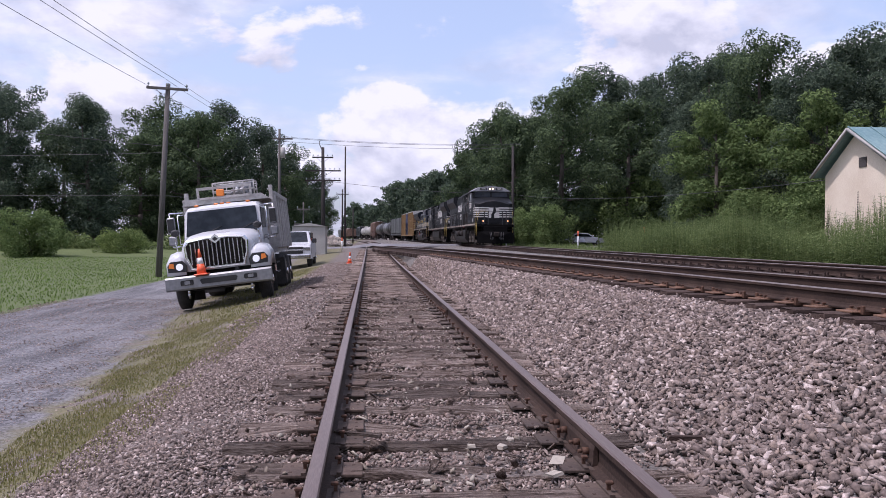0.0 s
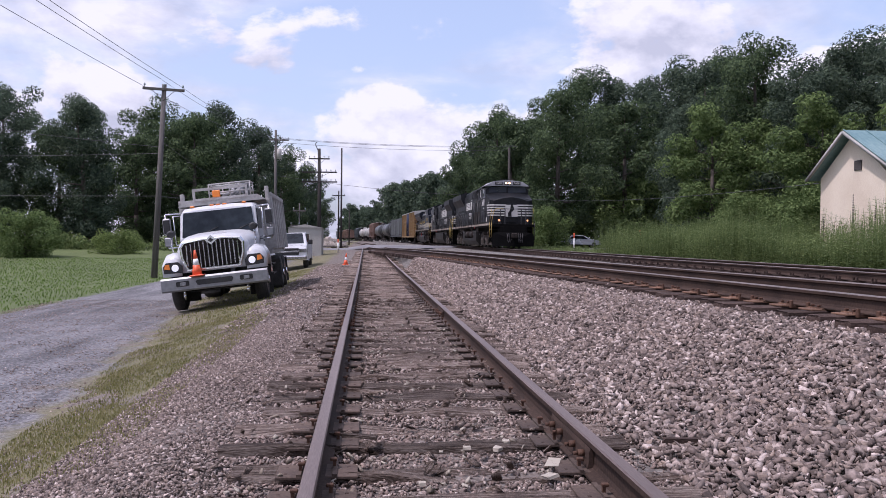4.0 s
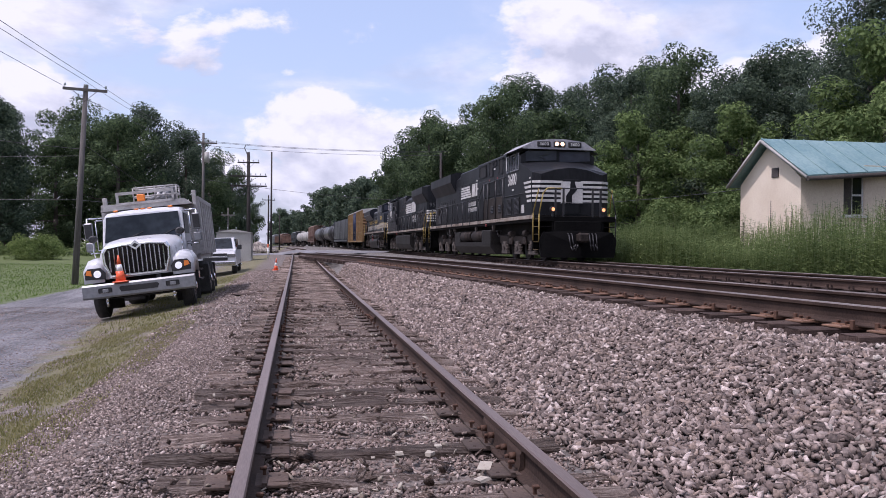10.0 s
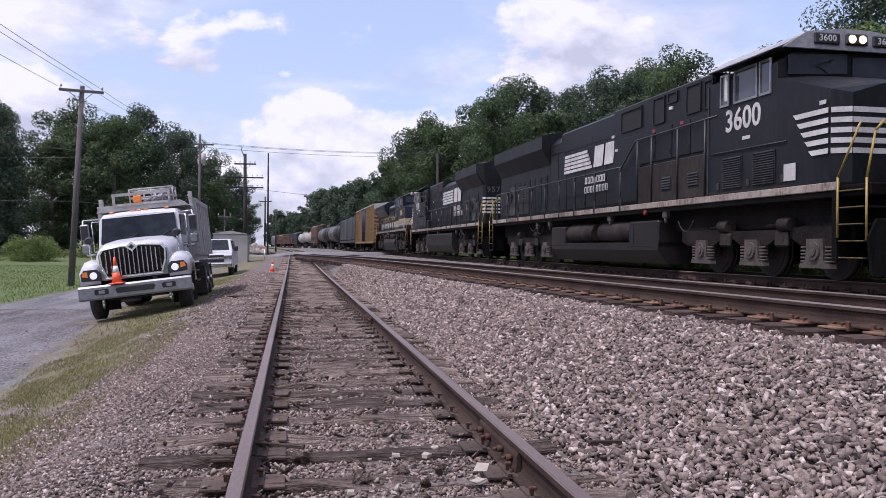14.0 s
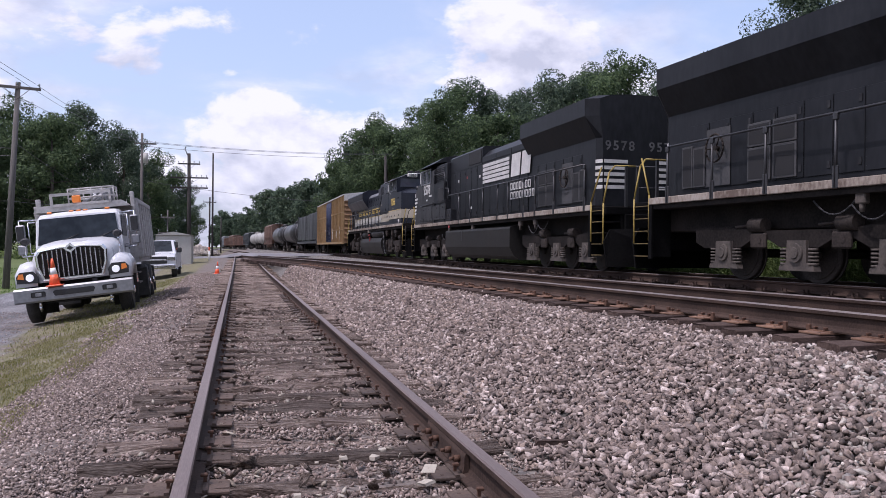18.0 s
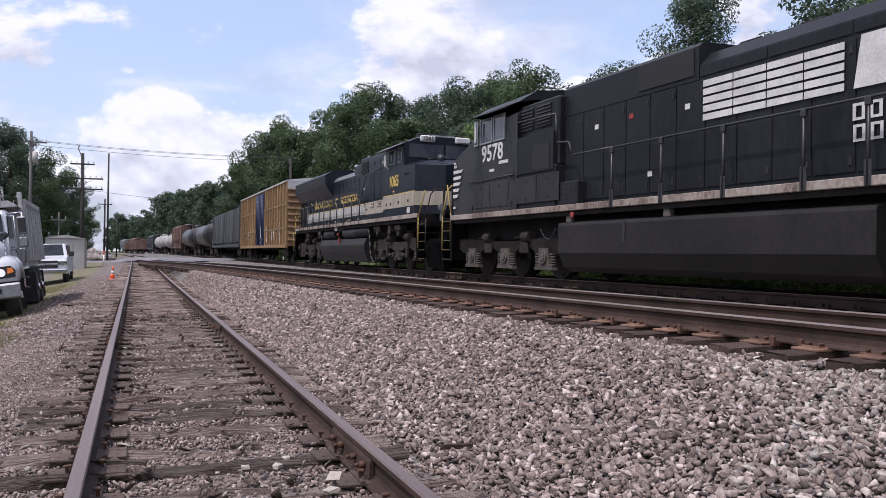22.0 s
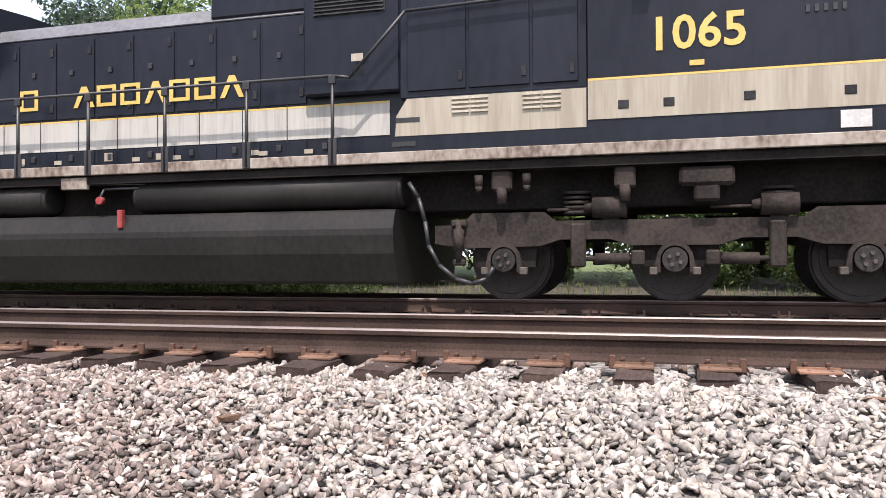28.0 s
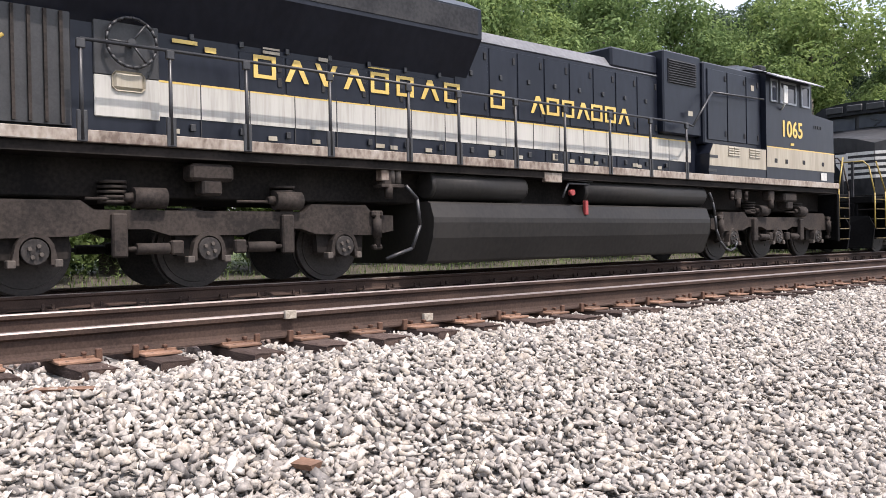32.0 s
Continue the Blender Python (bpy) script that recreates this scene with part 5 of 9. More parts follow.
        part("door_vent", bm, M["mesh_screen"], fr)
    bm = bmesh.new()
    box(bm, -hw - 0.035, -hw - 0.018, Y(17.55 + e0), Y(18.28 + e0), 1.82, 2.95, 0.006)
    bp = part("brake_panel", bm, M["vent_grey"], rad)
    bm = bmesh.new()
    ring = [(-hw - 0.13, Y(17.9 + e0) + 0.27 * math.cos(2 * math.pi * i / 20), 2.55 + 0.27 * math.sin(2 * math.pi * i / 20)) for i in range(21)]
    pipe(bm, ring, 0.02, 6)
    for i in (0, 7, 13):
        tube(bm, (-hw - 0.1, Y(17.9 + e0), 2.55), ring[i], 0.014, 0.014, 6)
    tube(bm, (-hw - 0.13, Y(17.9 + e0), 2.55), (-hw, Y(17.9 + e0), 2.55), 0.05, 0.05, 10)
    part("brake_wheel", bm, M["truck_steel"], bp, "hand brake wheel")
    for i in range(5):
        z = 2.12 + i * 0.165
        for sx in (-1, 1):
            bm = bmesh.new()
            box(bm, sx * 0.4, sx * (hw - 0.14), Y(length - 0.1), Y(length - 0.092), z, z + 0.09)
            part("end_stripe", bm, M["white_mark"], rad, "white end stripe" if i == 0 else "")
            bm = bmesh.new()
            x0, x1, ya, yb = sx * (hw - 0.1), sx * hw, Y(length - 0.1), Y(length - 0.3)
            A = [bm.verts.new(v) for v in ((x0, ya, z), (x1, yb, z), (x1, yb, z + 0.09), (x0, ya, z + 0.09))]
            B = [bm.verts.new((v.co.x + sx * 0.008, v.co.y + d * 0.001, v.co.z)) for v in A]
            bm.faces.new(A)
            bm.faces.new(B[::-1])
            for j in range(4):
                bm.faces.new((A[j], B[j], B[(j + 1) % 4], A[(j + 1) % 4]))
            bmesh.ops.recalc_face_normals(bm, faces=bm.faces[:])
            part("end_stripe", bm, M["white_mark"], rad)
    if d < 0:
        for x in (-0.62, 0.62):
            lettering("end_number", number, 0.34, front_face(x, Y(length - 0.1) - 0.002, 3.22), M["faded_mark"], rad, 0.004, 1.3)
    # marks on the hood
    lx = hw + 0.02
    if newer:
        stripe_logo(loco, Y(9.6), 2.96, lx + 0.02, 4.0, 0.62, 0.09)
        rows = ((7, 11.74, 2.5, 0.228), (8, 11.77, 2.22, 0.228))
    else:
        stripe_logo(loco, Y(15.1), 2.95, lx + 0.02, 4.87, 0.74, 0.0)
        rows = ((7, 13.29, 2.5, 0.275), (8, 13.3, 2.2, 0.28))
    for count, a, z, gap in rows:
        block_letters("name_letter", count, 0.2 if newer else 0.24, gap, Y(a), z, -lx - 0.028, M["white_mark"], loco, "row of plain white letter shapes", "BBBBBBBB")
    # walkway rails
    if newer:
        side_rail(loco, [Y(q) for q in (20.9, 19.4, 17.9, 16.3, 14.78, 13.37, 12.0, 10.38, 8.58)], 2.7, sill_z, tail=[(Y(8.48), 2.73), (Y(7.65), 3.32), (Y(3.7), 3.35)])
        for q in (7.55, 6.75, 5.43, 4.2):
            bm = bmesh.new()
            tube(bm, (-1.49, Y(q), sill_z), (-1.49, Y(q), 3.33), 0.026, 0.024, 8)
            part("stanchion", bm, M["rail_black"], loco)
    else:
        side_rail(loco, [Y(q) for q in (19.6, 17.59, 16.15, 15.17, 13.74, 12.66, 11.02, 9.43, 7.9)], 2.72, sill_z, tail=[(Y(6.44), 2.75), (Y(6.3), 3.05), (Y(5.8), 3.1), (Y(5.75), 3.75), (Y(3.9), 3.8)])
    end_steps(loco, Y(0), -d)
    end_steps(loco, Y(length), d)
    # tanks below
    t0, t1 = tank
    bm = bmesh.new()
    if newer:
        prism(bm, [(-1.42, 0.7), (-1.42, 0.5), (-1.15, 0.16), (1.15, 0.16), (1.42, 0.5), (1.42, 0.7)], 1, Y(t0), Y(t1))
        ft = part("fuel_tank", bm, M["tank"], loco, "dusty grey-brown fuel tank")
        bm = bmesh.new()
        box(bm, -1.43, 1.43, Y(t0), Y(8.15), 0.55, 1.24, 0.04)
        part("tank_box", bm, M["tank"], ft, "brown dust-coated tank box")
        for a, b in ((8.22, 10.36), (10.85, 12.9)):
            bm = bmesh.new()
            tube(bm, (-1.17, Y(a + 0.1), 0.99), (-1.17, Y(b - 0.1), 0.99), 0.28, 0.28, 20)
            tube(bm, (-1.17, Y(a), 0.99), (-1.17, Y(a + 0.1), 0.99), 0.22, 0.28, 20)
            tube(bm, (-1.17, Y(b - 0.1), 0.99), (-1.17, Y(b), 0.99), 0.28, 0.22, 20)
            part("air_reservoir", bm, M["truck_steel"], ft, "horizontal air reservoir")
        bm = bmesh.new()
        box(bm, -1.43, 1.43, Y(12.97), Y(t1), 0.6, 1.22, 0.03)
        part("tank_end_box", bm, M["tank"], ft)
        bm = bmesh.new()
        for i in range(8):
            box(bm, -1.445, -1.43, Y(7.85), Y(7.97), 0.66 + 0.065 * i, 0.7 + 0.065 * i)
        part("sight_gauge", bm, M["dark_plastic"], ft)
    else:
        prism(bm, [(-1.44, 1.28), (-1.46, 1.22), (-1.46, 0.62), (-1.3, 0.32), (-1.1, 0.2), (1.1, 0.2), (1.3, 0.32), (1.46, 0.62), (1.46, 1.22), (1.44, 1.28), (1.2, 1.34), (-1.2, 1.34)], 1, Y(t0), Y(t1))
        ft = part("fuel_tank", bm, M["tank"], loco, "large smooth dusty fuel tank")
        bm = bmesh.new()
        box(bm, -1.475, -1.46, Y((t0 + t1) / 2 - 1.6), Y((t0 + t1) / 2 - 1.52), 0.85, 1.25)
        part("sight_gauge", bm, M["dark_plastic"], ft)
    bm = bmesh.new()
    tube(bm, (-1.45, Y(t0 + 0.6), 1.45), (-1.5, Y(t0 + 0.6), 1.45), 0.06, 0.06, 10)
    part("filler_cap", bm, M["red"], loco, "red filler cap")
    truck_ge(loco, Y(2.8 if newer else 2.93), 1.95)
    truck_ge(loco, Y(17.4 if newer else 17.25), 1.95)
    # air pipes and valves hung under the sill
    for i, (a, b) in enumerate(((4.9, 5.6), (15.3, 16.1), (16.0, 16.9))):
        bm = bmesh.new()
        pipe(bm, [(-1.36, Y(a + (b - a) * k / 8), 1.18 + 0.1 * i - 0.24 * (1 - (k / 4 - 1) ** 2)) for k in range(9)], 0.013, 6)
        part("air_hose", bm, M["rail_black"], loco, "drooping black air hose")
    for a in (6.2, 9.5, 14.6, 15.9):
        bm = bmesh.new()
        box(bm, -1.42, -1.3, Y(a - 0.1), Y(a + 0.1), 1.28, 1.46, 0.02)
        tube(bm, (-1.36, Y(a), 1.16), (-1.36, Y(a), 1.3), 0.04, 0.05, 10)
        part("drain_valve", bm, M["pedestal"], loco)
    # roof fittings
    bm = bmesh.new()
    for a in (0.35, 0.5, 0.65):
        box(bm, -0.5, 0.5, Y(q2 + (qr - q2) * a), Y(q2 + (qr - q2) * a + 0.5), 4.26, 4.4, 0.03)
    tube(bm, (0, Y(q2 + 1.5), 4.2), (0, Y(q2 + 1.5), 4.5), 0.25, 0.22, 14)
    part("roof_fittings", bm, M["under"], loco)
    bm = bmesh.new()
    for x in (-0.15, 0.0, 0.15):
        tube(bm, (x, Y(3.2), 4.76), (x * 1.6, Y(2.75), 4.78), 0.03, 0.07, 10)
    part("horn", bm, M["louver"], cab)
    return loco


def loco_heritage():
    """Navy locomotive with a cream band, front towards -y."""
    u0, u1 = 109.83, 129.7
    c = (u0 + u1) / 2
    loco = empty("heritage_locomotive", pose(0, 0, 0), "navy blue diesel locomotive with a cream band and gold letters", "locomotive", "locomotives of the train")
    TRAIN.append((loco, c, 6.87))
    Y = lambda u: float(np.interp(u, (108, 109.6, 113.5, 115.7, 118.0, 122.45, 123.05, 130), (107.6, 109.2, 113.19, 115.55, 117.9, 122.3, 123.25, 130))) - c
    nav, sill_z = M["blue_paint"], 1.885
    bm = bmesh.new()
    box(bm, -0.95, 0.95, Y(u0), Y(u1), 1.15, 1.7, 0.02)
    box(bm, -1.44, 1.44, Y(u0), Y(u1), 1.62, 1.745)
    part("underframe", bm, M["under"], loco)
    for sx in (-1, 1):
        bm = bmesh.new()
        box(bm, sx * 1.42, sx * 1.5, Y(u0), Y(u1), 1.745, sill_z, 0.008)
        part("side_sill", bm, M["sill"], loco, "chipped dirty-white side sill")
    bm = bmesh.new()
    box(bm, -1.44, 1.44, Y(u0), Y(u1), 1.72, sill_z - 0.01)
    part("walkway", bm, M["under"], loco)
    # nose and cab lower body
    bm = bmesh.new()
    body_of_sections(bm, [sect(Y(109.62), [(0.6, sill_z), (0.6, 3.46), (0.4, 3.5), (0.2, 3.52)]), sect(Y(110.12), [(1.49, sill_z), (1.49, 3.50), (0.9, 3.66), (0.2, 3.7)]), sect(Y(111.28), [(1.49, sill_z), (1.49, 3.58), (0.9, 3.78), (0.2, 3.84)])])
    nose = part("nose", bm, nav, loco, "navy blue nose")
    bm = bmesh.new()
    body_of_sections(bm, [cab_roof_section(Y(111.28), 1.49, sill_z, 4.32, 4.62), cab_roof_section(Y(113.5), 1.49, sill_z, 4.32, 4.62)])
    cab = part("cab", bm, nav, loco, "navy blue operator cab")
    bm = bmesh.new()
    body_of_sections(bm, [[(x, Y(y), z) for x, z in ((-1.53, 4.36), (-1.0, 4.58), (-0.35, 4.68), (0.35, 4.68), (1.0, 4.58), (1.53, 4.36), (1.0, 4.5), (-1.0, 4.5))] for y in (111.3, 113.62)])
    part("cab_roof", bm, M["grey_roof"], cab, "grey cab roof in a sunlit tone")
    for sx in (-1, 1):
        bm = bmesh.new()
        prism(bm, [(sx * 1.5, 4.34), (sx * 1.80, 4.20), (sx * 1.81, 4.22), (sx * 1.5, 4.37)], 1, Y(111.25), Y(113.5))
        part("sunshade", bm, M["grey_roof"], cab, "grey sunshade above the cab windows")
    for a, b in ((111.42, 111.85), (112.1, 112.88), (112.98, 113.3)):
        cab_window(cab, Y(a), Y(b), 3.70, 4.24, 1.49)
    bm = bmesh.new()
    for x0, x1 in ((-1.3, -0.05), (0.05, 1.3)):
        box(bm, x0, x1, Y(111.255), Y(111.28), 3.88, 4.34)
    part("windscreen", bm, M["glass"], cab, "dark windscreen")
    bm = bmesh.new()
    box(bm, -1.66, -1.62, Y(112.78), Y(112.96), 3.68, 4.1, 0.01)
    tube(bm, (-1.5, Y(112.8), 3.55), (-1.64, Y(112.86), 3.7), 0.02, 0.02, 6)
    part("side_mirror", bm, M["white_mark"], cab)
    lettering("cab_number", "1065", 0.54, side_face(-1.497, 111.96 - c, 3.09), M["gold"], cab, 0.005, 1.02, "gold painted engine number")
    bm = bmesh.new()
    box(bm, -1.503, -1.49, 111.96 - c - 0.08, 111.96 - c + 0.08, 2.72, 2.78)
    part("small_mark", bm, M["gold"], cab)
    bm = bmesh.new()
    box(bm, -0.92, -0.38, Y(111.16), Y(111.3), 4.42, 4.64, 0.04)
    nb = part("number_board", bm, M["white_mark"], cab, "white number board")
    lettering("board_number", "1065", 0.2, front_face(-0.65, Y(111.155), 4.53), M["dark_plastic"], nb, 0.004, 1.05)
    bm = bmesh.new()
    box(bm, 0.38, 0.92, Y(111.16), Y(111.3), 4.42, 4.64, 0.04)
    part("number_board", bm, M["white_mark"], cab)
    # cream band round nose, cab and hood
    def band(x, y0, y1, z0=2.08, z1=2.54, gold=True, mt="cream"):
        for sx in (-1, 1):
            bm = bmesh.new()
            box(bm, sx * x, sx * (x + 0.008), Y(y0), Y(y1), z0, z1)
            st = part("cream_band", bm, M[mt], loco, "weathered cream band")
            if gold:
                bm = bmesh.new()
                box(bm, sx * x, sx * (x + 0.010), Y(y0), Y(y1), z1, z1 + 0.025)
                part("gold_line", bm, M["gold"], st)
    band(1.495, 110.12, 113.5, 2.16, 2.62)
    bm = bmesh.new()
    box(bm, -0.6, 0.6, Y(109.612), Y(109.62), 2.16, 2.62)
    part("cream_band", bm, M["cream"], loco)
    for sx in (-1, 1):
        bm = bmesh.new()
        A = [bm.verts.new(v) for v in ((sx * 0.605, Y(109.615), 2.16), (sx * 1.495, Y(110.115), 2.16), (sx * 1.495, Y(110.115), 2.62), (sx * 0.605, Y(109.615), 2.62))]
        B = [bm.verts.new(v.co + Vector((sx * 0.005, -0.006, 0))) for v in A]
        bm.faces.new(A)
        bm.faces.new(B[::-1])
        for k in range(4):
            bm.faces.new((A[k], B[k], B[(k + 1) % 4], A[(k + 1) % 4]))
        bmesh.ops.recalc_face_normals(bm, faces=bm.faces[:])
        part("cream_band", bm, M["cream"], loco)
    # lower cabinet behind the cab with louvres
    bm = bmesh.new()
    prism(bm, [(Y(113.5), sill_z), (115.62 - c, sill_z), (115.6 - c, 2.34), (115.46 - c, 2.56), (Y(113.5), 2.56)], 0, -1.48, 1.48)
    cabn = part("equipment_cabinet", bm, nav, loco, "low cabinet with louvred cream panel")
    for sx in (-1, 1):
        bm = bmesh.new()
        prism(bm, [(Y(113.52), 2.08), (115.61 - c, 2.08), (115.59 - c, 2.34), (115.45 - c, 2.545), (Y(113.52), 2.545)], 0, sx * 1.48, sx * 1.488)
        part("cream_band", bm, M["cream"], cabn)
    for a in (113.62, 114.51):
        for b in (0.0, 0.24):
            bm = bmesh.new()
            for i in range(4):
                z = 2.33 + i * 0.055
                prism(bm, [(-1.488, z), (-1.512, z + 0.005), (-1.508, z + 0.03), (-1.488, z + 0.036)], 1, a + b - 0.11 - c, a + b + 0.11 - c)
            part("louver", bm, M["cream"], cabn, "cream pressed louvres")
    for a, z in ((115.45, 2.28), (115.5, 1.98)):
        bm = bmesh.new()
        box(bm, -1.492, -1.48, Y(a), Y(a + 0.3), z - 0.03, z + 0.03)
        part("grab_slot", bm, M["dark_plastic"], cabn)
    for a, z in ((110.75, 2.34), (111.75, 2.34), (112.6, 2.32), (113.1, 2.32)):
        bm = bmesh.new()
        box(bm, -1.512, -1.5, Y(a - 0.06), Y(a + 0.06), z - 0.05, z + 0.05, 0.005)
        part("latch", bm, M["louver"], cab)
    bm = bmesh.new()
    box(bm, -1.508, -1.496, Y(110.55), Y(110.85), 1.93, 2.12)
    part("data_plate", bm, M["white_mark"], cab)
    bm = bmesh.new()
    for i in range(5):
        box(bm, -1.505, -1.49, Y(110.78 + 0.09 * i), Y(110.82 + 0.09 * i), 3.22, 3.3)
    part("vent_slots", bm, M["dark_plastic"], cab)
    # upper electrical cabinet
    bm = bmesh.new()
    box(bm, -1.36, 1.36, Y(113.5), Y(115.75), 2.56, 4.34, 0.03)
    part("electrical_cabinet", bm, nav, loco)
    panel_row(loco, "cabinet_door", [Y(v) for v in (113.6, 114.15, 114.9, 115.65)], 1.36, 2.66, 4.2, nav, t=0.025)
    bm = bmesh.new()
    box(bm, -1.3, 1.3, Y(115.75), Y(117.1), 2.7, 4.42, 0.03)
    blower = part("blower_housing", bm, nav, loco)
    louvers(blower, Y(115.95), Y(116.95), 3.75, 4.25, 1.3, 10, "grille")
    # hood
    bm = bmesh.new()
    hw = 1.14
    body_of_sections(bm, [sect(Y(y), [(hw, sill_z), (hw, 3.86), (hw - 0.16, 4.08), (0.4, 4.14)]) for y in (115.7, 122.6)])
    hood = part("hood", bm, nav, loco, "long navy engine hood")
    bm = bmesh.new()
    box(bm, -hw - 0.02, hw + 0.02, Y(117.1), Y(118.6), 3.9, 4.3, 0.04)
    part("hood_riser", bm, nav, hood)
    bm = bmesh.new()
    for sx in (-1, 1):
        A = [(sx * (hw + 0.004), Y(117.1), 3.87), (sx * (hw + 0.004), Y(122.5), 3.87), (sx * (hw - 0.15), Y(122.5), 4.085), (sx * (hw - 0.15), Y(117.1), 4.085)]
        vs = [bm.verts.new(a) for a in A]
        vt = [bm.verts.new(Vector(a) + Vector((sx * 0.01, 0, 0.012))) for a in A]
        bm.faces.new(vs)
        bm.faces.new(vt[::-1])
        for k in range(4):
            bm.faces.new((vs[k], vt[k], vt[(k + 1) % 4], vs[(k + 1) % 4]))
    bmesh.ops.recalc_face_normals(bm, faces=bm.faces[:])
    part("roof_edge", bm, M["hood_roof"], hood, "grey slanted roof edge")
    panel_row(loco, "hood_door", [Y(117.1 + 0.69 * i) for i in range(9)], hw, 2.64, 3.8, nav)
    panel_row(loco, "lower_door", [Y(117.1 + 0.69 * i) for i in range(9)], hw, 1.92, 2.14, nav, latch=False)
    # radiator section
    bm = bmesh.new()
    body_of_sections(bm, [sect(Y(y), [(hw, sill_z), (hw, 3.2), (1.55, 3.78), (1.55, 4.25), (1.2, 4.45), (0.4, 4.5)]) for y in (122.45, 129.5)] + [sect(Y(129.75), [(hw, sill_z), (hw, 3.2), (1.3, 3.78), (1.3, 4.2), (1.0, 4.35), (0.4, 4.4)])])
    rad = part("radiator_section", bm, nav, loco, "navy radiator section with flared wings")
    bm = bmesh.new()
    for sx in (-1, 1):
        box(bm, sx * 1.55, sx * 1.562, Y(122.5), Y(129.4), 3.84, 4.22, 0.004)
    part("radiator_screen", bm, M["louver"], rad)
    panel_row(rad, "hood_door", [Y(122.65 + 0.72 * i) for i in range(6)], hw, 2.6, 3.12, nav)
    bm = bmesh.new()
    box(bm, -hw - 0.05, -hw, 128.46 - c, 129.5 - c, 1.95, 3.3, 0.01)
    gr = part("intake_grille", bm, M["dark_plastic"], rad, "black vertical intake grille")
    for i in range(6):
        bm = bmesh.new()
        box(bm, -hw - 0.09, -hw - 0.05, 128.55 - c + 0.17 * i, 128.585 - c + 0.17 * i, 1.98, 3.26)
        part("slat", bm, M["truck_steel"], gr)
    bm = bmesh.new()
    ring = [(-hw - 0.12, 127.78 - c + 0.3 * math.cos(2 * math.pi * i / 20), 3.0 + 0.3 * math.sin(2 * math.pi * i / 20)) for i in range(21)]
    pipe(bm, ring, 0.02, 6)
    for i in (0, 7, 13):
        tube(bm, (-hw - 0.1, 127.78 - c, 3.0), ring[i], 0.014, 0.014, 6)
    tube(bm, (-hw - 0.13, 127.78 - c, 3.0), (-hw, 127.78 - c, 3.0), 0.05, 0.05, 10)
    part("brake_wheel", bm, M["rail_black"], rad, "black hand brake wheel")
    bm = bmesh.new()
    box(bm, -hw - 0.03, -hw, 127.42 - c, 128.2 - c, 2.6, 3.4, 0.01)
    part("brake_recess", bm, M["dark_plastic"], rad, "black recess behind the brake wheel")
    bm = bmesh.new()
    box(bm, -hw - 0.025, -hw, 127.42 - c, 128.2 - c, 2.1, 2.6, 0.01)
    part("brake_panel", bm, M["band_white"], rad, "scuffed white panel under the brake wheel")
    bm = bmesh.new()
    box(bm, -hw - 0.06, -hw, 127.6 - c, 128.0 - c, 2.42, 2.66, 0.05)
    part("brake_gear_box", bm, M["cream"], rad)
    for a, z, w, h, mt in ((127.0, 3.1, 0.34, 0.05, "gold"), (126.65, 3.03, 0.16, 0.07, "gold"), (125.75, 3.13, 0.26, 0.04, "cream"), (125.75, 3.19, 0.26, 0.025, "cream"), (124.9, 3.14, 0.16, 0.05, "cream"), (123.9, 3.15, 0.4, 0.02, "gold"), (121.9, 1.98, 0.16, 0.09, "cream"), (119.4, 1.97, 0.16, 0.09, "cream"), (117.9, 1.97, 0.16, 0.07, "cream"), (123.9, 1.97, 0.16, 0.06, "cream"), (120.3, 1.98, 0.14, 0.12, "cream"), (116.3, 3.1, 0.16, 0.1, "cream"), (113.9, 3.9, 0.12, 0.12, "cream")):
        bm = bmesh.new()
        xx = hw + 0.03 if a > 117 else 1.39
        box(bm, -xx - 0.006, -xx, Y(a - w / 2), Y(a + w / 2), z, z + h)
        part("sticker", bm, M[mt], loco)
    band(hw + 0.006, 115.95, 127.5, 2.16, 2.585, True, "band_white")
    # door seams, latches and pale tags across the band
    for i in range(16):
        u = 116.6 + 0.685 * i
        bm = bmesh.new()
        box(bm, -hw - 0.018, -hw - 0.013, u - c, u + 0.014 - c, 1.92, 2.64)
        part("door_seam", bm, M["dark_plastic"], loco)
        bm = bmesh.new()
        box(bm, -hw - 0.045, -hw - 0.015, u + 0.09 - c, u + 0.16 - c, 2.0, 2.09, 0.006)
        part("latch", bm, M["dark_plastic"], loco)
        bm = bmesh.new()
        box(bm, -hw - 0.045, -hw - 0.018, u + 0.09 - c, u + 0.15 - c, 3.28 - 0.12 * (i > 8), 3.36 - 0.12 * (i > 8), 0.006)
        part("latch", bm, M["dark_plastic"], loco)
        if i % 3 != 2:
            bm = bmesh.new()
            box(bm, -hw - 0.03, -hw - 0.024, u + 0.3 - c, u + 0.43 - c, 1.96, 2.02)
            part("sticker", bm, M["cream"], loco)
    # gold letter shapes along the hood
    block_letters("name_letter", 8, 0.31, 0.478, 126.14 - c, 2.79, -hw - 0.034, M["gold"], loco, "gold letter shape", "BAVABBAB")
    block_letters("name_letter", 1, 0.31, 0.4, 121.77 - c, 2.79, -hw - 0.034, M["gold"], loco, "gold letter shape", "B")
    block_letters("name_letter", 7, 0.31, 0.412, 120.79 - c, 2.79, -hw - 0.034, M["gold"], loco, "gold letter shape", "ABBABBA")
    side_rail(loco, [v - c for v in (128.44, 127.41, 126.41, 125.15, 123.77, 122.77, 121.5, 120.26, 118.99, 117.72, 116.47)], 2.89, sill_z, tail=[(116.23 - c, 2.87), (115.47 - c, 3.66), (113.3 - c, 3.72)])
    bm = bmesh.new()
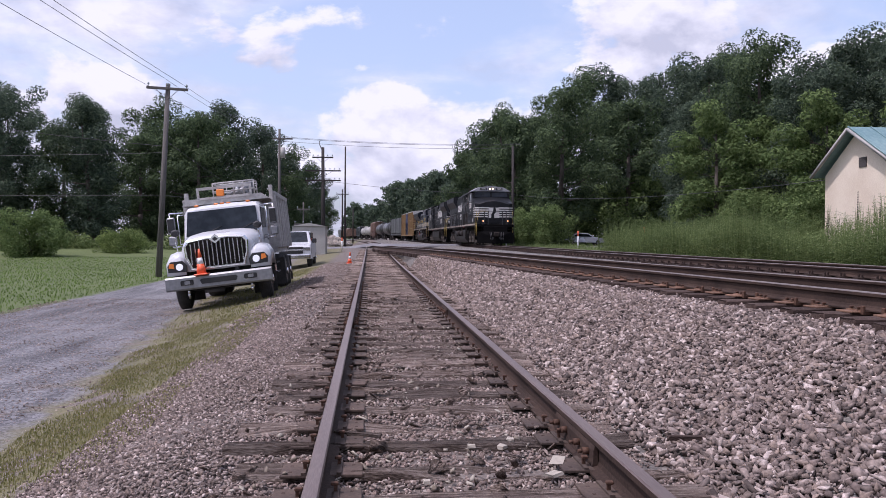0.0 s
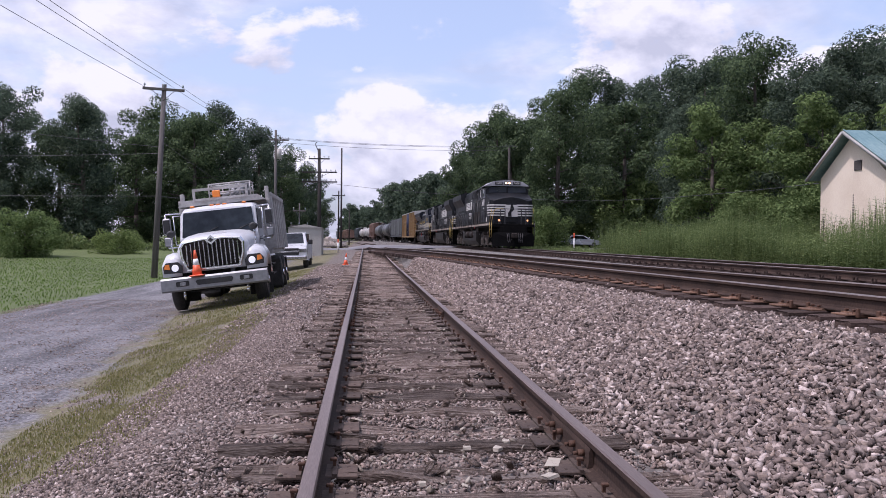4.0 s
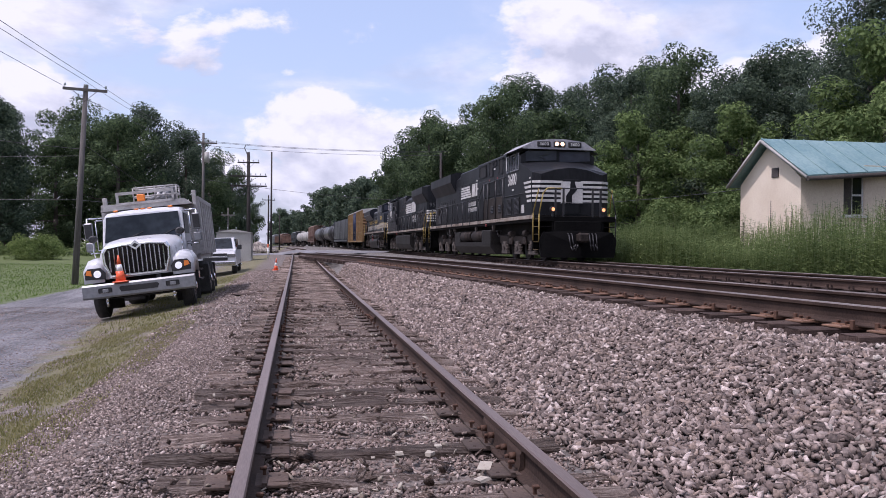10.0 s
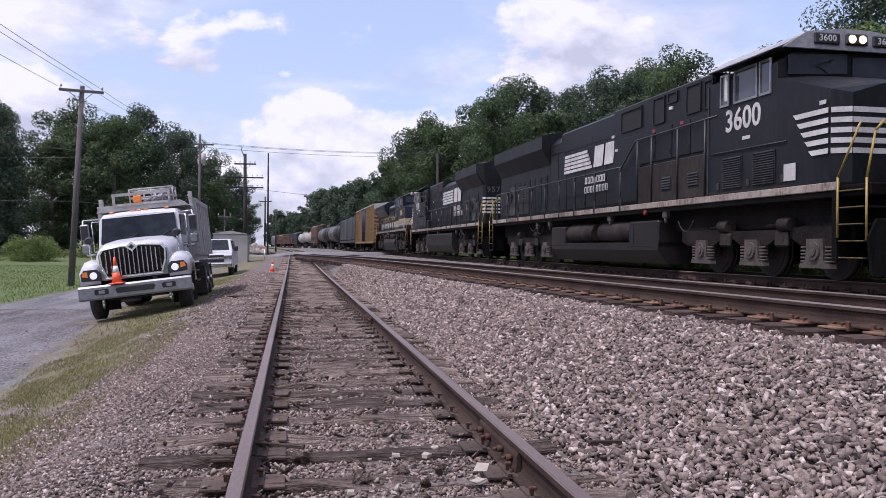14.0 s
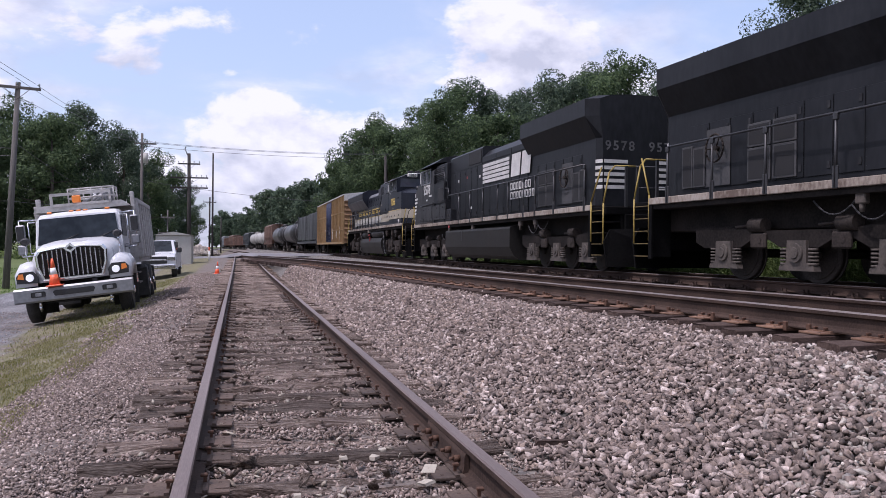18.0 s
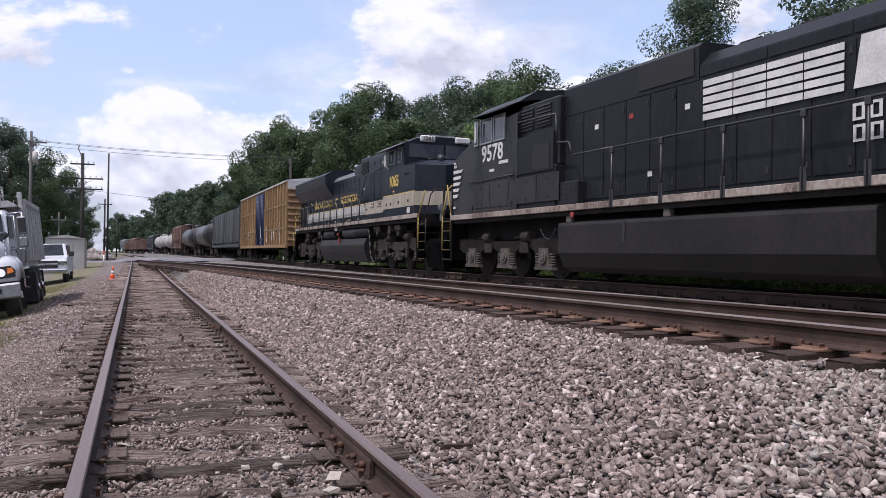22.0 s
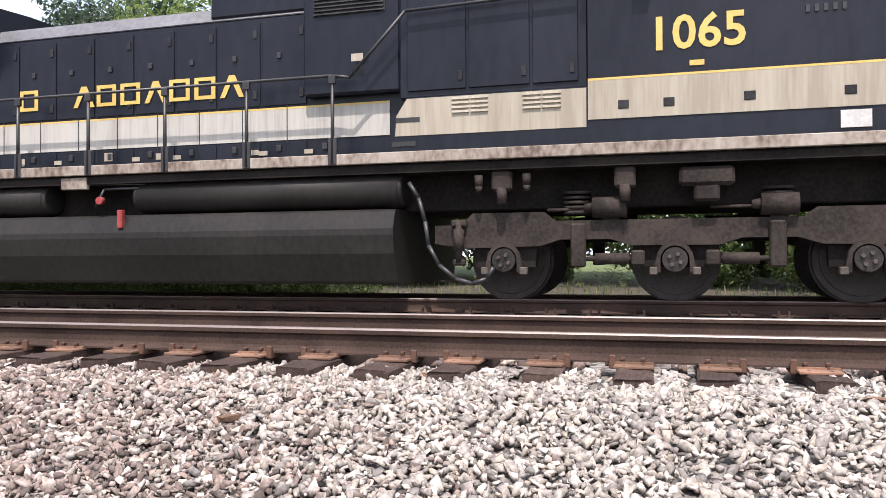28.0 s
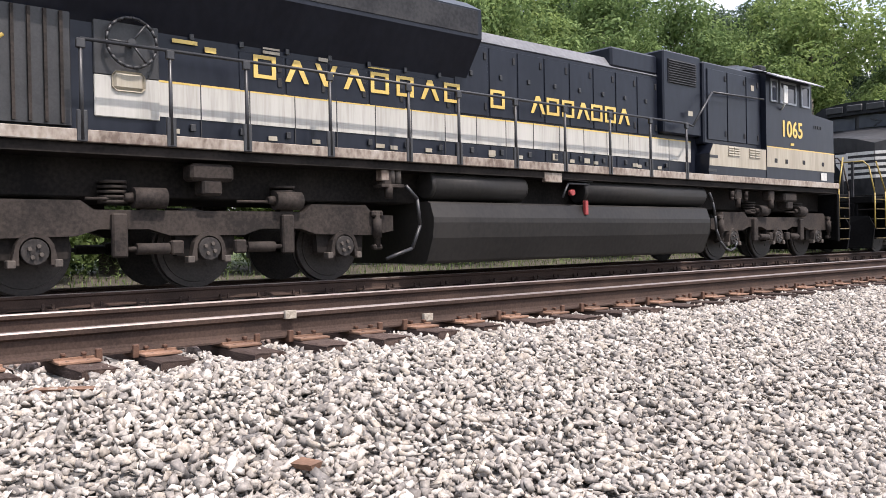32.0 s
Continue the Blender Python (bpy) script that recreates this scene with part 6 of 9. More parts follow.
    pipe(bm, [(-1.49, Y(129.2), 2.84), (-1.46, Y(129.9), 2.3), (-1.46, Y(130.5), 2.3)], 0.022)
    part("handrail", bm, M["yellow"], loco)
    end_steps(loco, Y(u0), -1, "truck_steel")
    end_steps(loco, Y(u1), 1)
    # tank and reservoirs
    bm = bmesh.new()
    prism(bm, [(-1.36, 1.17), (-1.42, 1.14), (-1.5, 0.92), (-1.505, 0.84), (-1.47, 0.6), (-1.32, 0.24), (-1.27, 0.2), (1.27, 0.2), (1.32, 0.24), (1.47, 0.6), (1.505, 0.84), (1.5, 0.92), (1.42, 1.14), (1.36, 1.17)], 1, 115.64 - c, 123.33 - c)
    ft = part("fuel_tank", bm, M["tank"], loco, "long dusty black fuel tank")
    for a, b in ((121.25, 123.05), (115.72, 119.72)):
        bm = bmesh.new()
        tube(bm, (-1.18, Y(a) + 0.06, 1.43), (-1.18, Y(b) - 0.06, 1.43), 0.235, 0.235, 20)
        tube(bm, (-1.18, Y(a), 1.43), (-1.18, Y(a) + 0.06, 1.43), 0.2, 0.235, 20)
        tube(bm, (-1.18, Y(b) - 0.06, 1.43), (-1.18, Y(b), 1.43), 0.235, 0.2, 20)
        part("air_reservoir", bm, M["tank"], loco, "black air reservoir cylinder")
    bm = bmesh.new()
    box(bm, -1.52, -1.44, Y(119.8), Y(119.88), 0.98, 1.24, 0.01)
    part("sight_gauge", bm, M["red"], ft, "red fuel sight gauge")
    bm = bmesh.new()
    tube(bm, (-1.42, Y(120.2), 1.38), (-1.5, Y(120.2), 1.38), 0.055, 0.055, 12)
    part("filler_cap", bm, M["red"], loco, "red fuel filler cap")
    bm = bmesh.new()
    box(bm, -1.46, -1.38, Y(120.45), Y(120.9), 1.55, 1.72, 0.01)
    part("cutoff_box", bm, M["sill"], loco, "pale emergency cutoff box")
    for r, pts in ((0.02, [(119.6, 1.55), (120.2, 1.55), (120.35, 1.3)]), (0.028, [(115.62, 1.5), (115.5, 1.3), (115.42, 1.0), (115.38, 0.7), (115.25, 0.45), (115.05, 0.28), (114.85, 0.22), (114.68, 0.28), (114.6, 0.42)]), (0.012, [(119.5, 1.6), (120.4, 1.62), (120.9, 1.58)])):
        bm = bmesh.new()
        pipe(bm, [(-1.38, Y(a), b) for a, b in pts], r, 8)
        part("air_pipe", bm, M["rail_black"], loco)
    bm = bmesh.new()
    box(bm, -1.42, -1.2, 123.78 - c, 124.28 - c, 1.68, 1.72, 0.008)
    box(bm, -1.42, -1.2, 123.82 - c, 124.24 - c, 1.36, 1.41, 0.008)
    fb = part("filter_bracket", bm, M["truck_steel"], loco, "bracket with two air filter bowls")
    for a in (123.9, 124.02):
        bm = bmesh.new()
        tube(bm, (-1.36, a - c, 1.42), (-1.36, a - c, 1.67), 0.052, 0.052, 14)
        part("filter_bowl", bm, M["pedestal"], fb)
    bm = bmesh.new()
    box(bm, -1.41, -1.25, 124.1 - c, 124.23 - c, 1.46, 1.62, 0.01)
    part("valve_block", bm, M["sill"], fb)
    bm = bmesh.new()
    pipe(bm, [(-1.36, 123.75 - c, 1.4), (-1.38, 123.55 - c, 1.2), (-1.38, 123.5 - c, 0.8), (-1.36, 123.65 - c, 0.45), (-1.3, 124.1 - c, 0.3)], 0.028, 8)
    part("air_hose", bm, M["rail_black"], loco, "drooping black air hose")
    for a in (114.55, 113.95):
        bm = bmesh.new()
        tube(bm, (-1.38, a - c, 1.42), (-1.38, a - c, 1.56), 0.05, 0.055, 10)
        tube(bm, (-1.38, a - c, 1.35), (-1.38, a - c, 1.42), 0.03, 0.05, 10)
        part("drain_bowl", bm, M["truck_steel"], loco)
    for a in (112.2, 126.75):
        bm = bmesh.new()
        box(bm, -1.4, -1.1, Y(a - 0.3), Y(a + 0.3), 1.36, 1.58, 0.04)
        box(bm, -1.38, -1.1, Y(a - 0.14), Y(a + 0.14), 1.18, 1.38, 0.03)
        part("sand_bracket", bm, M["truck_steel"], loco, "dust-brown sanding bracket")
    for a in (123.9, 114.5, 113.1):
        bm = bmesh.new()
        box(bm, -1.4, -1.2, Y(a - 0.12), Y(a + 0.12), 1.36, 1.62, 0.03)
        tube(bm, (-1.36, Y(a), 1.2), (-1.36, Y(a), 1.4), 0.06, 0.07, 10)
        part("drain_valve", bm, M["truck_steel"], loco)
    # nose details
    bm = bmesh.new()
    box(bm, 0.02, 0.56, Y(109.59), Y(109.62), 2.86, 3.18, 0.02)
    hb = part("herald", bm, M["red"], nose, "red railway herald plate")
    bm = bmesh.new()
    box(bm, 0.1, 0.14, Y(109.58), Y(109.59), 2.93, 3.1)
    box(bm, 0.27, 0.31, Y(109.58), Y(109.59), 2.93, 3.1)
    box(bm, 0.44, 0.48, Y(109.58), Y(109.59), 2.93, 3.1)
    part("herald_mark", bm, M["white_mark"], hb)
    bm = bmesh.new()
    tube(bm, (-0.55, Y(110.2), 3.62), (-0.55, Y(110.2), 3.86), 0.13, 0.11, 14)
    part("bell", bm, M["dark_plastic"], nose, "small dark bell on the nose")
    bm = bmesh.new()
    pipe(bm, [(-0.95, Y(110.35), 3.72), (-0.5, Y(110.5), 3.8), (-0.1, Y(110.35), 3.82)], 0.015)
    part("grab_rail", bm, M["dark_plastic"], nose)
    for x in (-0.9, 0.9):
        bm = bmesh.new()
        tube(bm, (x, Y(109.25), 2.05), (x, Y(109.12), 2.05), 0.12, 0.13, 16)
        box(bm, x - 0.04, x + 0.04, Y(109.15), Y(109.25), 1.62, 1.95)
        part("ditch_light", bm, M["bumper"], loco, "unlit ditch light in a bright housing")
    bm = bmesh.new()
    for i in range(4):
        box(bm, -0.7 + 0.4 * i, -0.45 + 0.4 * i, Y(112.0), Y(112.3), 4.7, 4.84, 0.03)
    for x in (-0.2, 0.0, 0.2):
        tube(bm, (x, Y(112.9), 4.8), (x, Y(112.5), 4.82), 0.03, 0.07, 10)
    part("horn", bm, M["louver"], cab)
    truck_emd(loco, 112.22 - c)
    truck_emd(loco, 126.85 - c)
    return loco


def bogie(car, y, keyed):
    for sx in (-1, 1):
        bm = bmesh.new()
        prism(bm, [(y - 1.15, 0.38), (y - 0.75, 0.36), (y - 0.4, 0.24), (y + 0.4, 0.24), (y + 0.75, 0.36), (y + 1.15, 0.38), (y + 1.1, 0.62), (y + 0.45, 0.78), (y - 0.45, 0.78), (y - 1.1, 0.62)], 0, sx * 0.98, sx * 1.1)
        part("bogie_frame", bm, M["truck_steel"], car)
    for k in (-0.9, 0.9):
        wheelset(car, y + k, 0.46, keyed)
    bm = bmesh.new()
    box(bm, -0.9, 0.9, y - 0.25, y + 0.25, 0.5, 0.95)
    part("bolster", bm, M["under"], car)


def car_base(name, label, cat, u0, length, keyed=False):
    c = u0 + length / 2
    car = empty(name, pose(0, 0, 0), label, cat, "freight cars")
    TRAIN.append((car, c, length * 0.36))
    h = length / 2
    bm = bmesh.new()
    box(bm, -0.35, 0.35, -h, h, 0.75, 1.1)
    for e in (-1, 1):
        box(bm, -0.12, 0.12, e * h, e * (h + 0.62), 0.72, 0.98, 0.03)
    part("centre_sill", bm, M["under"], car)
    bogie(car, -h + 2.3, keyed)
    bogie(car, h - 2.3, keyed)
    return car, h


def boxcar(u0, length, body, post, door, top, label):
    car, h = car_base("boxcar", label, "boxcar", u0, length, True)
    bm = bmesh.new()
    box(bm, -1.40, 1.40, -h, h, 0.95, top - 0.25, 0.02)
    shell = part("body", bm, body, car)
    bm = bmesh.new()
    prism(bm, [(-1.5, top - 0.28), (1.5, top - 0.28), (1.5, top - 0.2), (0, top), (-1.5, top - 0.2)], 1, -h - 0.05, h + 0.05)
    part("roof", bm, M["car_roof"], car, "pale galvanised roof")
    n = int(length / 0.95)
    for i in range(n + 1):
        y = -h + 0.05 + (length - 0.1) * i / n
        if abs(y) < 1.7:
            continue
        for sx in (-1, 1):
            bm = bmesh.new()
            box(bm, sx * 1.40, sx * 1.5, y - 0.05, y + 0.05, 1.0, top - 0.28, 0.01)
            part("side_post", bm, post, car)
    rng = random.Random(77)
    for e in (-1, 1):
        bm = bmesh.new()
        box(bm, -1.42, 1.42, e * h, e * (h + 0.04), top - 0.75, top - 0.27, 0.01)
        part("end_panel", bm, M["car_roof"], car, "pale panel above the ribbed end")
        for i in range(9):
            z = 1.2 + i * (top - 1.7) / 9
            bm = bmesh.new()
            prism(bm, [(e * h, z), (e * (h + 0.07), z + 0.1), (e * h, z + 0.26)], 0, -1.38, 1.38)
            part("end_rib", bm, body, car)
    for sx in (-1, 1):
        bm = bmesh.new()
        box(bm, sx * 1.41, sx * 1.47, -1.6, 1.6, 1.05, top - 0.4, 0.01)
        dr = part("sliding_door", bm, door, car, "blue sliding door")
        for y in (-1.5, -0.9, -0.3, 0.3, 0.9, 1.5):
            bm = bmesh.new()
            tube(bm, (sx * 1.5, y, 1.1), (sx * 1.5, y, top - 0.45), 0.03, 0.03, 6)
            part("lock_rod", bm, door, dr)
        bm = bmesh.new()
        for y in (-1.2, -0.6, 0.6, 1.2):
            for z in (3.3, 3.75, 4.1):
                w = rng.uniform(0.08, 0.2)
                box(bm, sx * 1.47, sx * 1.474, y - w, y + w, z, z + rng.uniform(0.06, 0.16))
        part("door_marking", bm, M["car_roof"], dr, "worn white stencil marks")
        # looping strokes sprayed along the lower panels
        for bay in [-7.6, -6.3, -5.0, -3.7, -2.6, -0.7, 0.6, 2.6, 3.7, 5.0, 6.3, 7.6]:
            bm = bmesh.new()
            x = sx * (1.475 if abs(bay) < 1.6 else 1.402)
            for k in range(3):
                cy, cz = bay + rng.uniform(-0.3, 0.3), rng.uniform(1.35, 2.15)
                ry, rz, a0 = rng.uniform(0.12, 0.4), rng.uniform(0.18, 0.5), rng.uniform(0, 6.28)
                pts = [(x, cy + ry * math.cos(a0 + 0.55 * j), max(1.1, cz + rz * math.sin(a0 + 0.55 * j))) for j in range(rng.randint(6, 10))]
                for p, q in zip(pts, pts[1:]):
                    tube(bm, p, q, 0.028, 0.028, 4)
            part("graffiti", bm, M["car_roof"] if rng.random() < 0.65 else M["under"], shell, "faded sprayed scrawl")
        bm = bmesh.new()
        box(bm, sx * 1.38, sx * 1.52, -h, h, 0.85, 1.03, 0.01)
        for z in (2.0, 3.4):
            box(bm, sx * 1.4, sx * 1.46, -h, -1.7, z, z + 0.08)
            box(bm, sx * 1.4, sx * 1.46, 1.7, h, z, z + 0.08)
        part("side_sill", bm, post, car)
        bm = bmesh.new()
        for e in (-1, 1):
            for z in np.arange(0.6, 2.6, 0.4):
                tube(bm, (sx * 1.53, e * (h - 0.1), z), (sx * 1.53, e * (h - 0.55), z), 0.015, 0.015, 6)
        part("ladder", bm, post, car)
    return car


def hopper(u0, length, mat, top, label, name="covered_hopper"):
    car, h = car_base(name, label, "hopper car", u0, length)
    bm = bmesh.new()
    body_of_sections(bm, [[(x, y, z) for x, z in prof] for y, prof in ((-h + 1.3, [(-1.2, 1.9), (-1.48, 2.4), (-1.48, top - 0.35), (-0.9, top), (0.9, top), (1.48, top - 0.35), (1.48, 2.4), (1.2, 1.9)]), (h - 1.3, [(-1.2, 1.9), (-1.48, 2.4), (-1.48, top - 0.35), (-0.9, top), (0.9, top), (1.48, top - 0.35), (1.48, 2.4), (1.2, 1.9)]))])
    part("body", bm, mat, car)
    for k in range(3):
        y = (k - 1) * (length - 3.6) / 3
        bm = bmesh.new()
        w = (length - 3.6) / 6
        prism(bm, [(y - w, 1.95), (y + w, 1.95), (y + 0.35, 0.5), (y - 0.35, 0.5)], 0, -1.2, 1.2)
        part("hopper_bay", bm, mat, car)
    for i in range(8):
        y = -h + 1.4 + (length - 2.8) * i / 7
        for sx in (-1, 1):
            bm = bmesh.new()
            box(bm, sx * 1.48, sx * 1.56, y - 0.05, y + 0.05, 1.2, top - 0.35)
            part("side_post", bm, mat, car)
    bm = bmesh.new()
    for sx in (-1, 1):
        box(bm, sx * 1.3, sx * 1.5, -h, h, 1.1, 1.3)
        for e in (-1, 1):
            tube(bm, (sx * 1.4, e * (h - 0.1), 1.2), (sx * 1.4, e * (h - 1.2), top - 0.5), 0.05, 0.05, 6)
    part("side_sill", bm, mat, car)
    bm = bmesh.new()
    box(bm, -0.5, 0.5, -h + 0.6, h - 0.6, top + 0.02, top + 0.1)
    part("running_board", bm, M["car_roof"], car)
    return car


def tank_car(u0, length, mat, r, label):
    car, h = car_base("tank_car", label, "tank car", u0, length)
    zc = 1.15 + r
    bm = bmesh.new()
    prof = [(-h + 0.35, 0.25), (-h + 0.5, 0.62), (-h + 0.85, 0.9), (-h + 1.2, 1.0), (h - 1.2, 1.0), (h - 0.85, 0.9), (h - 0.5, 0.62), (h - 0.35, 0.25)]
    for (a, k0), (b, k1) in zip(prof, prof[1:]):
        tube(bm, (0, a, zc), (0, b, zc), r * k0, r * k1, 28, 0, True)
    part("tank", bm, mat, car)
    bm = bmesh.new()
    tube(bm, (0, 0, zc + r - 0.05), (0, 0, zc + r + 0.35), 0.5, 0.45, 16)
    box(bm, -0.7, 0.7, -1.4, 1.4, zc + r - 0.02, zc + r + 0.05)
    part("dome", bm, mat, car)
    for e in (-1, 1):
        bm = bmesh.new()
        box(bm, -1.2, 1.2, e * (h - 3.0), e * (h - 1.6), 0.9, 1.4)
        box(bm, -1.45, 1.45, e * h, e * (h - 0.5), 0.95, 1.15)
        part("saddle", bm, M["under"], car)
        bm = bmesh.new()
        for y in (-0.9, 0.9):
            tube(bm, (e * 1.0, y, zc + r - 0.5), (e * 1.0, y, zc + r + 0.9), 0.03, 0.03, 6)
        pipe(bm, [(e * 1.0, -1.4, zc + r + 0.9), (e * 1.0, 1.4, zc + r + 0.9)], 0.025)
        part("platform_rail", bm, M["under"], car)
    for y in (-h * 0.45, h * 0.45):
        bm = bmesh.new()
        tube(bm, (0, y - 0.06, zc), (0, y + 0.06, zc), r + 0.012, r + 0.012, 28)
        part("tank_band", bm, M["hopper_grey"], car)
    return car


def wrapped_car(u0, length, label):
    """Bulkhead flat car whose load hangs in dark creased sheeting."""
    car, h = car_base("wrapped_flat_car", label, "flat car", u0, length)
    bm = bmesh.new()
    box(bm, -1.45, 1.45, -h, h, 1.0, 1.28, 0.02)
    part("deck", bm, M["hopper_dark"], car)
    for e in (-1, 1):
        bm = bmesh.new()
        box(bm, -1.4, 1.4, e * h, e * (h - 0.25), 1.28, 4.6, 0.02)
        part("bulkhead", bm, M["hopper_dark"], car)
    for k in range(2):
        rng = np.random.default_rng(300 + k)
        y0, y1 = (-h + 0.4, -0.1) if k == 0 else (0.1, h - 0.4)
        bm = bmesh.new()
        secs = []
        for i in range(27):
            y = y0 + (y1 - y0) * i / 26
            a, t = 1.36 + 0.07 * rng.random() * (i % 2), 4.55 - 0.1 * rng.random()
            secs.append([(-a - 0.05, y, 1.3 + 0.25 * rng.random()), (-a, y, 2.8), (-a + 0.04, y, t - 0.12), (-0.6, y, t), (0.6, y, t), (a - 0.04, y, t - 0.12), (a, y, 2.8), (a + 0.05, y, 1.3)])
        body_of_sections(bm, secs)
        part("wrapped_load", bm, M["sheeting"], car, "load under torn black plastic sheeting")
    return car


def gondola(u0, length, mat, top, label):
    car, h = car_base("gondola", label, "gondola car", u0, length)
    bm = bmesh.new()
    for sx in (-1, 1):
        box(bm, sx * 1.38, sx * 1.45, -h, h, 1.0, top)
    for e in (-1, 1):
        box(bm, -1.4, 1.4, e * h, e * (h - 0.08), 1.0, top)
    box(bm, -1.4, 1.4, -h, h, 0.98, 1.1)
    part("body", bm, mat, car)
    for i in range(12):
        y = -h + 0.3 + (length - 0.6) * i / 11
        for sx in (-1, 1):
            bm = bmesh.new()
            box(bm, sx * 1.45, sx * 1.54, y - 0.06, y + 0.06, 1.0, top)
            part("side_post", bm, mat, car)
    bm = bmesh.new()
    for sx in (-1, 1):
        box(bm, sx * 1.36, sx * 1.56, -h, h, top - 0.05, top + 0.06, 0.01)
    part("top_rail", bm, mat, car)
    return car


lead = loco_ge("lead_locomotive", "black diesel locomotive with white stripes and lit headlights", 62.2, 21.6, 1, "3600", 15.05, (6.49, 14.25), True)
second = loco_ge("second_locomotive", "black diesel locomotive coupled backwards behind the first", 106.57, 19.95, -1, "9578", 14.85, (5.85, 13.85), False)
heritage = loco_heritage()
boxcar(132.6, 20.6, M["box_orange"], M["box_yellow"], M["box_blue"], 5.05, "faded orange ribbed boxcar with a blue sliding door")
wrapped_car(155.0, 23.4, "flat car with a load wrapped in torn black sheeting")
tank_car(180.2, 19.8, M["tank_black"], 1.5, "long black tank car")
tank_car(201.2, 19.8, M["tank_black"], 1.5, "black tank car with a pale band")
hopper(222.2, 15.4, M["hopper_brown"], 4.9, "tall brown weathered covered hopper car")
tank_car(239.0, 18.0, M["tank_white"], 1.35, "soiled white tank car")
tank_car(258.4, 18.0, M["tank_white"], 1.35, "soiled white tank car")
for k in range(5):
    if k in (1, 2, 4):
        gondola(278.0 + 16.9 * k, 15.6, M["hopper_brown"], 3.4, "brown ribbed gondola car")
    else:
        hopper(278.0 + 16.9 * k, 15.6, M["hopper_brown"] if k else M["hopper_dark"], 4.2, "weathered covered hopper car")
hopper(363.0, 15.0, M["hopper_grey"], 4.2, "grey covered hopper car")


# ---- trees
def leaf_cloud(centers, radii, count, size, rng, squash=0.85):
    """Leaf quads scattered in the shells of many clumps; returns vertices and faces."""
    k = len(centers)
    wts = radii ** 2
    pick = rng.choice(k, count, p=wts / wts.sum())
    d = rng.normal(size=(count, 3))
    d /= np.linalg.norm(d, axis=1)[:, None]
    rad = radii[pick] * (0.62 + 0.46 * rng.random(count) ** 0.6)
    p = centers[pick] + d * rad[:, None] * np.array([1, 1, squash])
    nrm = d + 0.5 * rng.normal(size=(count, 3)) + np.array([0, 0, 0.35])
    nrm /= np.linalg.norm(nrm, axis=1)[:, None]
    a = np.cross(nrm, rng.normal(size=(count, 3)))
    a /= np.linalg.norm(a, axis=1)[:, None]
    b = np.cross(nrm, a)
    s = size * (0.6 + 0.8 * rng.random(count))[:, None]
    v = np.stack([p - a * s * 0.9, p - b * s * 0.42 + nrm * s * 0.12, p + a * s, p + b * s * 0.42 + nrm * s * 0.12], 1).reshape(-1, 3)
    f = np.arange(count * 4).reshape(-1, 4)
    return v, f


def quad_mesh(name, v, f, mat):
    me = bpy.data.meshes.new(name)
    me.vertices.add(len(v))
    me.vertices.foreach_set("co", np.asarray(v, np.float32).ravel())
    me.loops.add(f.size)
    me.loops.foreach_set("vertex_index", f.ravel().astype(np.int32))
    me.polygons.add(len(f))
    me.polygons.foreach_set("loop_start", np.arange(0, f.size, f.shape[1], dtype=np.int32))
    me.update(calc_edges=True)
    me.materials.append(mat)
    return me


def make_tree(seed, height, spread, mat, leaves, size, low=0.12, label="tall leafy deciduous tree", conical=False):
    rng = np.random.default_rng(seed)
    tree = empty("tree", pose(0, 0, 0), label, "tree", "trees")
    bm = bmesh.new()
    r0 = 0.016 * height + 0.06
    lean = rng.normal(0, 0.02, 2) * height
    top = Vector((lean[0], lean[1], height * 0.9))
    pts = [Vector((0, 0, -0.3)), Vector((lean[0] * 0.2, lean[1] * 0.2, height * 0.3)), Vector((lean[0] * 0.5, lean[1] * 0.5, height * 0.6)), top]
    rad = [r0 * 1.25, r0 * 0.85, r0 * 0.5, r0 * 0.12]
    for i in range(3):
        tube(bm, pts[i], pts[i + 1], rad[i], rad[i + 1], 9)
    cs, rs = [], []
    limbs = 22
    for i in range(limbs):
        h = low + (0.97 - low) * (i + rng.random() * 0.6) / limbs
        ang = i * 2.4 + rng.random()
        prof = (1.05 - h) ** 0.75 * 1.25 if conical else math.sin(math.pi * min(1, (h - low * 0.6) / (1.08 - low * 0.6))) ** 0.55
        ln = spread * prof * (0.65 + 0.5 * rng.random())
        z = height * h
        base = Vector((lean[0] * h, lean[1] * h, z * 0.86))
        tip = Vector((lean[0] * h + ln * math.cos(ang), lean[1] * h + ln * math.sin(ang), z + 0.05 * height * (rng.random() - 0.3)))
        midp = (base + tip) / 2 + Vector((0, 0, -0.02 * height))
        rr = r0 * 0.42 * (1.1 - h)
        tube(bm, base, midp, rr, rr * 0.6, 6, 0, False)
        tube(bm, midp, tip, rr * 0.6, rr * 0.15, 6, 0, False)
        for k in range(4):
            t = 0.35 + 0.65 * (k + rng.random()) / 4
            q = base.lerp(tip, t)
            cs.append(np.array(q) + rng.normal(0, 0.1 * spread, 3) * np.array([1, 1, 0.7]))
            rs.append(spread * (0.15 + 0.17 * rng.random()))
    for k in range(6):
        cs.append(np.array(top) + rng.normal(0, 0.12 * spread, 3))
        rs.append(spread * (0.14 + 0.12 * rng.random()))
    part("trunk", bm, M["bark"], tree)
    v, f = leaf_cloud(np.array(cs), np.array(rs), leaves, size, rng)
    crown = new("crown", quad_mesh("crown", v, f, mat))
    crown.parent = tree
    return tree


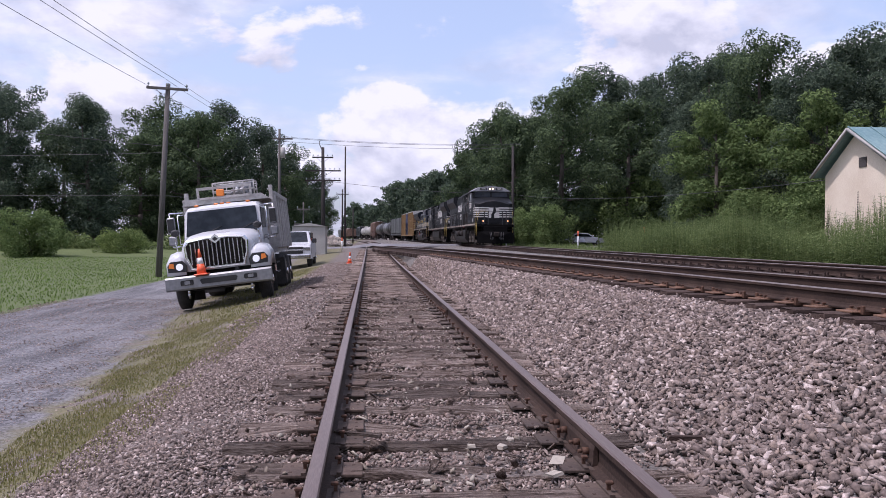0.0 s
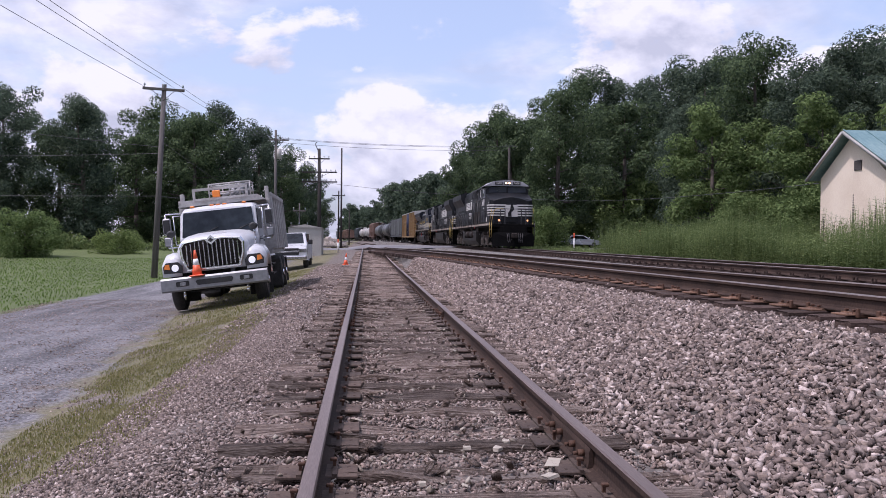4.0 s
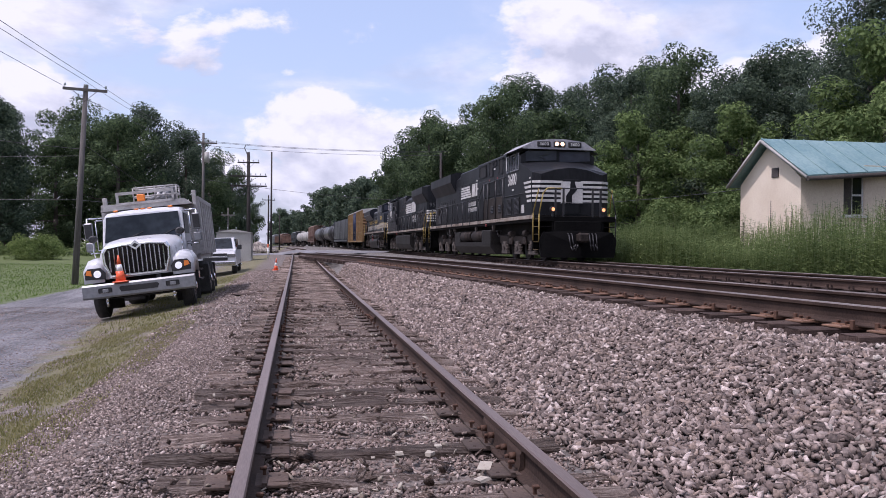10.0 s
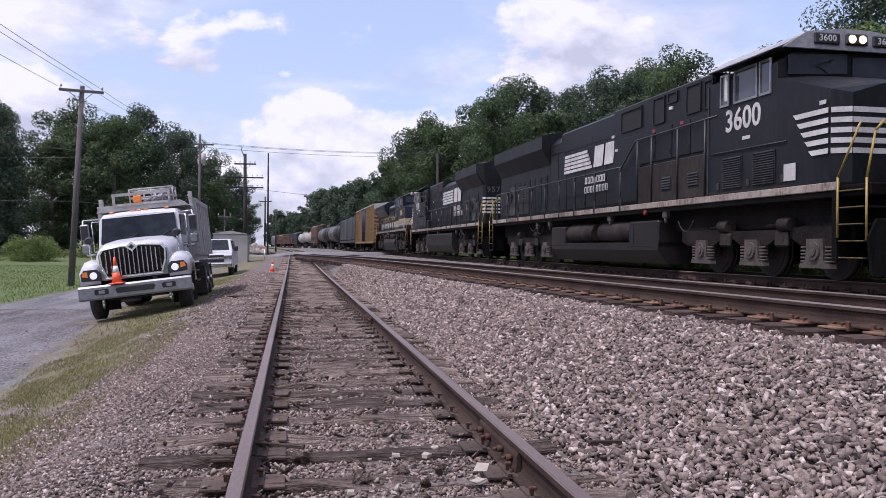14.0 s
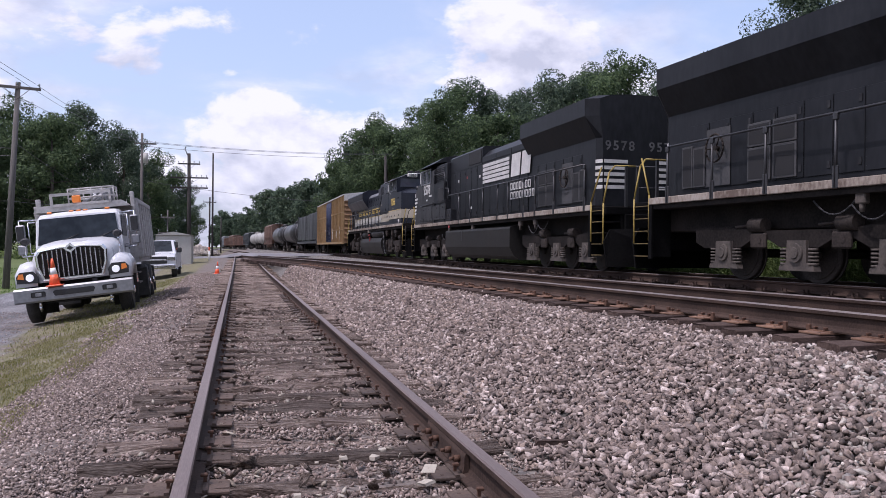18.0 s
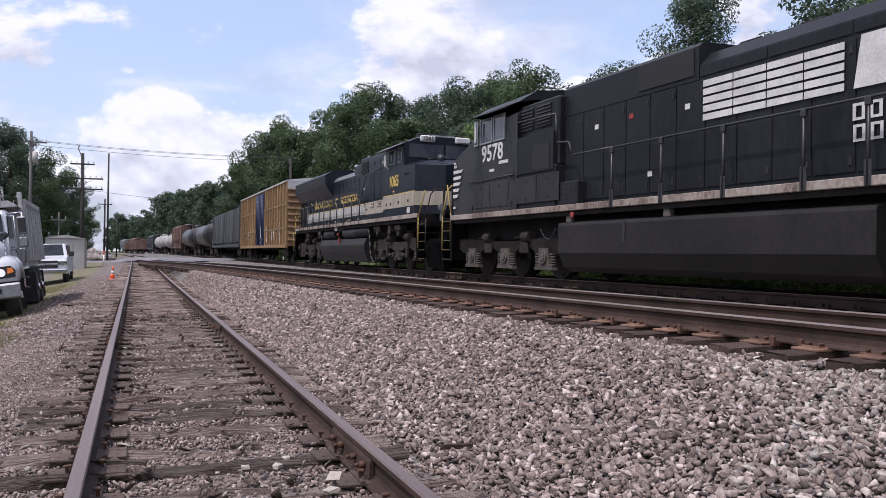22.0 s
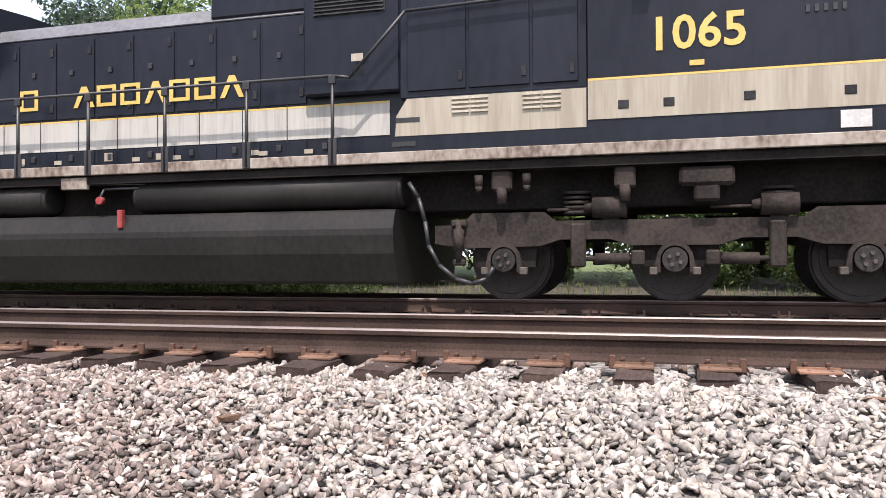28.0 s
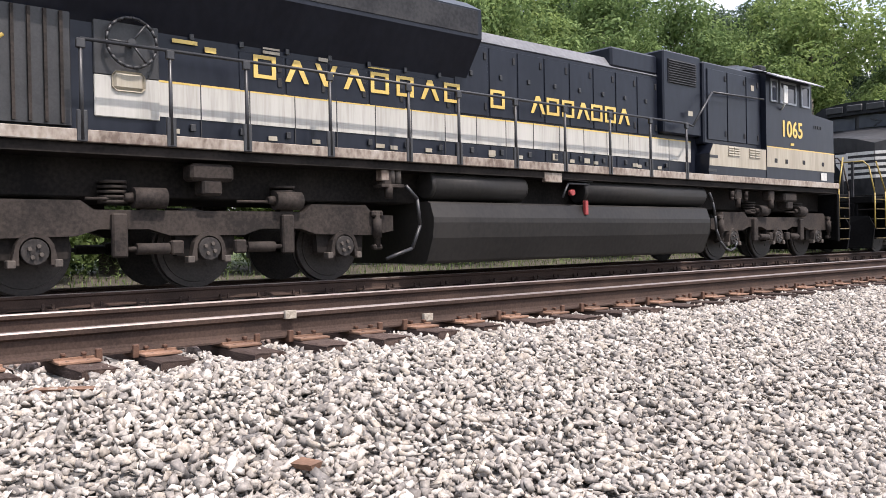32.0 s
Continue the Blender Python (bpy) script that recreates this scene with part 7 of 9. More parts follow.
def plant(protos, x, y, rng, scale, z=None):
    src = protos[int(rng.integers(len(protos)))]
    s = scale * (0.95 + 0.08 * rng.random())
    ob = copy_thing(src, pose(x, y, (ground_z(x, y) if z is None else z) - 0.05, 0, 0, rng.random() * 360))
    ob.scale = (s, s, s * (0.97 + 0.05 * rng.random()))
    return ob


def forests():
    rng = np.random.default_rng(5)
    dark = [make_tree(11 + i, 17.0, 4.4, M["leaf_dark"] if i != 1 else M["leaf_mid"], 26000, 0.15, 0.10) for i in range(4)]
    far = [make_tree(21 + i, 17.0, 4.6, M["leaf_dark"], 5000, 0.42, 0.10, "distant dark green tree") for i in range(2)]
    light = [make_tree(31, 14.0, 4.0, M["leaf_mid"], 18000, 0.17, 0.08), make_tree(33, 12.5, 3.8, M["leaf_light"], 18000, 0.165, 0.08, "light green leafy roadside tree")]
    pine = [make_tree(41, 18.0, 4.3, M["leaf_dark"], 34000, 0.1, 0.12, "tall narrow dark tree", True)]
    bush = [make_tree(51, 4.6, 3.1, M["leaf_light"], 15000, 0.12, 0.02, "rounded green leafy bush"), make_tree(52, 3.2, 2.6, M["leaf_sun"], 12000, 0.1, 0.02, "low light green bush")]
    for b in bush:
        b["category"] = "bush"
    near = [make_tree(61, 12.0, 4.0, M["leaf_sun"], 34000, 0.115, 0.06, "light green sunlit tree close to the track"), make_tree(62, 13.0, 4.2, M["leaf_light"], 32000, 0.12, 0.06, "leafy green tree close to the track")]
    protos = far + dark + light + pine + bush + near
    for p in protos:
        p.location.z = -60
    # right-hand wood: crowns rise towards the house
    right = [(13.8, 112, 15.7), (17, 104, 19.1), (20.5, 96, 19.8), (16.5, 92, 18.0), (29, 108, 24.0), (20, 84, 17.9), (37.5, 106, 23.5), (34, 108, 24.5), (33, 76, 19.1), (42, 103, 23.5), (37, 70, 19.2), (33, 66, 17.9), (41, 64, 18.3), (37, 60, 16.6), (45, 58, 18.3), (41, 54, 17.1), (49, 52, 17.2), (45, 48, 15.9), (52, 45, 15.2), (47, 41, 14.0), (55, 37, 13.0), (50, 33, 11.8), (57, 29, 10.8), (30, 92, 21.2), (37, 84, 21.4), (45, 74, 20.2), (52, 64, 20.5), (60, 52, 17.6), (62, 40, 14.1), (64, 26, 10.2), (27, 66, 13.8), (33, 58, 13.8), (38, 50, 14.4), (42, 43, 13.4)]
    for x, y, h in right:
        plant(dark if rng.random() < 0.75 else light[:1], x, y, rng, h / 17.0, 0.1)
    for x, y, h in ((26.5, 60, 11.5), (31, 52.5, 12), (35, 45, 12.5), (38.5, 37, 13), (33, 62, 12)):
        plant(light, x, y, rng, h / 13.3, 0.1)
    for x, y, s in ((25.2, 98, 1.25), (29.6, 94.5, 1.6), (32.6, 93, 1.85), (35.6, 92, 1.5), (16, 74, 0.9), (27.5, 56, 1.0), (30, 50, 1.0), (14.5, 82, 0.9), (33, 44, 1.0), (23.6, 33, 0.9), (25.5, 37, 0.9), (20.2, 56, 0.38)):
        plant(bush[:1], x, y, rng, s, 0.0)
    # wood beside the house and behind the train
    for x, y, h, kind in ((34, 43.5, 20.5, 2), (31.5, 39, 14, 1), (33, 27, 9.5, 1), (36, 16, 20, 0), (31, 13, 17, 0), (27, 33, 9, 1), (30.5, 24, 9, 1), (38, 36, 17.5, 0), (41, 31.5, 18, 0), (36.5, 30, 15, 1), (43, 38, 19, 0), (26.5, 17, 13.5, 3), (24.5, 9.5, 12.5, 3), (27.5, 5.5, 13.5, 3), (25, 1.5, 12, 4), (23.5, -2.5, 11.5, 3), (27, -6, 13, 4), (24.5, -10, 12, 3), (28, -14, 13.5, 4), (30.5, 9, 15, 0), (31, -1, 16, 0), (31.5, -9, 16, 0), (33, -31, 15, 3), (29, -36, 14.5, 4), (25, -42, 15, 3), (30, -44, 16, 0), (22.5, -50, 15, 4), (36, -38, 17, 0), (21, -60, 16, 3), (26, -57, 17, 0), (20.5, -72, 16, 1), (25, -80, 17, 0), (26, -19, 12.5, 4), (30, -23, 14, 3), (27, -28, 13, 4), (32, -33, 15, 0), (28, -38, 13.5, 4), (33, -45, 16, 0), (29, -52, 14, 1), (36, -20, 17, 0), (37, -30, 18, 0), (35, -58, 16, 0), (32, -68, 15, 1), (40, -76, 17, 0)):
        plant((dark, light, pine, near[:1], near[1:])[kind], x, y, rng, h / (17.0, 13.3, 18.0, 12.0, 13.0)[kind], 0.1)
    # left-hand wood
    left = [(-54, 78, 19), (-48, 84, 18), (-43, 76, 16), (-38.5, 82, 16.5), (-34, 78, 15), (-30, 83, 15), (-26, 79, 14.5), (-24, 88, 15), (-20.5, 92, 18.5), (-18, 88, 17.5), (-16.5, 96, 17), (-13.5, 104, 15.5), (-15.5, 110, 16), (-12, 116, 14.5), (-12.5, 126, 14.5), (-10.5, 136, 14), (-11.5, 148, 13.5), (-9.5, 160, 13), (-10, 175, 12.5), (-60, 90, 20), (-50, 96, 20), (-40, 95, 19), (-31, 96, 17), (-27, 104, 18), (-22, 106, 17), (-44, 62, 15), (-50, 56, 16), (-58, 64, 17), (-66, 72, 19), (-36, 68, 13)]
    for x, y, h in left:
        plant(dark if rng.random() < 0.7 else light[:1], x, y, rng, h / 17.0, -0.3)
    for x, y, s in ((-28, 52, 0.9), (-33, 50, 0.9), (-24, 60, 0.8), (-19.5, 66, 0.7), (-15, 72, 0.6), (-38, 47, 0.9), (-44, 44, 0.9)):
        plant(bush, x, y, rng, s, -0.85)
    plant(bush[1:], -20.9, 33, rng, 0.62, -0.85)
    # far woods where the line runs out
    for i in range(46):
        y = 240 + 10 * i * 0.6 + rng.random() * 20
        x = far_x(min(y, 560)) + (1 if i % 2 else -1) * (14 + 26 * rng.random()) + (3 if i % 2 else -8)
        plant(far, x, y, rng, (15 + 8 * rng.random() if i % 2 else 12 + 4 * rng.random()) / 17.0, 0.3)
    for x, y, h in ((13.5, 178, 15), (11.5, 190, 15.5), (10, 204, 16), (8.5, 218, 17), (6.5, 232, 17), (14.5, 168, 14.5)):
        plant(far, x, y, rng, h / 17.0, 0.2)
    for i in range(26):
        y = 122 + i * 4.5
        x = 18.5 - i * 0.22 + rng.random() * 4
        plant(far, x, y, rng, (18.5 - 5.5 * smooth(120, 165, y) + 1.5 * rng.random()) / 17.0, 0.2)
    for p in protos:
        for o in (*p.children_recursive, p):
            bpy.data.objects.remove(o)


forests()


# ---- stones, grass and weeds
def stones(name, pts, size, mat, seed, label, flat=0.62):
    """Angular broken stones: one small uneven eight-cornered lump for each point."""
    rng = np.random.default_rng(seed)
    n = len(pts)
    base = np.array([[x, y, z] for x in (-1, 1) for y in (-1, 1) for z in (-1, 1)], float)
    sh = base[None] * (0.55 + 0.5 * rng.random((n, 8, 3)))
    for ax, off in ((0, (1, 2)), (2, (0, 1))):
        end = sh[:, :, ax] > 0
        for o in off:
            sh[:, :, o] *= np.where(end, (0.5 + 0.5 * rng.random(n))[:, None], 1.0)
    sh[:, :, 0] += 0.25 * sh[:, :, 1] * rng.normal(size=n)[:, None]
    s = size * (0.55 + 0.9 * rng.random(n) ** 1.6)
    sh *= s[:, None, None] * np.stack([0.85 + 0.6 * rng.random(n), 0.55 + 0.45 * rng.random(n), flat * (0.55 + 0.6 * rng.random(n))], 1)[:, None]
    q = rng.normal(size=(n, 4)) * np.array([1.3, 0.5, 0.5, 1.3])
    q /= np.linalg.norm(q, axis=1)[:, None]
    w, x, y, z = q.T
    R = np.stack([np.stack([1 - 2 * (y * y + z * z), 2 * (x * y - z * w), 2 * (x * z + y * w)], 1), np.stack([2 * (x * y + z * w), 1 - 2 * (x * x + z * z), 2 * (y * z - x * w)], 1), np.stack([2 * (x * z - y * w), 2 * (y * z + x * w), 1 - 2 * (x * x + y * y)], 1)], 1)
    v = np.einsum("nij,nkj->nki", R, sh) + pts[:, None]
    f = np.array([[0, 1, 3, 2], [4, 6, 7, 5], [0, 4, 5, 1], [2, 3, 7, 6], [0, 2, 6, 4], [1, 5, 7, 3]])
    faces = (np.arange(n)[:, None, None] * 8 + f[None]).reshape(-1, 4)
    ob = new(name, quad_mesh(name, v.reshape(-1, 3), faces, mat))
    return tagged(ob, label, "gravel", kind="stuff")


def scatter(n, x0, x1, y0, y1, seed, keep=None, lift=0.0, heap=0.6):
    rng = np.random.default_rng(seed)
    out = []
    for _ in range(n):
        y = y0 + (y1 - y0) * rng.random()
        a, b = (x0(y) if callable(x0) else x0), (x1(y) if callable(x1) else x1)
        x = a + (b - a) * rng.random()
        if keep and not keep(x, y, rng):
            continue
        out.append((x, y, ground_z(x, y) + lift + (0.012 + heap * lift) * rng.random()))
    return np.array(out)


TIE_STEP = 0.52


def main_crib(x, y, rng):
    """True off the main line's ties."""
    n = near_x(y)
    if x < n - 1.42:
        return True
    k = (y - 0.151) / TIE_STEP
    return abs(k - round(k)) > 0.24 or (x < n - 1.12 and rng.random() < 0.05)


def trackside():
    # split by place: dirt near the siding, and shade put into the stone colour
    clean = lambda x, y, rng: main_crib(x, y, rng) and rng.random() > smooth(-0.5, 4.5, y + 1.2 * (2.8 - x))
    dirty = lambda x, y, rng: main_crib(x, y, rng) and rng.random() < smooth(-0.5, 4.5, y + 1.2 * (2.8 - x))
    stones("ballast_stones", scatter(116000, 1.7, lambda y: near_x(y) - 0.85, -13, 12, 1, clean, 0.008, 3.2), 0.027, M["ballast"], 1, "coarse light grey crushed stone ballast", 0.5)
    stones("ballast_stones", scatter(116000, 1.7, lambda y: near_x(y) - 0.85, -13, 12, 41, dirty, 0.01, 2.6), 0.027, M["ballast_dirt_shade"], 41, "coarse crushed stone ballast with dirt and shade in its tones", 0.5)
    stones("ballast_stones", scatter(32000, 1.7, lambda y: near_x(y) - 0.85, 12, 34, 2, main_crib, 0.02), 0.033, M["ballast_dirt_shade"], 2, "coarse crushed stone ballast with dirt and shade in its tones")
    stones("ballast_stones", scatter(5000, lambda y: near_x(y) - 0.65, lambda y: near_x(y) + 2.0, -16, 20, 8, None, 0.01), 0.045, M["ballast_old"], 8, "grey stone between the main tracks")
    def crib(x, y, rng):
        k = (y - 2.25) / 0.53
        return abs(k - round(k)) > 0.15 or rng.random() < 0.2
    stones("siding_gravel", scatter(56000, -0.72, 1.75, 0.0, 13, 3, crib, 0.004), 0.0135, M["ballast_old"], 3, "small brownish gravel between the siding ties")
    stones("siding_gravel", scatter(12000, -0.72, 1.75, 13, 40, 4, crib, 0.0), 0.022, M["ballast_old"], 4, "small brownish gravel between the siding ties")
    stones("wood_debris", scatter(420, -0.68, 1.15, 3.0, 15, 31, None, 0.03), 0.02, M["chip"], 31, "pale chips of splintered tie wood and stone", 0.3)
    stones("wood_debris", scatter(500, -0.9, 1.2, 3.0, 18, 32, None, 0.035), 0.035, M["tie"], 32, "brown splinters of rotten tie wood", 0.22)
    stones("shoulder_gravel", scatter(70000, -2.1, -0.72, -2.0, 13, 5, None, 0.0), 0.0115, M["ballast_dirt_shade"], 5, "fine grey-brown gravel beside the siding")
    stones("shoulder_gravel", scatter(13000, lambda y: -2.4, -0.7, 13, 42, 6, None, 0.0), 0.022, M["ballast_dirt_shade"], 6, "fine grey-brown gravel beside the siding")
    stones("road_gravel", scatter(26000, lambda y: road_r(y) - 4.5, lambda y: road_r(y) + 0.8, 5, 24, 7, None, -0.004), 0.0095, M["ballast_old"], 7, "loose grit along the road edge")


def blades(name, pts, h, w, mat, seed, label, lean=0.35):
    rng = np.random.default_rng(seed)
    n = len(pts)
    a = rng.random(n) * 2 * math.pi
    hh = h * (0.4 + 0.9 * rng.random(n))
    d = np.stack([np.cos(a), np.sin(a), np.zeros(n)], 1)
    s = np.stack([-np.sin(a), np.cos(a), np.zeros(n)], 1) * (w * (0.6 + 0.8 * rng.random(n)))[:, None]
    ln = (lean * (rng.random(n) + 0.2))[:, None] * hh[:, None]
    up = np.array([0, 0, 1.0])
    p0 = pts
    p1 = pts + up * (hh * 0.55)[:, None] + d * ln * 0.35
    p2 = pts + up * hh[:, None] + d * ln
    v = np.stack([p0 - s, p0 + s, p1 + s * 0.8, p2, p1 - s * 0.8], 1).reshape(-1, 3)
    f = np.arange(n * 5).reshape(-1, 5)
    ob = new(name, quad_mesh(name, v, f, mat))
    return tagged(ob, label, "grass", kind="stuff")


def verge():
    def tuft(x, y, rng):
        k = noise.noise(Vector((x * 0.9, y * 0.5, 3.0))) + 0.45 * noise.noise(Vector((x * 3, y * 2, 7.0)))
        mid = 0.5 * (road_r(y) - 1.7 - 0.01 * y)
        edge = 1 - abs(x - mid) / (0.62 * abs(road_r(y) + 1.7))
        return k + 0.5 * edge > 0.0 + 0.5 * rng.random()
    pts = scatter(52000, lambda y: road_r(y) + 0.1, lambda y: -1.45 - 0.018 * y, 4, 16, 21, tuft)
    blades("verge_grass", pts, 0.024, 0.0035, M["grass"], 21, "thin yellowish grass on the verge")
    pts = scatter(15000, lambda y: road_r(y) + 0.1, lambda y: -1.6 - 0.018 * y, 16, 40, 22, tuft)
    blades("verge_grass", pts, 0.04, 0.007, M["grass"], 22, "thin yellowish grass on the verge")
    pts = scatter(26000, -24, -9.0, 14, 60, 23)
    blades("lawn_grass", pts, 0.06, 0.016, M["lawn"], 23, "green mown grass beyond the road")
    pts = scatter(3800, lambda y: far_x(y) + 5.5, lambda y: far_x(y) + 13, -60, 9, 24)
    blades("trackside_grass", pts, 0.2, 0.012, M["weed"], 24, "rough grass behind the main line")


def tall_weeds(n, y0, y1, a, b, h, seed, name="tall_weeds"):
    """Upright stems with many narrow leaves, taller and denser towards the tip."""
    rng = np.random.default_rng(seed)
    V, F = [], []
    k = 0
    for _ in range(n):
        y = y0 + (y1 - y0) * rng.random()
        x = far_x(y) + a + (b - a) * rng.random()
        z = ground_z(x, y) - 0.03
        clump = 0.75 + 0.4 * noise.noise(Vector((x * 0.35, y * 0.35, 1.0)))
        hh = h * clump * (0.75 + 0.45 * rng.random())
        lx, ly = rng.normal(0, 0.08, 2) * hh
        p0, p1 = np.array((x, y, z)), np.array((x + lx, y + ly, z + hh))
        V += [p0 + (0.008, 0, 0), p0 - (0.008, 0, 0), p1 - (0.003, 0, 0), p1 + (0.003, 0, 0)]
        F.append((k, k + 1, k + 2, k + 3))
        k += 4
        m = 20
        for i in range(m):
            t = 0.12 + 0.88 * (i + rng.random()) / m
            q = p0 + (p1 - p0) * t
            g = i * 2.4 + rng.random()
            ln = (0.17 * (1 - 0.62 * t) + 0.025) * (0.7 + 0.6 * rng.random())
            d = np.array((math.cos(g), math.sin(g), 0.55 - 0.5 * rng.random()))
            s = np.array((-math.sin(g), math.cos(g), 0.3)) * ln * 0.13
            V += [q, q + d * ln * 0.5 + s, q + d * ln, q + d * ln * 0.5 - s]
            F.append((k, k + 1, k + 2, k + 3))
            k += 4
    ob = new(name, quad_mesh(name, np.array(V), np.array(F), M["weed"]))
    return tagged(ob, "dense tall green weeds beside the main line", "weeds", kind="stuff")


def hedge():
    """Rough green field edge in front of the left-hand wood."""
    rng = np.random.default_rng(91)
    n = 220
    xs = -64 + 52 * rng.random(n)
    ys = 72 + 5 * rng.random(n) - 0.1 * (xs + 12)
    cs = np.stack([xs, ys, -0.35 + 1.1 * rng.random(n)], 1)
    v, f = leaf_cloud(cs, 0.55 + 0.55 * rng.random(n), 26000, 0.15, rng, 0.8)
    ob = new("field_hedge", quad_mesh("field_hedge", v, f, M["weed"]))
    tagged(ob, "rough green growth along the far edge of the lawn", "hedge", kind="stuff")


def mulleins():
    for x, y, h in ((15.35, 24.4, 2.6), (15.5, 23.5, 2.2), (14.9, 25.3, 1.9), (17.3, 22.6, 2.5), (18.0, 22.4, 2.5), (16.7, 23.0, 2.1), (14.6, 27.5, 1.8), (15.2, 20.5, 1.9)):
        ob = empty("mullein", pose(x, y, ground_z(x, y)), "tall dark seed stalk among the weeds", "plant", "seed stalks")
        bm = bmesh.new()
        tube(bm, (0, 0, 0), (0.05, 0, h * 0.6), 0.014, 0.012, 6)
        part("stem", bm, M["weed_dry"], ob)
        bm = bmesh.new()
        for i in range(14):
            z = h * (0.58 + 0.42 * i / 14)
            tube(bm, (0.05, 0, z), (0.05, 0, z + h * 0.022), 0.034 - 0.0015 * i, 0.028 - 0.0015 * i, 7)
        part("seed_head", bm, M["bark"], ob)


trackside()
verge()
tall_weeds(5600, 7, 34, 2.5, 5.4, 2.15, 71)
tall_weeds(1500, 34, 43, 2.5, 6.0, 2.0, 72)
tall_weeds(1300, 43, 70, 2.5, 8.0, 0.7, 74, "low_weeds")
tall_weeds(700, -60, 7, 11.0, 18.0, 0.9, 73, "low_weeds")
mulleins()
hedge()


# ---- ties, plates and spikes
def tie_mesh(seed, length, width, depth, worn):
    rng = np.random.default_rng(seed)
    bm = bmesh.new()
    n = 7
    rings = []
    for i in range(n):
        x = -length / 2 + length * i / (n - 1)
        wv = 1 + worn * rng.normal(0, 0.05)
        t0, t1 = worn * rng.normal(0, 0.010), worn * rng.normal(0, 0.010)
        e = worn * 0.04 * rng.random() if i in (0, n - 1) else 0
        sgn = 1 if i == 0 else -1
        rings.append([bm.verts.new(p) for p in ((x + sgn * e, -width / 2 * wv, -depth), (x + sgn * e * 0.2, -width / 2 * wv, t0 - 0.012), (x, -width / 2 * wv + 0.02, t0), (x, -0.01, (t0 + t1) / 2 - worn * 0.014 * rng.random()), (x, width / 2 * wv - 0.02, t1), (x + sgn * e, width / 2 * wv, t1 - 0.012), (x, width / 2 * wv, -depth))])
    for a, b in zip(rings, rings[1:]):
        for i in range(6):
            bm.faces.new((a[i], a[i + 1], b[i + 1], b[i]))
    bm.faces.new(rings[0])
    bm.faces.new(rings[-1][::-1])
    bmesh.ops.recalc_face_normals(bm, faces=bm.faces[:])
    me = bpy.data.meshes.new("tie")
    bm.to_mesh(me)
    bm.free()
    return me


def shared(name, me, m, parent):
    ob = new(name, me)
    ob.parent = parent
    ob.matrix_basis = m
    return ob


def plate_mesh(mat="plate"):
    bm = bmesh.new()
    box(bm, -0.215, 0.215, -0.12, 0.12, 0.0, 0.018, 0.004)
    box(bm, -0.105, -0.08, -0.12, 0.12, 0.018, 0.03)
    box(bm, 0.08, 0.105, -0.12, 0.12, 0.018, 0.03)
    for x in (-0.165, 0.165):
        for y in (-0.06, 0.06):
            box(bm, x - 0.009, x + 0.009, y - 0.009, y + 0.009, 0.018, 0.0195, mi=1)
    me = bpy.data.meshes.new("tie_plate")
    bm.to_mesh(me)
    bm.free()
    me.materials.append(M[mat])
    me.materials.append(M["tie_dark"])
    return me


def spike_mesh():
    bm = bmesh.new()
    box(bm, -0.009, 0.009, -0.009, 0.009, -0.02, 0.045)
    box(bm, -0.014, 0.024, -0.014, 0.014, 0.045, 0.062, 0.004)
    me = bpy.data.meshes.new("spike")
    bm.to_mesh(me)
    bm.free()
    me.materials.append(M["spike"])
    return me


def anchor_mesh():
    bm = bmesh.new()
    box(bm, -0.1, 0.1, -0.018, 0.018, -0.03, 0.005, 0.004)
    box(bm, -0.115, -0.085, -0.02, 0.02, -0.03, 0.055, 0.005)
    me = bpy.data.meshes.new("rail_anchor")
    bm.to_mesh(me)
    bm.free()
    me.materials.append(M["spike"])
    return me


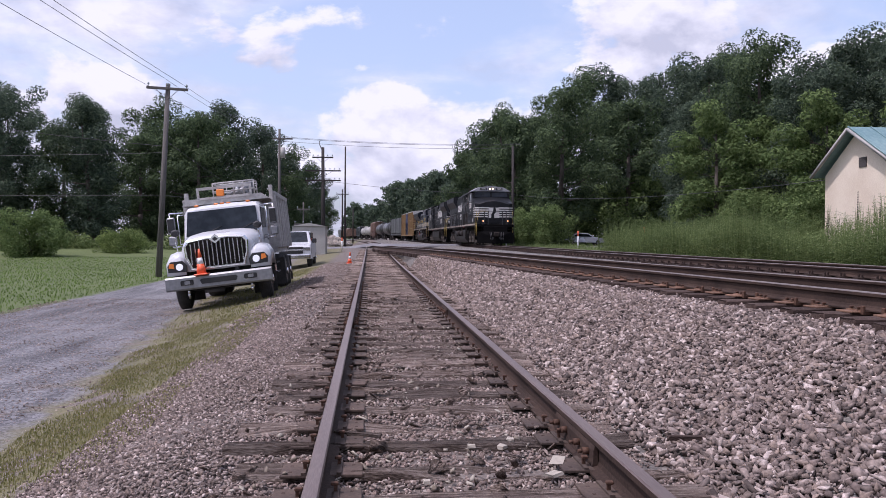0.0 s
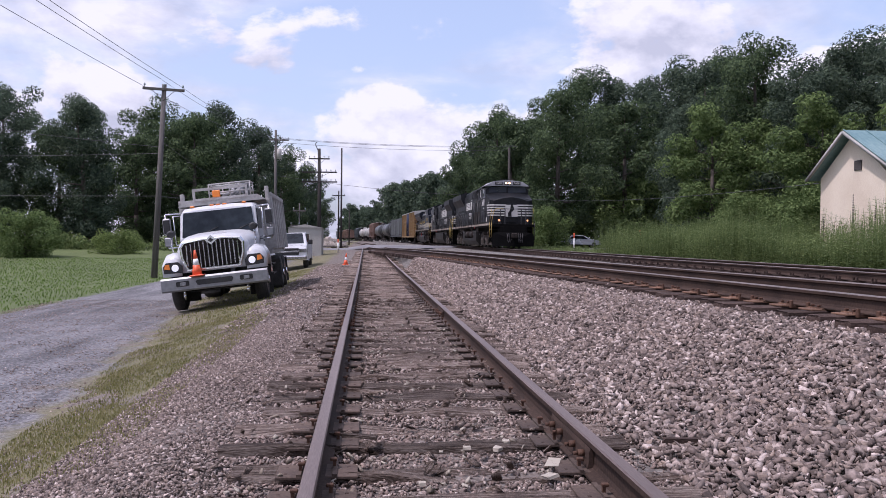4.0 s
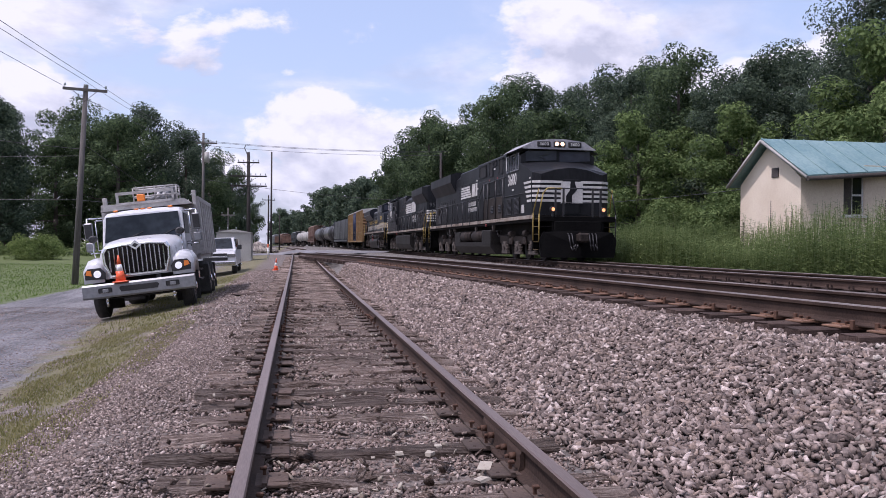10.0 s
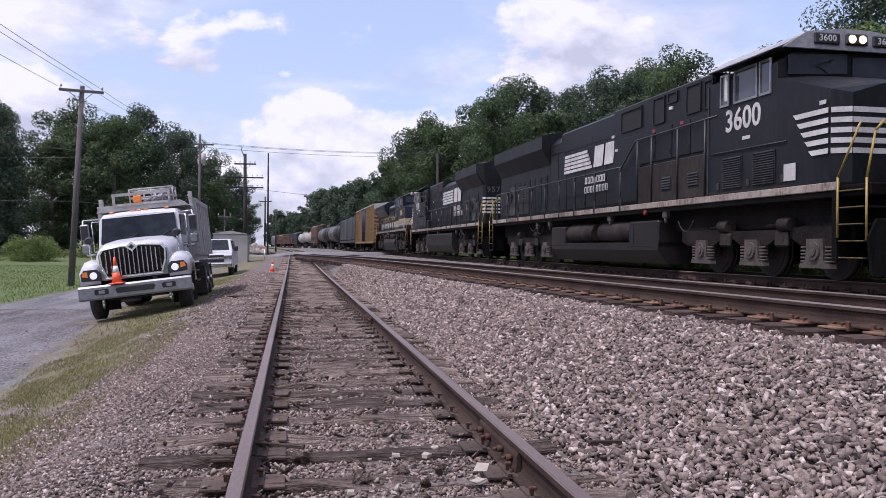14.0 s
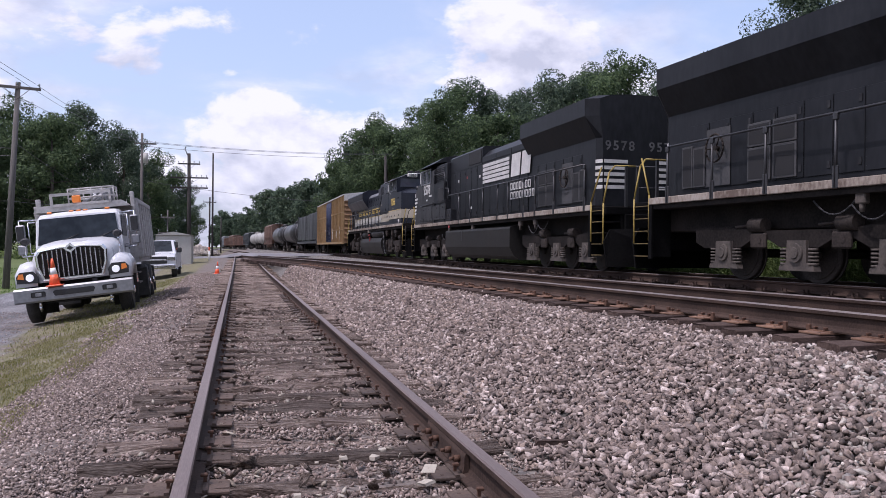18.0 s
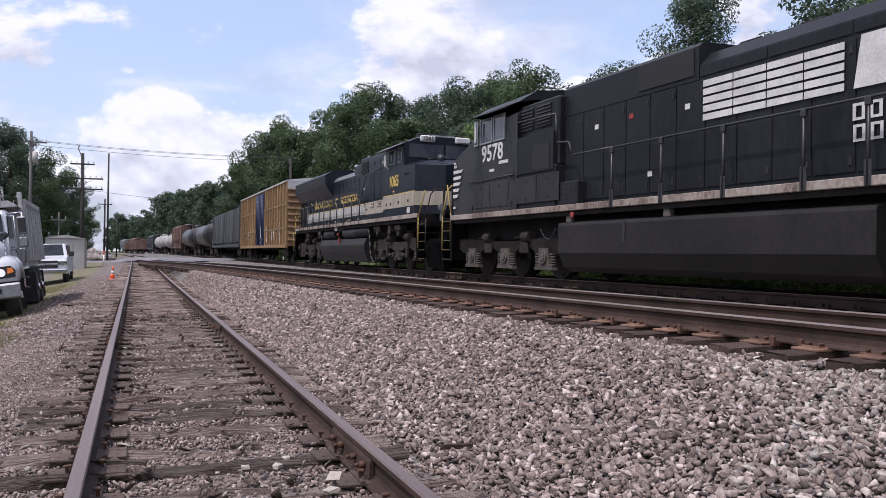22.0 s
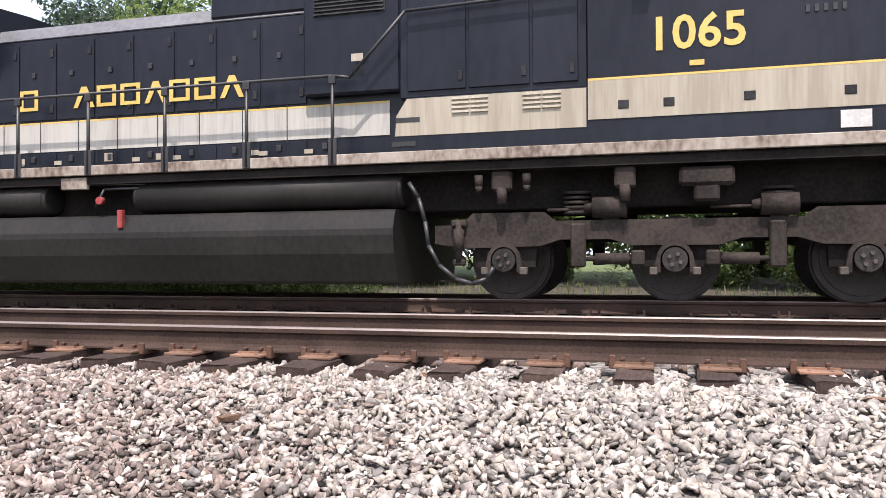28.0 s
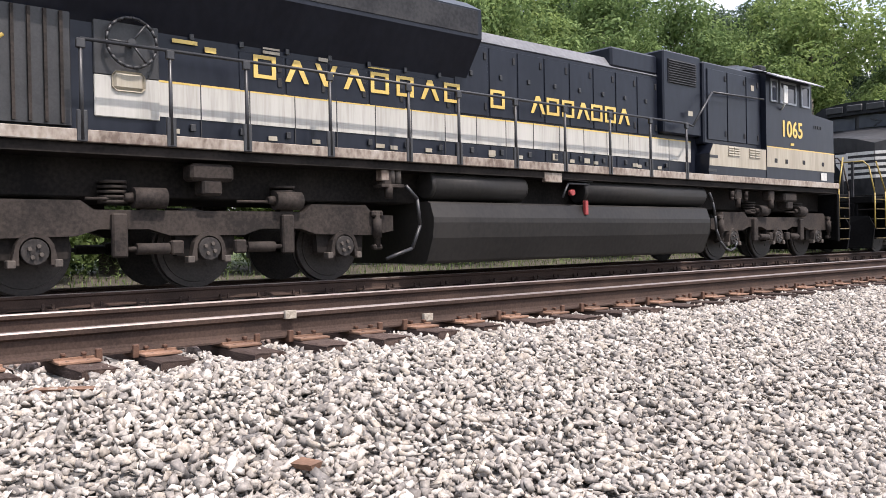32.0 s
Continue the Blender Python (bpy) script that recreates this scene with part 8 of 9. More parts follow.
def sleepers():
    rng = np.random.default_rng(9)
    old = [tie_mesh(100 + i, 2.5, 0.21, 0.16, 1.6) for i in range(8)]
    good = [tie_mesh(120 + i, 2.6, 0.23, 0.17, 0.5) for i in range(4)]
    for me in old:
        me.materials.append(M["tie"])
    for me in good:
        me.materials.append(M["tie_dark"])
    plate, old_plate, spike, anchor = plate_mesh(), plate_mesh("old_plate"), spike_mesh(), anchor_mesh()
    # siding
    base = tagged(empty("siding_ties", pose(0, 0, 0)), "weathered wooden siding ties sunk in gravel", "railway ties", kind="structure")
    y, i = -6.0, 0
    while y < 66:
        yy = 2.25 + (i - 16) * 0.53 + rng.normal(0, 0.035)
        y = yy
        i += 1
        t = shared("tie", old[int(rng.integers(8))], pose(siding_x(yy) + rng.normal(-0.02, 0.05), yy, siding_z(yy) - 0.172 + rng.normal(0, 0.008), 0, rng.normal(0, 0.4), rng.normal(0, 1.3)), base)
        if yy > 22:
            continue
        for sx in (-1, 1):
            shared("tie_plate", old_plate, pose(siding_x(yy) + sx * 0.7525, yy, siding_z(yy) - 0.174, 0, 0, 0), base)
            for ex in (-1, 1):
                shared("spike", spike, pose(siding_x(yy) + sx * 0.7525 + ex * 0.088, yy + 0.04 * ex, siding_z(yy) - 0.162, 0, 0, 180 if ex > 0 else 0), base)
    # near main line
    base = tagged(empty("near_main_ties", pose(0, 0, 0)), "dark creosoted ties with rusty plates under the near main line", "railway ties", kind="structure")
    for k in range(-46, 120):
        yy = 0.151 + TIE_STEP * k + rng.normal(0, 0.014)
        z = near_z(yy)
        shared("tie", good[int(rng.integers(4))], pose(near_x(yy) + rng.normal(0, 0.04), yy, z - 0.198, 0, 0, 4.39 + rng.normal(0, 0.7)), base)
        if not -19 < yy < 34:
            continue
        for sx in (-1, 1):
            px, pr = near_x(yy) + sx * 0.7525, yy + 0.0768 * sx * 0.7525
            shared("tie_plate", plate, pose(px, pr, z - 0.198, 0, 0, 4.39), base)
            if sx > 0:
                continue
            for ey in (-0.06, 0.06):
                shared("spike", spike, pose(px - 0.092, pr + ey, z - 0.203, rng.normal(0, 4), 0, 4.39), base)
            shared("rail_anchor", anchor, pose(px, pr + 0.135 * (1 if k % 2 else -1), z - 0.182, 0, 0, 4.39), base)
    # far main line, never near: one joined body
    bm = bmesh.new()
    for k in range(-60, 260):
        yy = k * 0.55
        box(bm, far_x(yy) - 1.3, far_x(yy) + 1.3, yy - 0.11, yy + 0.11, far_z(yy) - 0.36, far_z(yy) - 0.195)
        box(bm, far_x(yy) - 0.95, far_x(yy) - 0.6, yy - 0.09, yy + 0.09, far_z(yy) - 0.195, far_z(yy) - 0.172)
        box(bm, far_x(yy) - 0.86, far_x(yy) - 0.83, yy - 0.06, yy - 0.03, far_z(yy) - 0.18, far_z(yy) - 0.11)
        box(bm, far_x(yy) - 0.86, far_x(yy) - 0.83, yy + 0.05, yy + 0.08, far_z(yy) - 0.18, far_z(yy) - 0.11)
    tagged(link_mesh("far_main_ties", bm, M["tie_dark"]), "dark ties under the far main line", "railway ties", kind="stuff")


def joint_bars():
    for sx, y in ((1, 4.75), (-1, 11.5), (1, 13.2)):
        for side in (-1, 1):
            ob = empty("joint_bar", pose(siding_x(y) + sx * 0.7525 + side * 0.028, y, -0.178), "rusty bolted rail joint bar", "joint bar", "rail joints")
            bm = bmesh.new()
            prism(bm, [(side * -0.012, 0.03), (side * 0.022, 0.024), (side * 0.014, 0.06), (side * 0.014, 0.11), (side * 0.006, 0.135), (side * -0.012, 0.13)], 1, -0.45, 0.45)
            part("bar", bm, M["rail_side"], ob)
            for k in (-0.35, -0.15, 0.15, 0.35):
                bm = bmesh.new()
                tube(bm, (side * 0.012, k, 0.085), (side * 0.05, k, 0.085), 0.022, 0.022, 6)
                tube(bm, (side * 0.05, k, 0.085), (side * 0.075, k, 0.085), 0.012, 0.012, 6)
                part("bolt", bm, M["spike"], ob)


def litter():
    def chunk(name, label, cat, x, y, z, l, w, h, mat, rz, ry=0):
        ob = empty(name, pose(x, y, z, 0, ry, rz), label, cat)
        bm = bmesh.new()
        rng = np.random.default_rng(int(abs(x * 97 + y * 31)))
        for v in box(bm, -l / 2, l / 2, -w / 2, w / 2, 0, h):
            v.co += Vector(rng.normal(0, 0.1, 3) * np.array((l * 0.6, w, h)))
        part("piece", bm, mat, ob)
    chunk("wood_chip", "pale splintered wood chip lying by the rail", "wood chip", 1.06, 4.45, -0.165, 0.16, 0.07, 0.012, M["chip"], 70)
    chunk("wood_chip", "pale splintered wood chip lying by the rail", "wood chip", 0.98, 4.2, -0.165, 0.09, 0.05, 0.012, M["chip"], 40)
    chunk("stick", "dark broken stick lying on the ballast", "stick", 1.98, 4.75, ground_z(1.98, 4.75) + 0.03, 0.34, 0.035, 0.03, M["tie_dark"], -6)
    chunk("stick", "grey stick between the rails", "stick", -0.02, 6.6, -0.16, 0.3, 0.03, 0.025, M["tie"], -28)
    chunk("stick", "grey stick between the rails", "stick", -0.08, 5.1, -0.16, 0.34, 0.03, 0.025, M["tie"], -24)
    # two flat dark pieces added in place of an irregular dark ground patch
    chunk("board", "flat dark piece standing for a ground patch by the siding", "board", -1.05, 21.2, -0.24, 1.0, 0.34, 0.05, M["tie_dark"], 35)
    chunk("board", "flat dark piece standing for a ground patch by the siding", "board", -0.72, 22.3, -0.23, 0.6, 0.25, 0.05, M["tie_dark"], 50)
    for x, y, l in ((0.62, 4.85, 0.05), (0.8, 4.8, 0.06), (0.88, 4.98, 0.05), (0.55, 6.2, 0.05), (-0.15, 9.4, 0.08), (0.3, 4.15, 0.045)):
        chunk("pale_stone", "pale loose stone lying between the rails", "stone", x, y, -0.18, l, l * 0.7, l * 0.35, M["chip"], x * 300)
    chunk("rusty_scrap", "flat rusty scrap of steel on the ballast", "scrap", 4.4, -0.75, ground_z(4.4, -0.75) + 0.045, 0.3, 0.07, 0.015, M["plate"], 60)
    chunk("rusty_scrap", "flat rusty scrap of steel on the ballast", "scrap", 3.15, -1.48, ground_z(3.15, -1.48) + 0.045, 0.1, 0.08, 0.03, M["plate"], 30)
    chunk("rusty_scrap", "flat rusty scrap of steel on the ballast", "scrap", 3.55, 2.45, ground_z(3.55, 2.45) + 0.04, 0.06, 0.12, 0.03, M["plate"], 75)
    chunk("rusty_scrap", "flat rusty scrap of steel on the ballast", "scrap", 4.68, 1.75, ground_z(4.68, 1.75) + 0.045, 0.12, 0.05, 0.02, M["plate"], -30)
    for y, z in ((-3.7, 0.47), (-2.44, 0.58)):
        ob = empty("rail_tag", pose(near_x(y) - 0.7525 - 0.06, y, z, 0, 0, 4.39), "small pale tag stuck to the rail", "tag")
        bm = bmesh.new()
        box(bm, -0.004, 0.03, -0.045, 0.045, -0.03, 0.03, 0.003)
        part("sheet", bm, M["chip"], ob)


joint_bars()
litter()


# ---- vehicles
def road_wheel(parent, x, y, r, w, tyre_label="dusty black truck tyre"):
    bm = bmesh.new()
    s = 1 if x > 0 else -1
    prof = [(0.0, r * 0.62), (0.02, r * 0.9), (w * 0.15, r), (w * 0.85, r), (w - 0.02, r * 0.9), (w, r * 0.62)]
    for (a, ra), (b, rb) in zip(prof, prof[1:]):
        tube(bm, (x - s * a, y, r), (x - s * b, y, r), ra, rb, 26, 0, True)
    ty = part("tyre", bm, M["rubber"], parent, tyre_label)
    bm = bmesh.new()
    tube(bm, (x - s * 0.05, y, r), (x - s * 0.0, y, r), r * 0.6, r * 0.58, 20)
    tube(bm, (x, y, r), (x + s * 0.05, y, r), r * 0.2, r * 0.16, 12)
    part("rim", bm, M["chrome"], ty, "pale steel rim")


def traffic_cone(m, h, label):
    ob = empty("traffic_cone", m, label, "traffic cone", "traffic cones")
    bm = bmesh.new()
    box(bm, -h * 0.26, h * 0.26, -h * 0.26, h * 0.26, 0, h * 0.05, 0.01)
    part("base", bm, M["cone_orange"], ob)
    for a, b, ra, rb, mt in ((0.05, 0.42, 0.19, 0.125, "cone_orange"), (0.42, 0.66, 0.125, 0.085, "cone_white"), (0.66, 1.0, 0.085, 0.03, "cone_orange")):
        bm = bmesh.new()
        tube(bm, (0, 0, h * a), (0, 0, h * b), h * ra, h * rb, 18)
        part("cone_section", bm, M[mt], ob)


def dump_truck():
    t = empty("dump_truck", pose(-3.47, 19.75, -0.60, 0, -7.0, 1.5), "white dump truck with lit headlights parked on the verge", "truck")
    wp = M["white_paint"]
    bm = bmesh.new()
    body_of_sections(bm, [[(x, y, z) for y, z in ((-0.06, 0.5), (-0.1, 0.54), (-0.1, 0.79), (-0.06, 0.83), (0.12, 0.83), (0.12, 0.5))] for x in (-1.24, -0.9, 0.9, 1.24)])
    bmp = part("bumper", bm, M["bumper"], t, "grey steel front bumper")
    bm = bmesh.new()
    body_of_sections(bm, [[(x, y, z) for x, z in ((-0.4, 0.61), (-0.44, 0.7), (-0.4, 0.735), (0.4, 0.735), (0.44, 0.7), (0.4, 0.61))] for y in (-0.115, -0.095)])
    part("bumper_slot", bm, M["dark_plastic"], bmp)
    for x in (-0.74, 0.74):
        bm = bmesh.new()
        box(bm, x - 0.15, x + 0.15, -0.112, -0.098, 0.61, 0.735, 0.02)
        sl = part("bumper_slot", bm, M["dark_plastic"], bmp)
        bm = bmesh.new()
        box(bm, x - 0.06, x + 0.07, -0.12, -0.11, 0.635, 0.715, 0.01)
        part("fog_lamp", bm, M["bumper"], sl, "pale fog lamp lens")
        bm = bmesh.new()
        pipe(bm, [(x, 0.05, 0.54), (x, 0.0, 0.4), (x, 0.06, 0.3), (x, 0.12, 0.4)], 0.032, 7)
        part("tow_hook", bm, M["chrome"], bmp)
    # bonnet: wide shoulders, domed top, a raised centre behind the badge
    prof = lambda w, zs, zt: [(w - 0.06, 0.92), (w, 1.2), (w + 0.02, zs - 0.12), (w - 0.03, zs), (w - 0.14, zt - 0.07), (w * 0.55, zt - 0.015), (0.14, zt)]
    bm = bmesh.new()
    body_of_sections(bm, [sect(0.11, prof(0.78, 1.52, 1.70)), sect(0.22, prof(0.82, 1.57, 1.75)), sect(0.6, prof(0.87, 1.63, 1.80)), sect(1.1, prof(0.91, 1.68, 1.85)), sect(1.5, prof(0.93, 1.71, 1.88))])
    hood = part("bonnet", bm, wp, t, "white sloping bonnet", True)
    shape = lambda k, c: [(-0.60 * k, 1.32 - 0.33 * c), (-0.70 * k, 1.32 - 0.05 * c), (-0.715 * k, 1.32 + 0.2 * c), (-0.64 * k, 1.32 + 0.3 * c), (-0.3 * k, 1.32 + 0.34 * c), (0.3 * k, 1.32 + 0.34 * c), (0.64 * k, 1.32 + 0.3 * c), (0.715 * k, 1.32 + 0.2 * c), (0.70 * k, 1.32 - 0.05 * c), (0.60 * k, 1.32 - 0.33 * c)]
    bm = bmesh.new()
    body_of_sections(bm, [[(x, y, z) for x, z in shape(k, c)] for y, k, c in ((0.045, 1.03, 1.05), (0.06, 1.06, 1.1), (0.14, 1.07, 1.12))])
    gr = part("grille_surround", bm, M["chrome"], hood, "chrome grille surround")
    bm = bmesh.new()
    body_of_sections(bm, [[(x, y, z) for x, z in shape(0.98, 0.97)] for y in (0.038, 0.12)])
    part("grille_opening", bm, M["under"], gr)
    for i in range(13):
        x = -0.6 + 1.2 * i / 12
        bm = bmesh.new()
        zt, zb = 1.32 + 0.32 - 0.07 * abs(x / 0.6) ** 3, 1.01 + 0.06 * abs(x / 0.6) ** 4
        prism(bm, [(x - 0.02, 0.03), (x, 0.008), (x + 0.02, 0.03), (x + 0.012, 0.05), (x - 0.012, 0.05)], 2, zb, zt)
        part("grille_bar", bm, M["chrome"], gr)
    bm = bmesh.new()
    prism(bm, [(-0.14, 1.64), (0, 1.53), (0.14, 1.64), (0, 1.75)], 1, -0.005, 0.06)
    bd = part("badge", bm, M["chrome"], gr, "plain chrome diamond badge")
    bm = bmesh.new()
    prism(bm, [(-0.07, 1.64), (0, 1.585), (0.07, 1.64), (0, 1.695)], 1, -0.01, -0.004)
    part("badge_centre", bm, M["dark_plastic"], bd)
    for sx in (-1, 1):
        bm = bmesh.new()
        body_of_sections(bm, [[(sx * x, y, z) for x, z in pr] for y, pr in ((0.07, [(0.76, 0.86), (0.78, 1.26), (0.9, 1.30), (1.08, 1.24), (1.19, 1.1), (1.2, 0.86)]), (0.2, [(0.78, 0.86), (0.8, 1.34), (0.95, 1.38), (1.13, 1.32), (1.23, 1.15), (1.24, 0.86)]), (0.5, [(0.8, 1.1), (0.82, 1.40), (1.0, 1.43), (1.16, 1.38), (1.25, 1.22), (1.25, 1.08)]), (0.95, [(0.84, 1.12), (0.86, 1.40), (1.0, 1.43), (1.16, 1.38), (1.25, 1.22), (1.25, 1.1)]), (1.5, [(0.86, 0.88), (0.88, 1.3), (1.0, 1.32), (1.14, 1.26), (1.22, 1.1), (1.22, 0.84)]))])
        fd = part("mudguard", bm, wp, t, "white flared front mudguard", True)
        bm = bmesh.new()
        body_of_sections(bm, [[(sx * x, y, z) for x, z in ((0.74, 0.93), (0.73, 1.08), (0.82, 1.2), (1.1, 1.2), (1.18, 1.1), (1.17, 0.95))] for y in (0.045, 0.1)])
        hl = part("headlight_housing", bm, M["dark_plastic"], fd, "black headlight unit")
        bm = bmesh.new()
        tube(bm, (sx * 0.9, 0.05, 1.06), (sx * 0.9, 0.02, 1.06), 0.085, 0.078, 18)
        part("headlight", bm, M["lens"], hl, "lit round headlight")
        bm = bmesh.new()
        body_of_sections(bm, [[(sx * x, y, z) for x, z in ((1.02, 1.03), (1.03, 1.16), (1.12, 1.16), (1.15, 1.06))] for y in (0.02, 0.05)])
        part("indicator", bm, M["amber"], hl, "amber indicator lens")
        # mirrors on tube arms
        bm = bmesh.new()
        pipe(bm, [(sx * 0.95, 1.75, 2.42), (sx * 1.3, 1.55, 2.42), (sx * 1.3, 1.55, 1.56), (sx * 0.98, 1.75, 1.56)], 0.018)
        pipe(bm, [(sx * 0.96, 1.75, 2.36), (sx * 1.12, 1.62, 2.36), (sx * 1.12, 1.62, 1.62), (sx * 0.98, 1.75, 1.62)], 0.014)
        arm = part("mirror_arm", bm, M["chrome"], t)
        bm = bmesh.new()
        box(bm, sx * 1.18, sx * 1.38, 1.5, 1.6, 1.9, 2.32, 0.03)
        mi = part("mirror", bm, M["bumper"], arm, "tall west coast mirror")
        bm = bmesh.new()
        box(bm, sx * 1.2, sx * 1.36, 1.495, 1.505, 1.94, 2.28, 0.01)
        part("mirror_back", bm, M["dark_plastic"], mi)
        bm = bmesh.new()
        box(bm, sx * 1.18, sx * 1.38, 1.5, 1.6, 1.6, 1.84, 0.03)
        part("mirror", bm, M["bumper"], arm)
        bm = bmesh.new()
        pipe(bm, [(sx * 0.98, 0.5, 1.42), (sx * 1.0, 0.42, 1.62), (sx * 0.98, 0.42, 1.86)], 0.013)
        part("fender_mirror_arm", bm, M["chrome"], fd)
        bm = bmesh.new()
        body_of_sections(bm, [[(sx * 0.98 + 0.11 * k * math.cos(a), y, 1.88 + 0.09 * k * math.sin(a)) for a in [math.pi * i / 5 for i in range(10)]] for y, k in ((0.34, 0.6), (0.38, 0.95), (0.44, 1.0))])
        part("fender_mirror", bm, M["dark_plastic"], fd)
        road_wheel(t, sx * 1.14, 0.85, 0.52, 0.3)
        for yy in (5.3, 6.6):
            road_wheel(t, sx * 1.18, yy, 0.52, 0.55)
        bm = bmesh.new()
        box(bm, sx * 0.7, sx * 1.1, 2.0, 3.0, 0.55, 0.95, 0.06)
        tk = part("step_tank", bm, M["chrome"], t, "bright fuel tank with steps")
        for z in (0.6, 0.85):
            bm = bmesh.new()
            box(bm, sx * 1.1, sx * 1.2, 2.1, 2.9, z, z + 0.04)
            part("step", bm, M["dark_plastic"], tk)
    # cab
    bm = bmesh.new()
    body_of_sections(bm, [sect(1.46, [(0.97, 0.95), (0.98, 1.7), (0.94, 1.76), (0.5, 1.8), (0.2, 1.8)]), sect(1.68, [(0.97, 0.95), (0.95, 2.34), (0.9, 2.42), (0.5, 2.46), (0.2, 2.46)]), sect(1.85, [(0.97, 0.95), (0.95, 2.42), (0.86, 2.52), (0.5, 2.55), (0.2, 2.56)]), sect(3.1, [(0.97, 0.95), (0.95, 2.46), (0.86, 2.58), (0.5, 2.62), (0.2, 2.63)])])
    cb = part("cab", bm, wp, t, "white truck cab")
    bm = bmesh.new()
    vs = [(-0.91, 1.425, 1.79), (0.91, 1.425, 1.79), (0.86, 1.64, 2.41), (-0.86, 1.64, 2.41)]
    A = [bm.verts.new((x, y - 0.01, z + 0.005)) for x, y, z in vs]
    B = [bm.verts.new((x, y + 0.09, z - 0.03)) for x, y, z in vs]
    bm.faces.new(A)
    bm.faces.new(B[::-1])
    for k in range(4):
        bm.faces.new((A[k], B[k], B[(k + 1) % 4], A[(k + 1) % 4]))
    bmesh.ops.recalc_face_normals(bm, faces=bm.faces[:])
    part("windscreen", bm, M["windscreen"], cb, "dark tinted windscreen")
    for sx in (-1, 1):
        bm = bmesh.new()
        prism(bm, [(1.72, 1.84), (2.75, 1.84), (2.75, 2.36), (1.85, 2.36)], 0, sx * 0.955, sx * 0.972)
        part("side_window", bm, M["windscreen"], cb)
        bm = bmesh.new()
        box(bm, sx * 0.965, sx * 0.98, 1.66, 2.85, 1.0, 1.8, 0.01)
        dd = part("door", bm, wp, cb)
        bm = bmesh.new()
        box(bm, sx * 0.98, sx * 1.0, 2.6, 2.75, 1.5, 1.55)
        part("door_handle", bm, M["dark_plastic"], dd)
    for x in (-0.66, -0.16, 0.0, 0.16, 0.66):
        bm = bmesh.new()
        box(bm, x - 0.055, x + 0.055, 1.82, 1.92, 2.54, 2.585, 0.015)
        part("roof_marker", bm, M["amber"], cb, "amber roof marker lamp")
    for x in (-0.4, 0.4):
        bm = bmesh.new()
        tube(bm, (x, 1.4, 1.83), (x + 0.4, 1.46, 1.98), 0.01, 0.01, 5)
        part("wiper", bm, M["dark_plastic"], cb)
    # chassis
    bm = bmesh.new()
    for x in (-0.42, 0.42):
        box(bm, x - 0.05, x + 0.05, 0.1, 7.6, 0.62, 0.9)
    box(bm, -0.9, 0.9, 0.78, 0.92, 0.42, 0.56)
    part("chassis", bm, M["dark_plastic"], t)
    bm = bmesh.new()
    body_of_sections(bm, [[(x, y, z) for x, z in ((-0.3, 0.5), (-0.42, 0.75), (-0.42, 1.0), (0.42, 1.0), (0.42, 0.75), (0.3, 0.5))] for y in (0.25, 2.6)])
    part("engine_sump", bm, M["under"], t, "oily dark engine underside")
    bm = bmesh.new()
    tube(bm, (-1.05, 0.85, 0.5), (1.05, 0.85, 0.5), 0.09, 0.09, 10)
    part("front_axle", bm, M["under"], t)
    for y in (5.3, 6.6):
        bm = bmesh.new()
        tube(bm, (-1.0, y, 0.52), (1.0, y, 0.52), 0.12, 0.12, 10)
        tube(bm, (-0.28, y, 0.52), (0.28, y, 0.52), 0.25, 0.25, 12)
        part("rear_axle", bm, M["under"], t)
    for sx in (-1, 1):
        for y in (1.42, 4.62, 7.3):
            bm = bmesh.new()
            box(bm, sx * 0.62, sx * 1.2, y, y + 0.02, 0.16, 0.95, 0.005)
            part("mud_flap", bm, M["rubber"], t, "black rubber mud flap")
    # dump bed
    bm = bmesh.new()
    for sx in (-1, 1):
        prism(bm, [(sx * 1.0, 1.15), (sx * 1.2, 1.3), (sx * 1.2, 2.78), (sx * 1.14, 2.78), (sx * 1.12, 1.3)], 1, 3.3, 7.7)
    box(bm, -1.15, 1.15, 3.3, 3.38, 1.15, 2.62)
    box(bm, -1.15, 1.15, 7.6, 7.7, 1.15, 2.4)
    box(bm, -1.1, 1.1, 3.3, 7.7, 1.12, 1.22)
    bed = part("dump_bed", bm, M["bed_steel"], t, "worn white steel dump bed")
    for i in range(7):
        y = 3.36 + 4.2 * i / 6
        for sx in (-1, 1):
            bm = bmesh.new()
            box(bm, sx * 1.19, sx * 1.27, y - 0.06, y + 0.06, 1.25, 2.78, 0.01)
            part("bed_rib", bm, M["bed_steel"], bed)
    for sx in (-1, 1):
        bm = bmesh.new()
        box(bm, sx * 1.14, sx * 1.27, 3.3, 7.7, 2.72, 2.84, 0.01)
        part("bed_top_rail", bm, M["bed_steel"], bed)
        bm = bmesh.new()
        box(bm, sx * 1.1, sx * 1.2, 3.25, 3.4, 2.5, 3.02, 0.01)
        part("stake", bm, M["bed_steel"], bed)
    # cab guard with lamp bar and rack
    bm = bmesh.new()
    prism(bm, [(-1.15, 2.62), (1.15, 2.62), (0.95, 2.78), (-0.95, 2.78)], 1, 2.5, 3.3)
    box(bm, -0.72, 0.72, 2.45, 2.52, 3.0, 3.07)
    for x in (-0.72, 0.66):
        box(bm, x, x + 0.06, 2.45, 2.52, 2.75, 3.0)
    box(bm, -0.72, 0.72, 2.45, 2.52, 2.74, 2.8)
    part("cab_guard", bm, M["bed_steel"], bed, "white steel cab guard")
    bm = bmesh.new()
    box(bm, -0.2, 0.0, 2.4, 2.5, 2.8, 2.98, 0.02)
    part("beacon", bm, M["amber"], t, "amber beacon lamp")
    bm = bmesh.new()
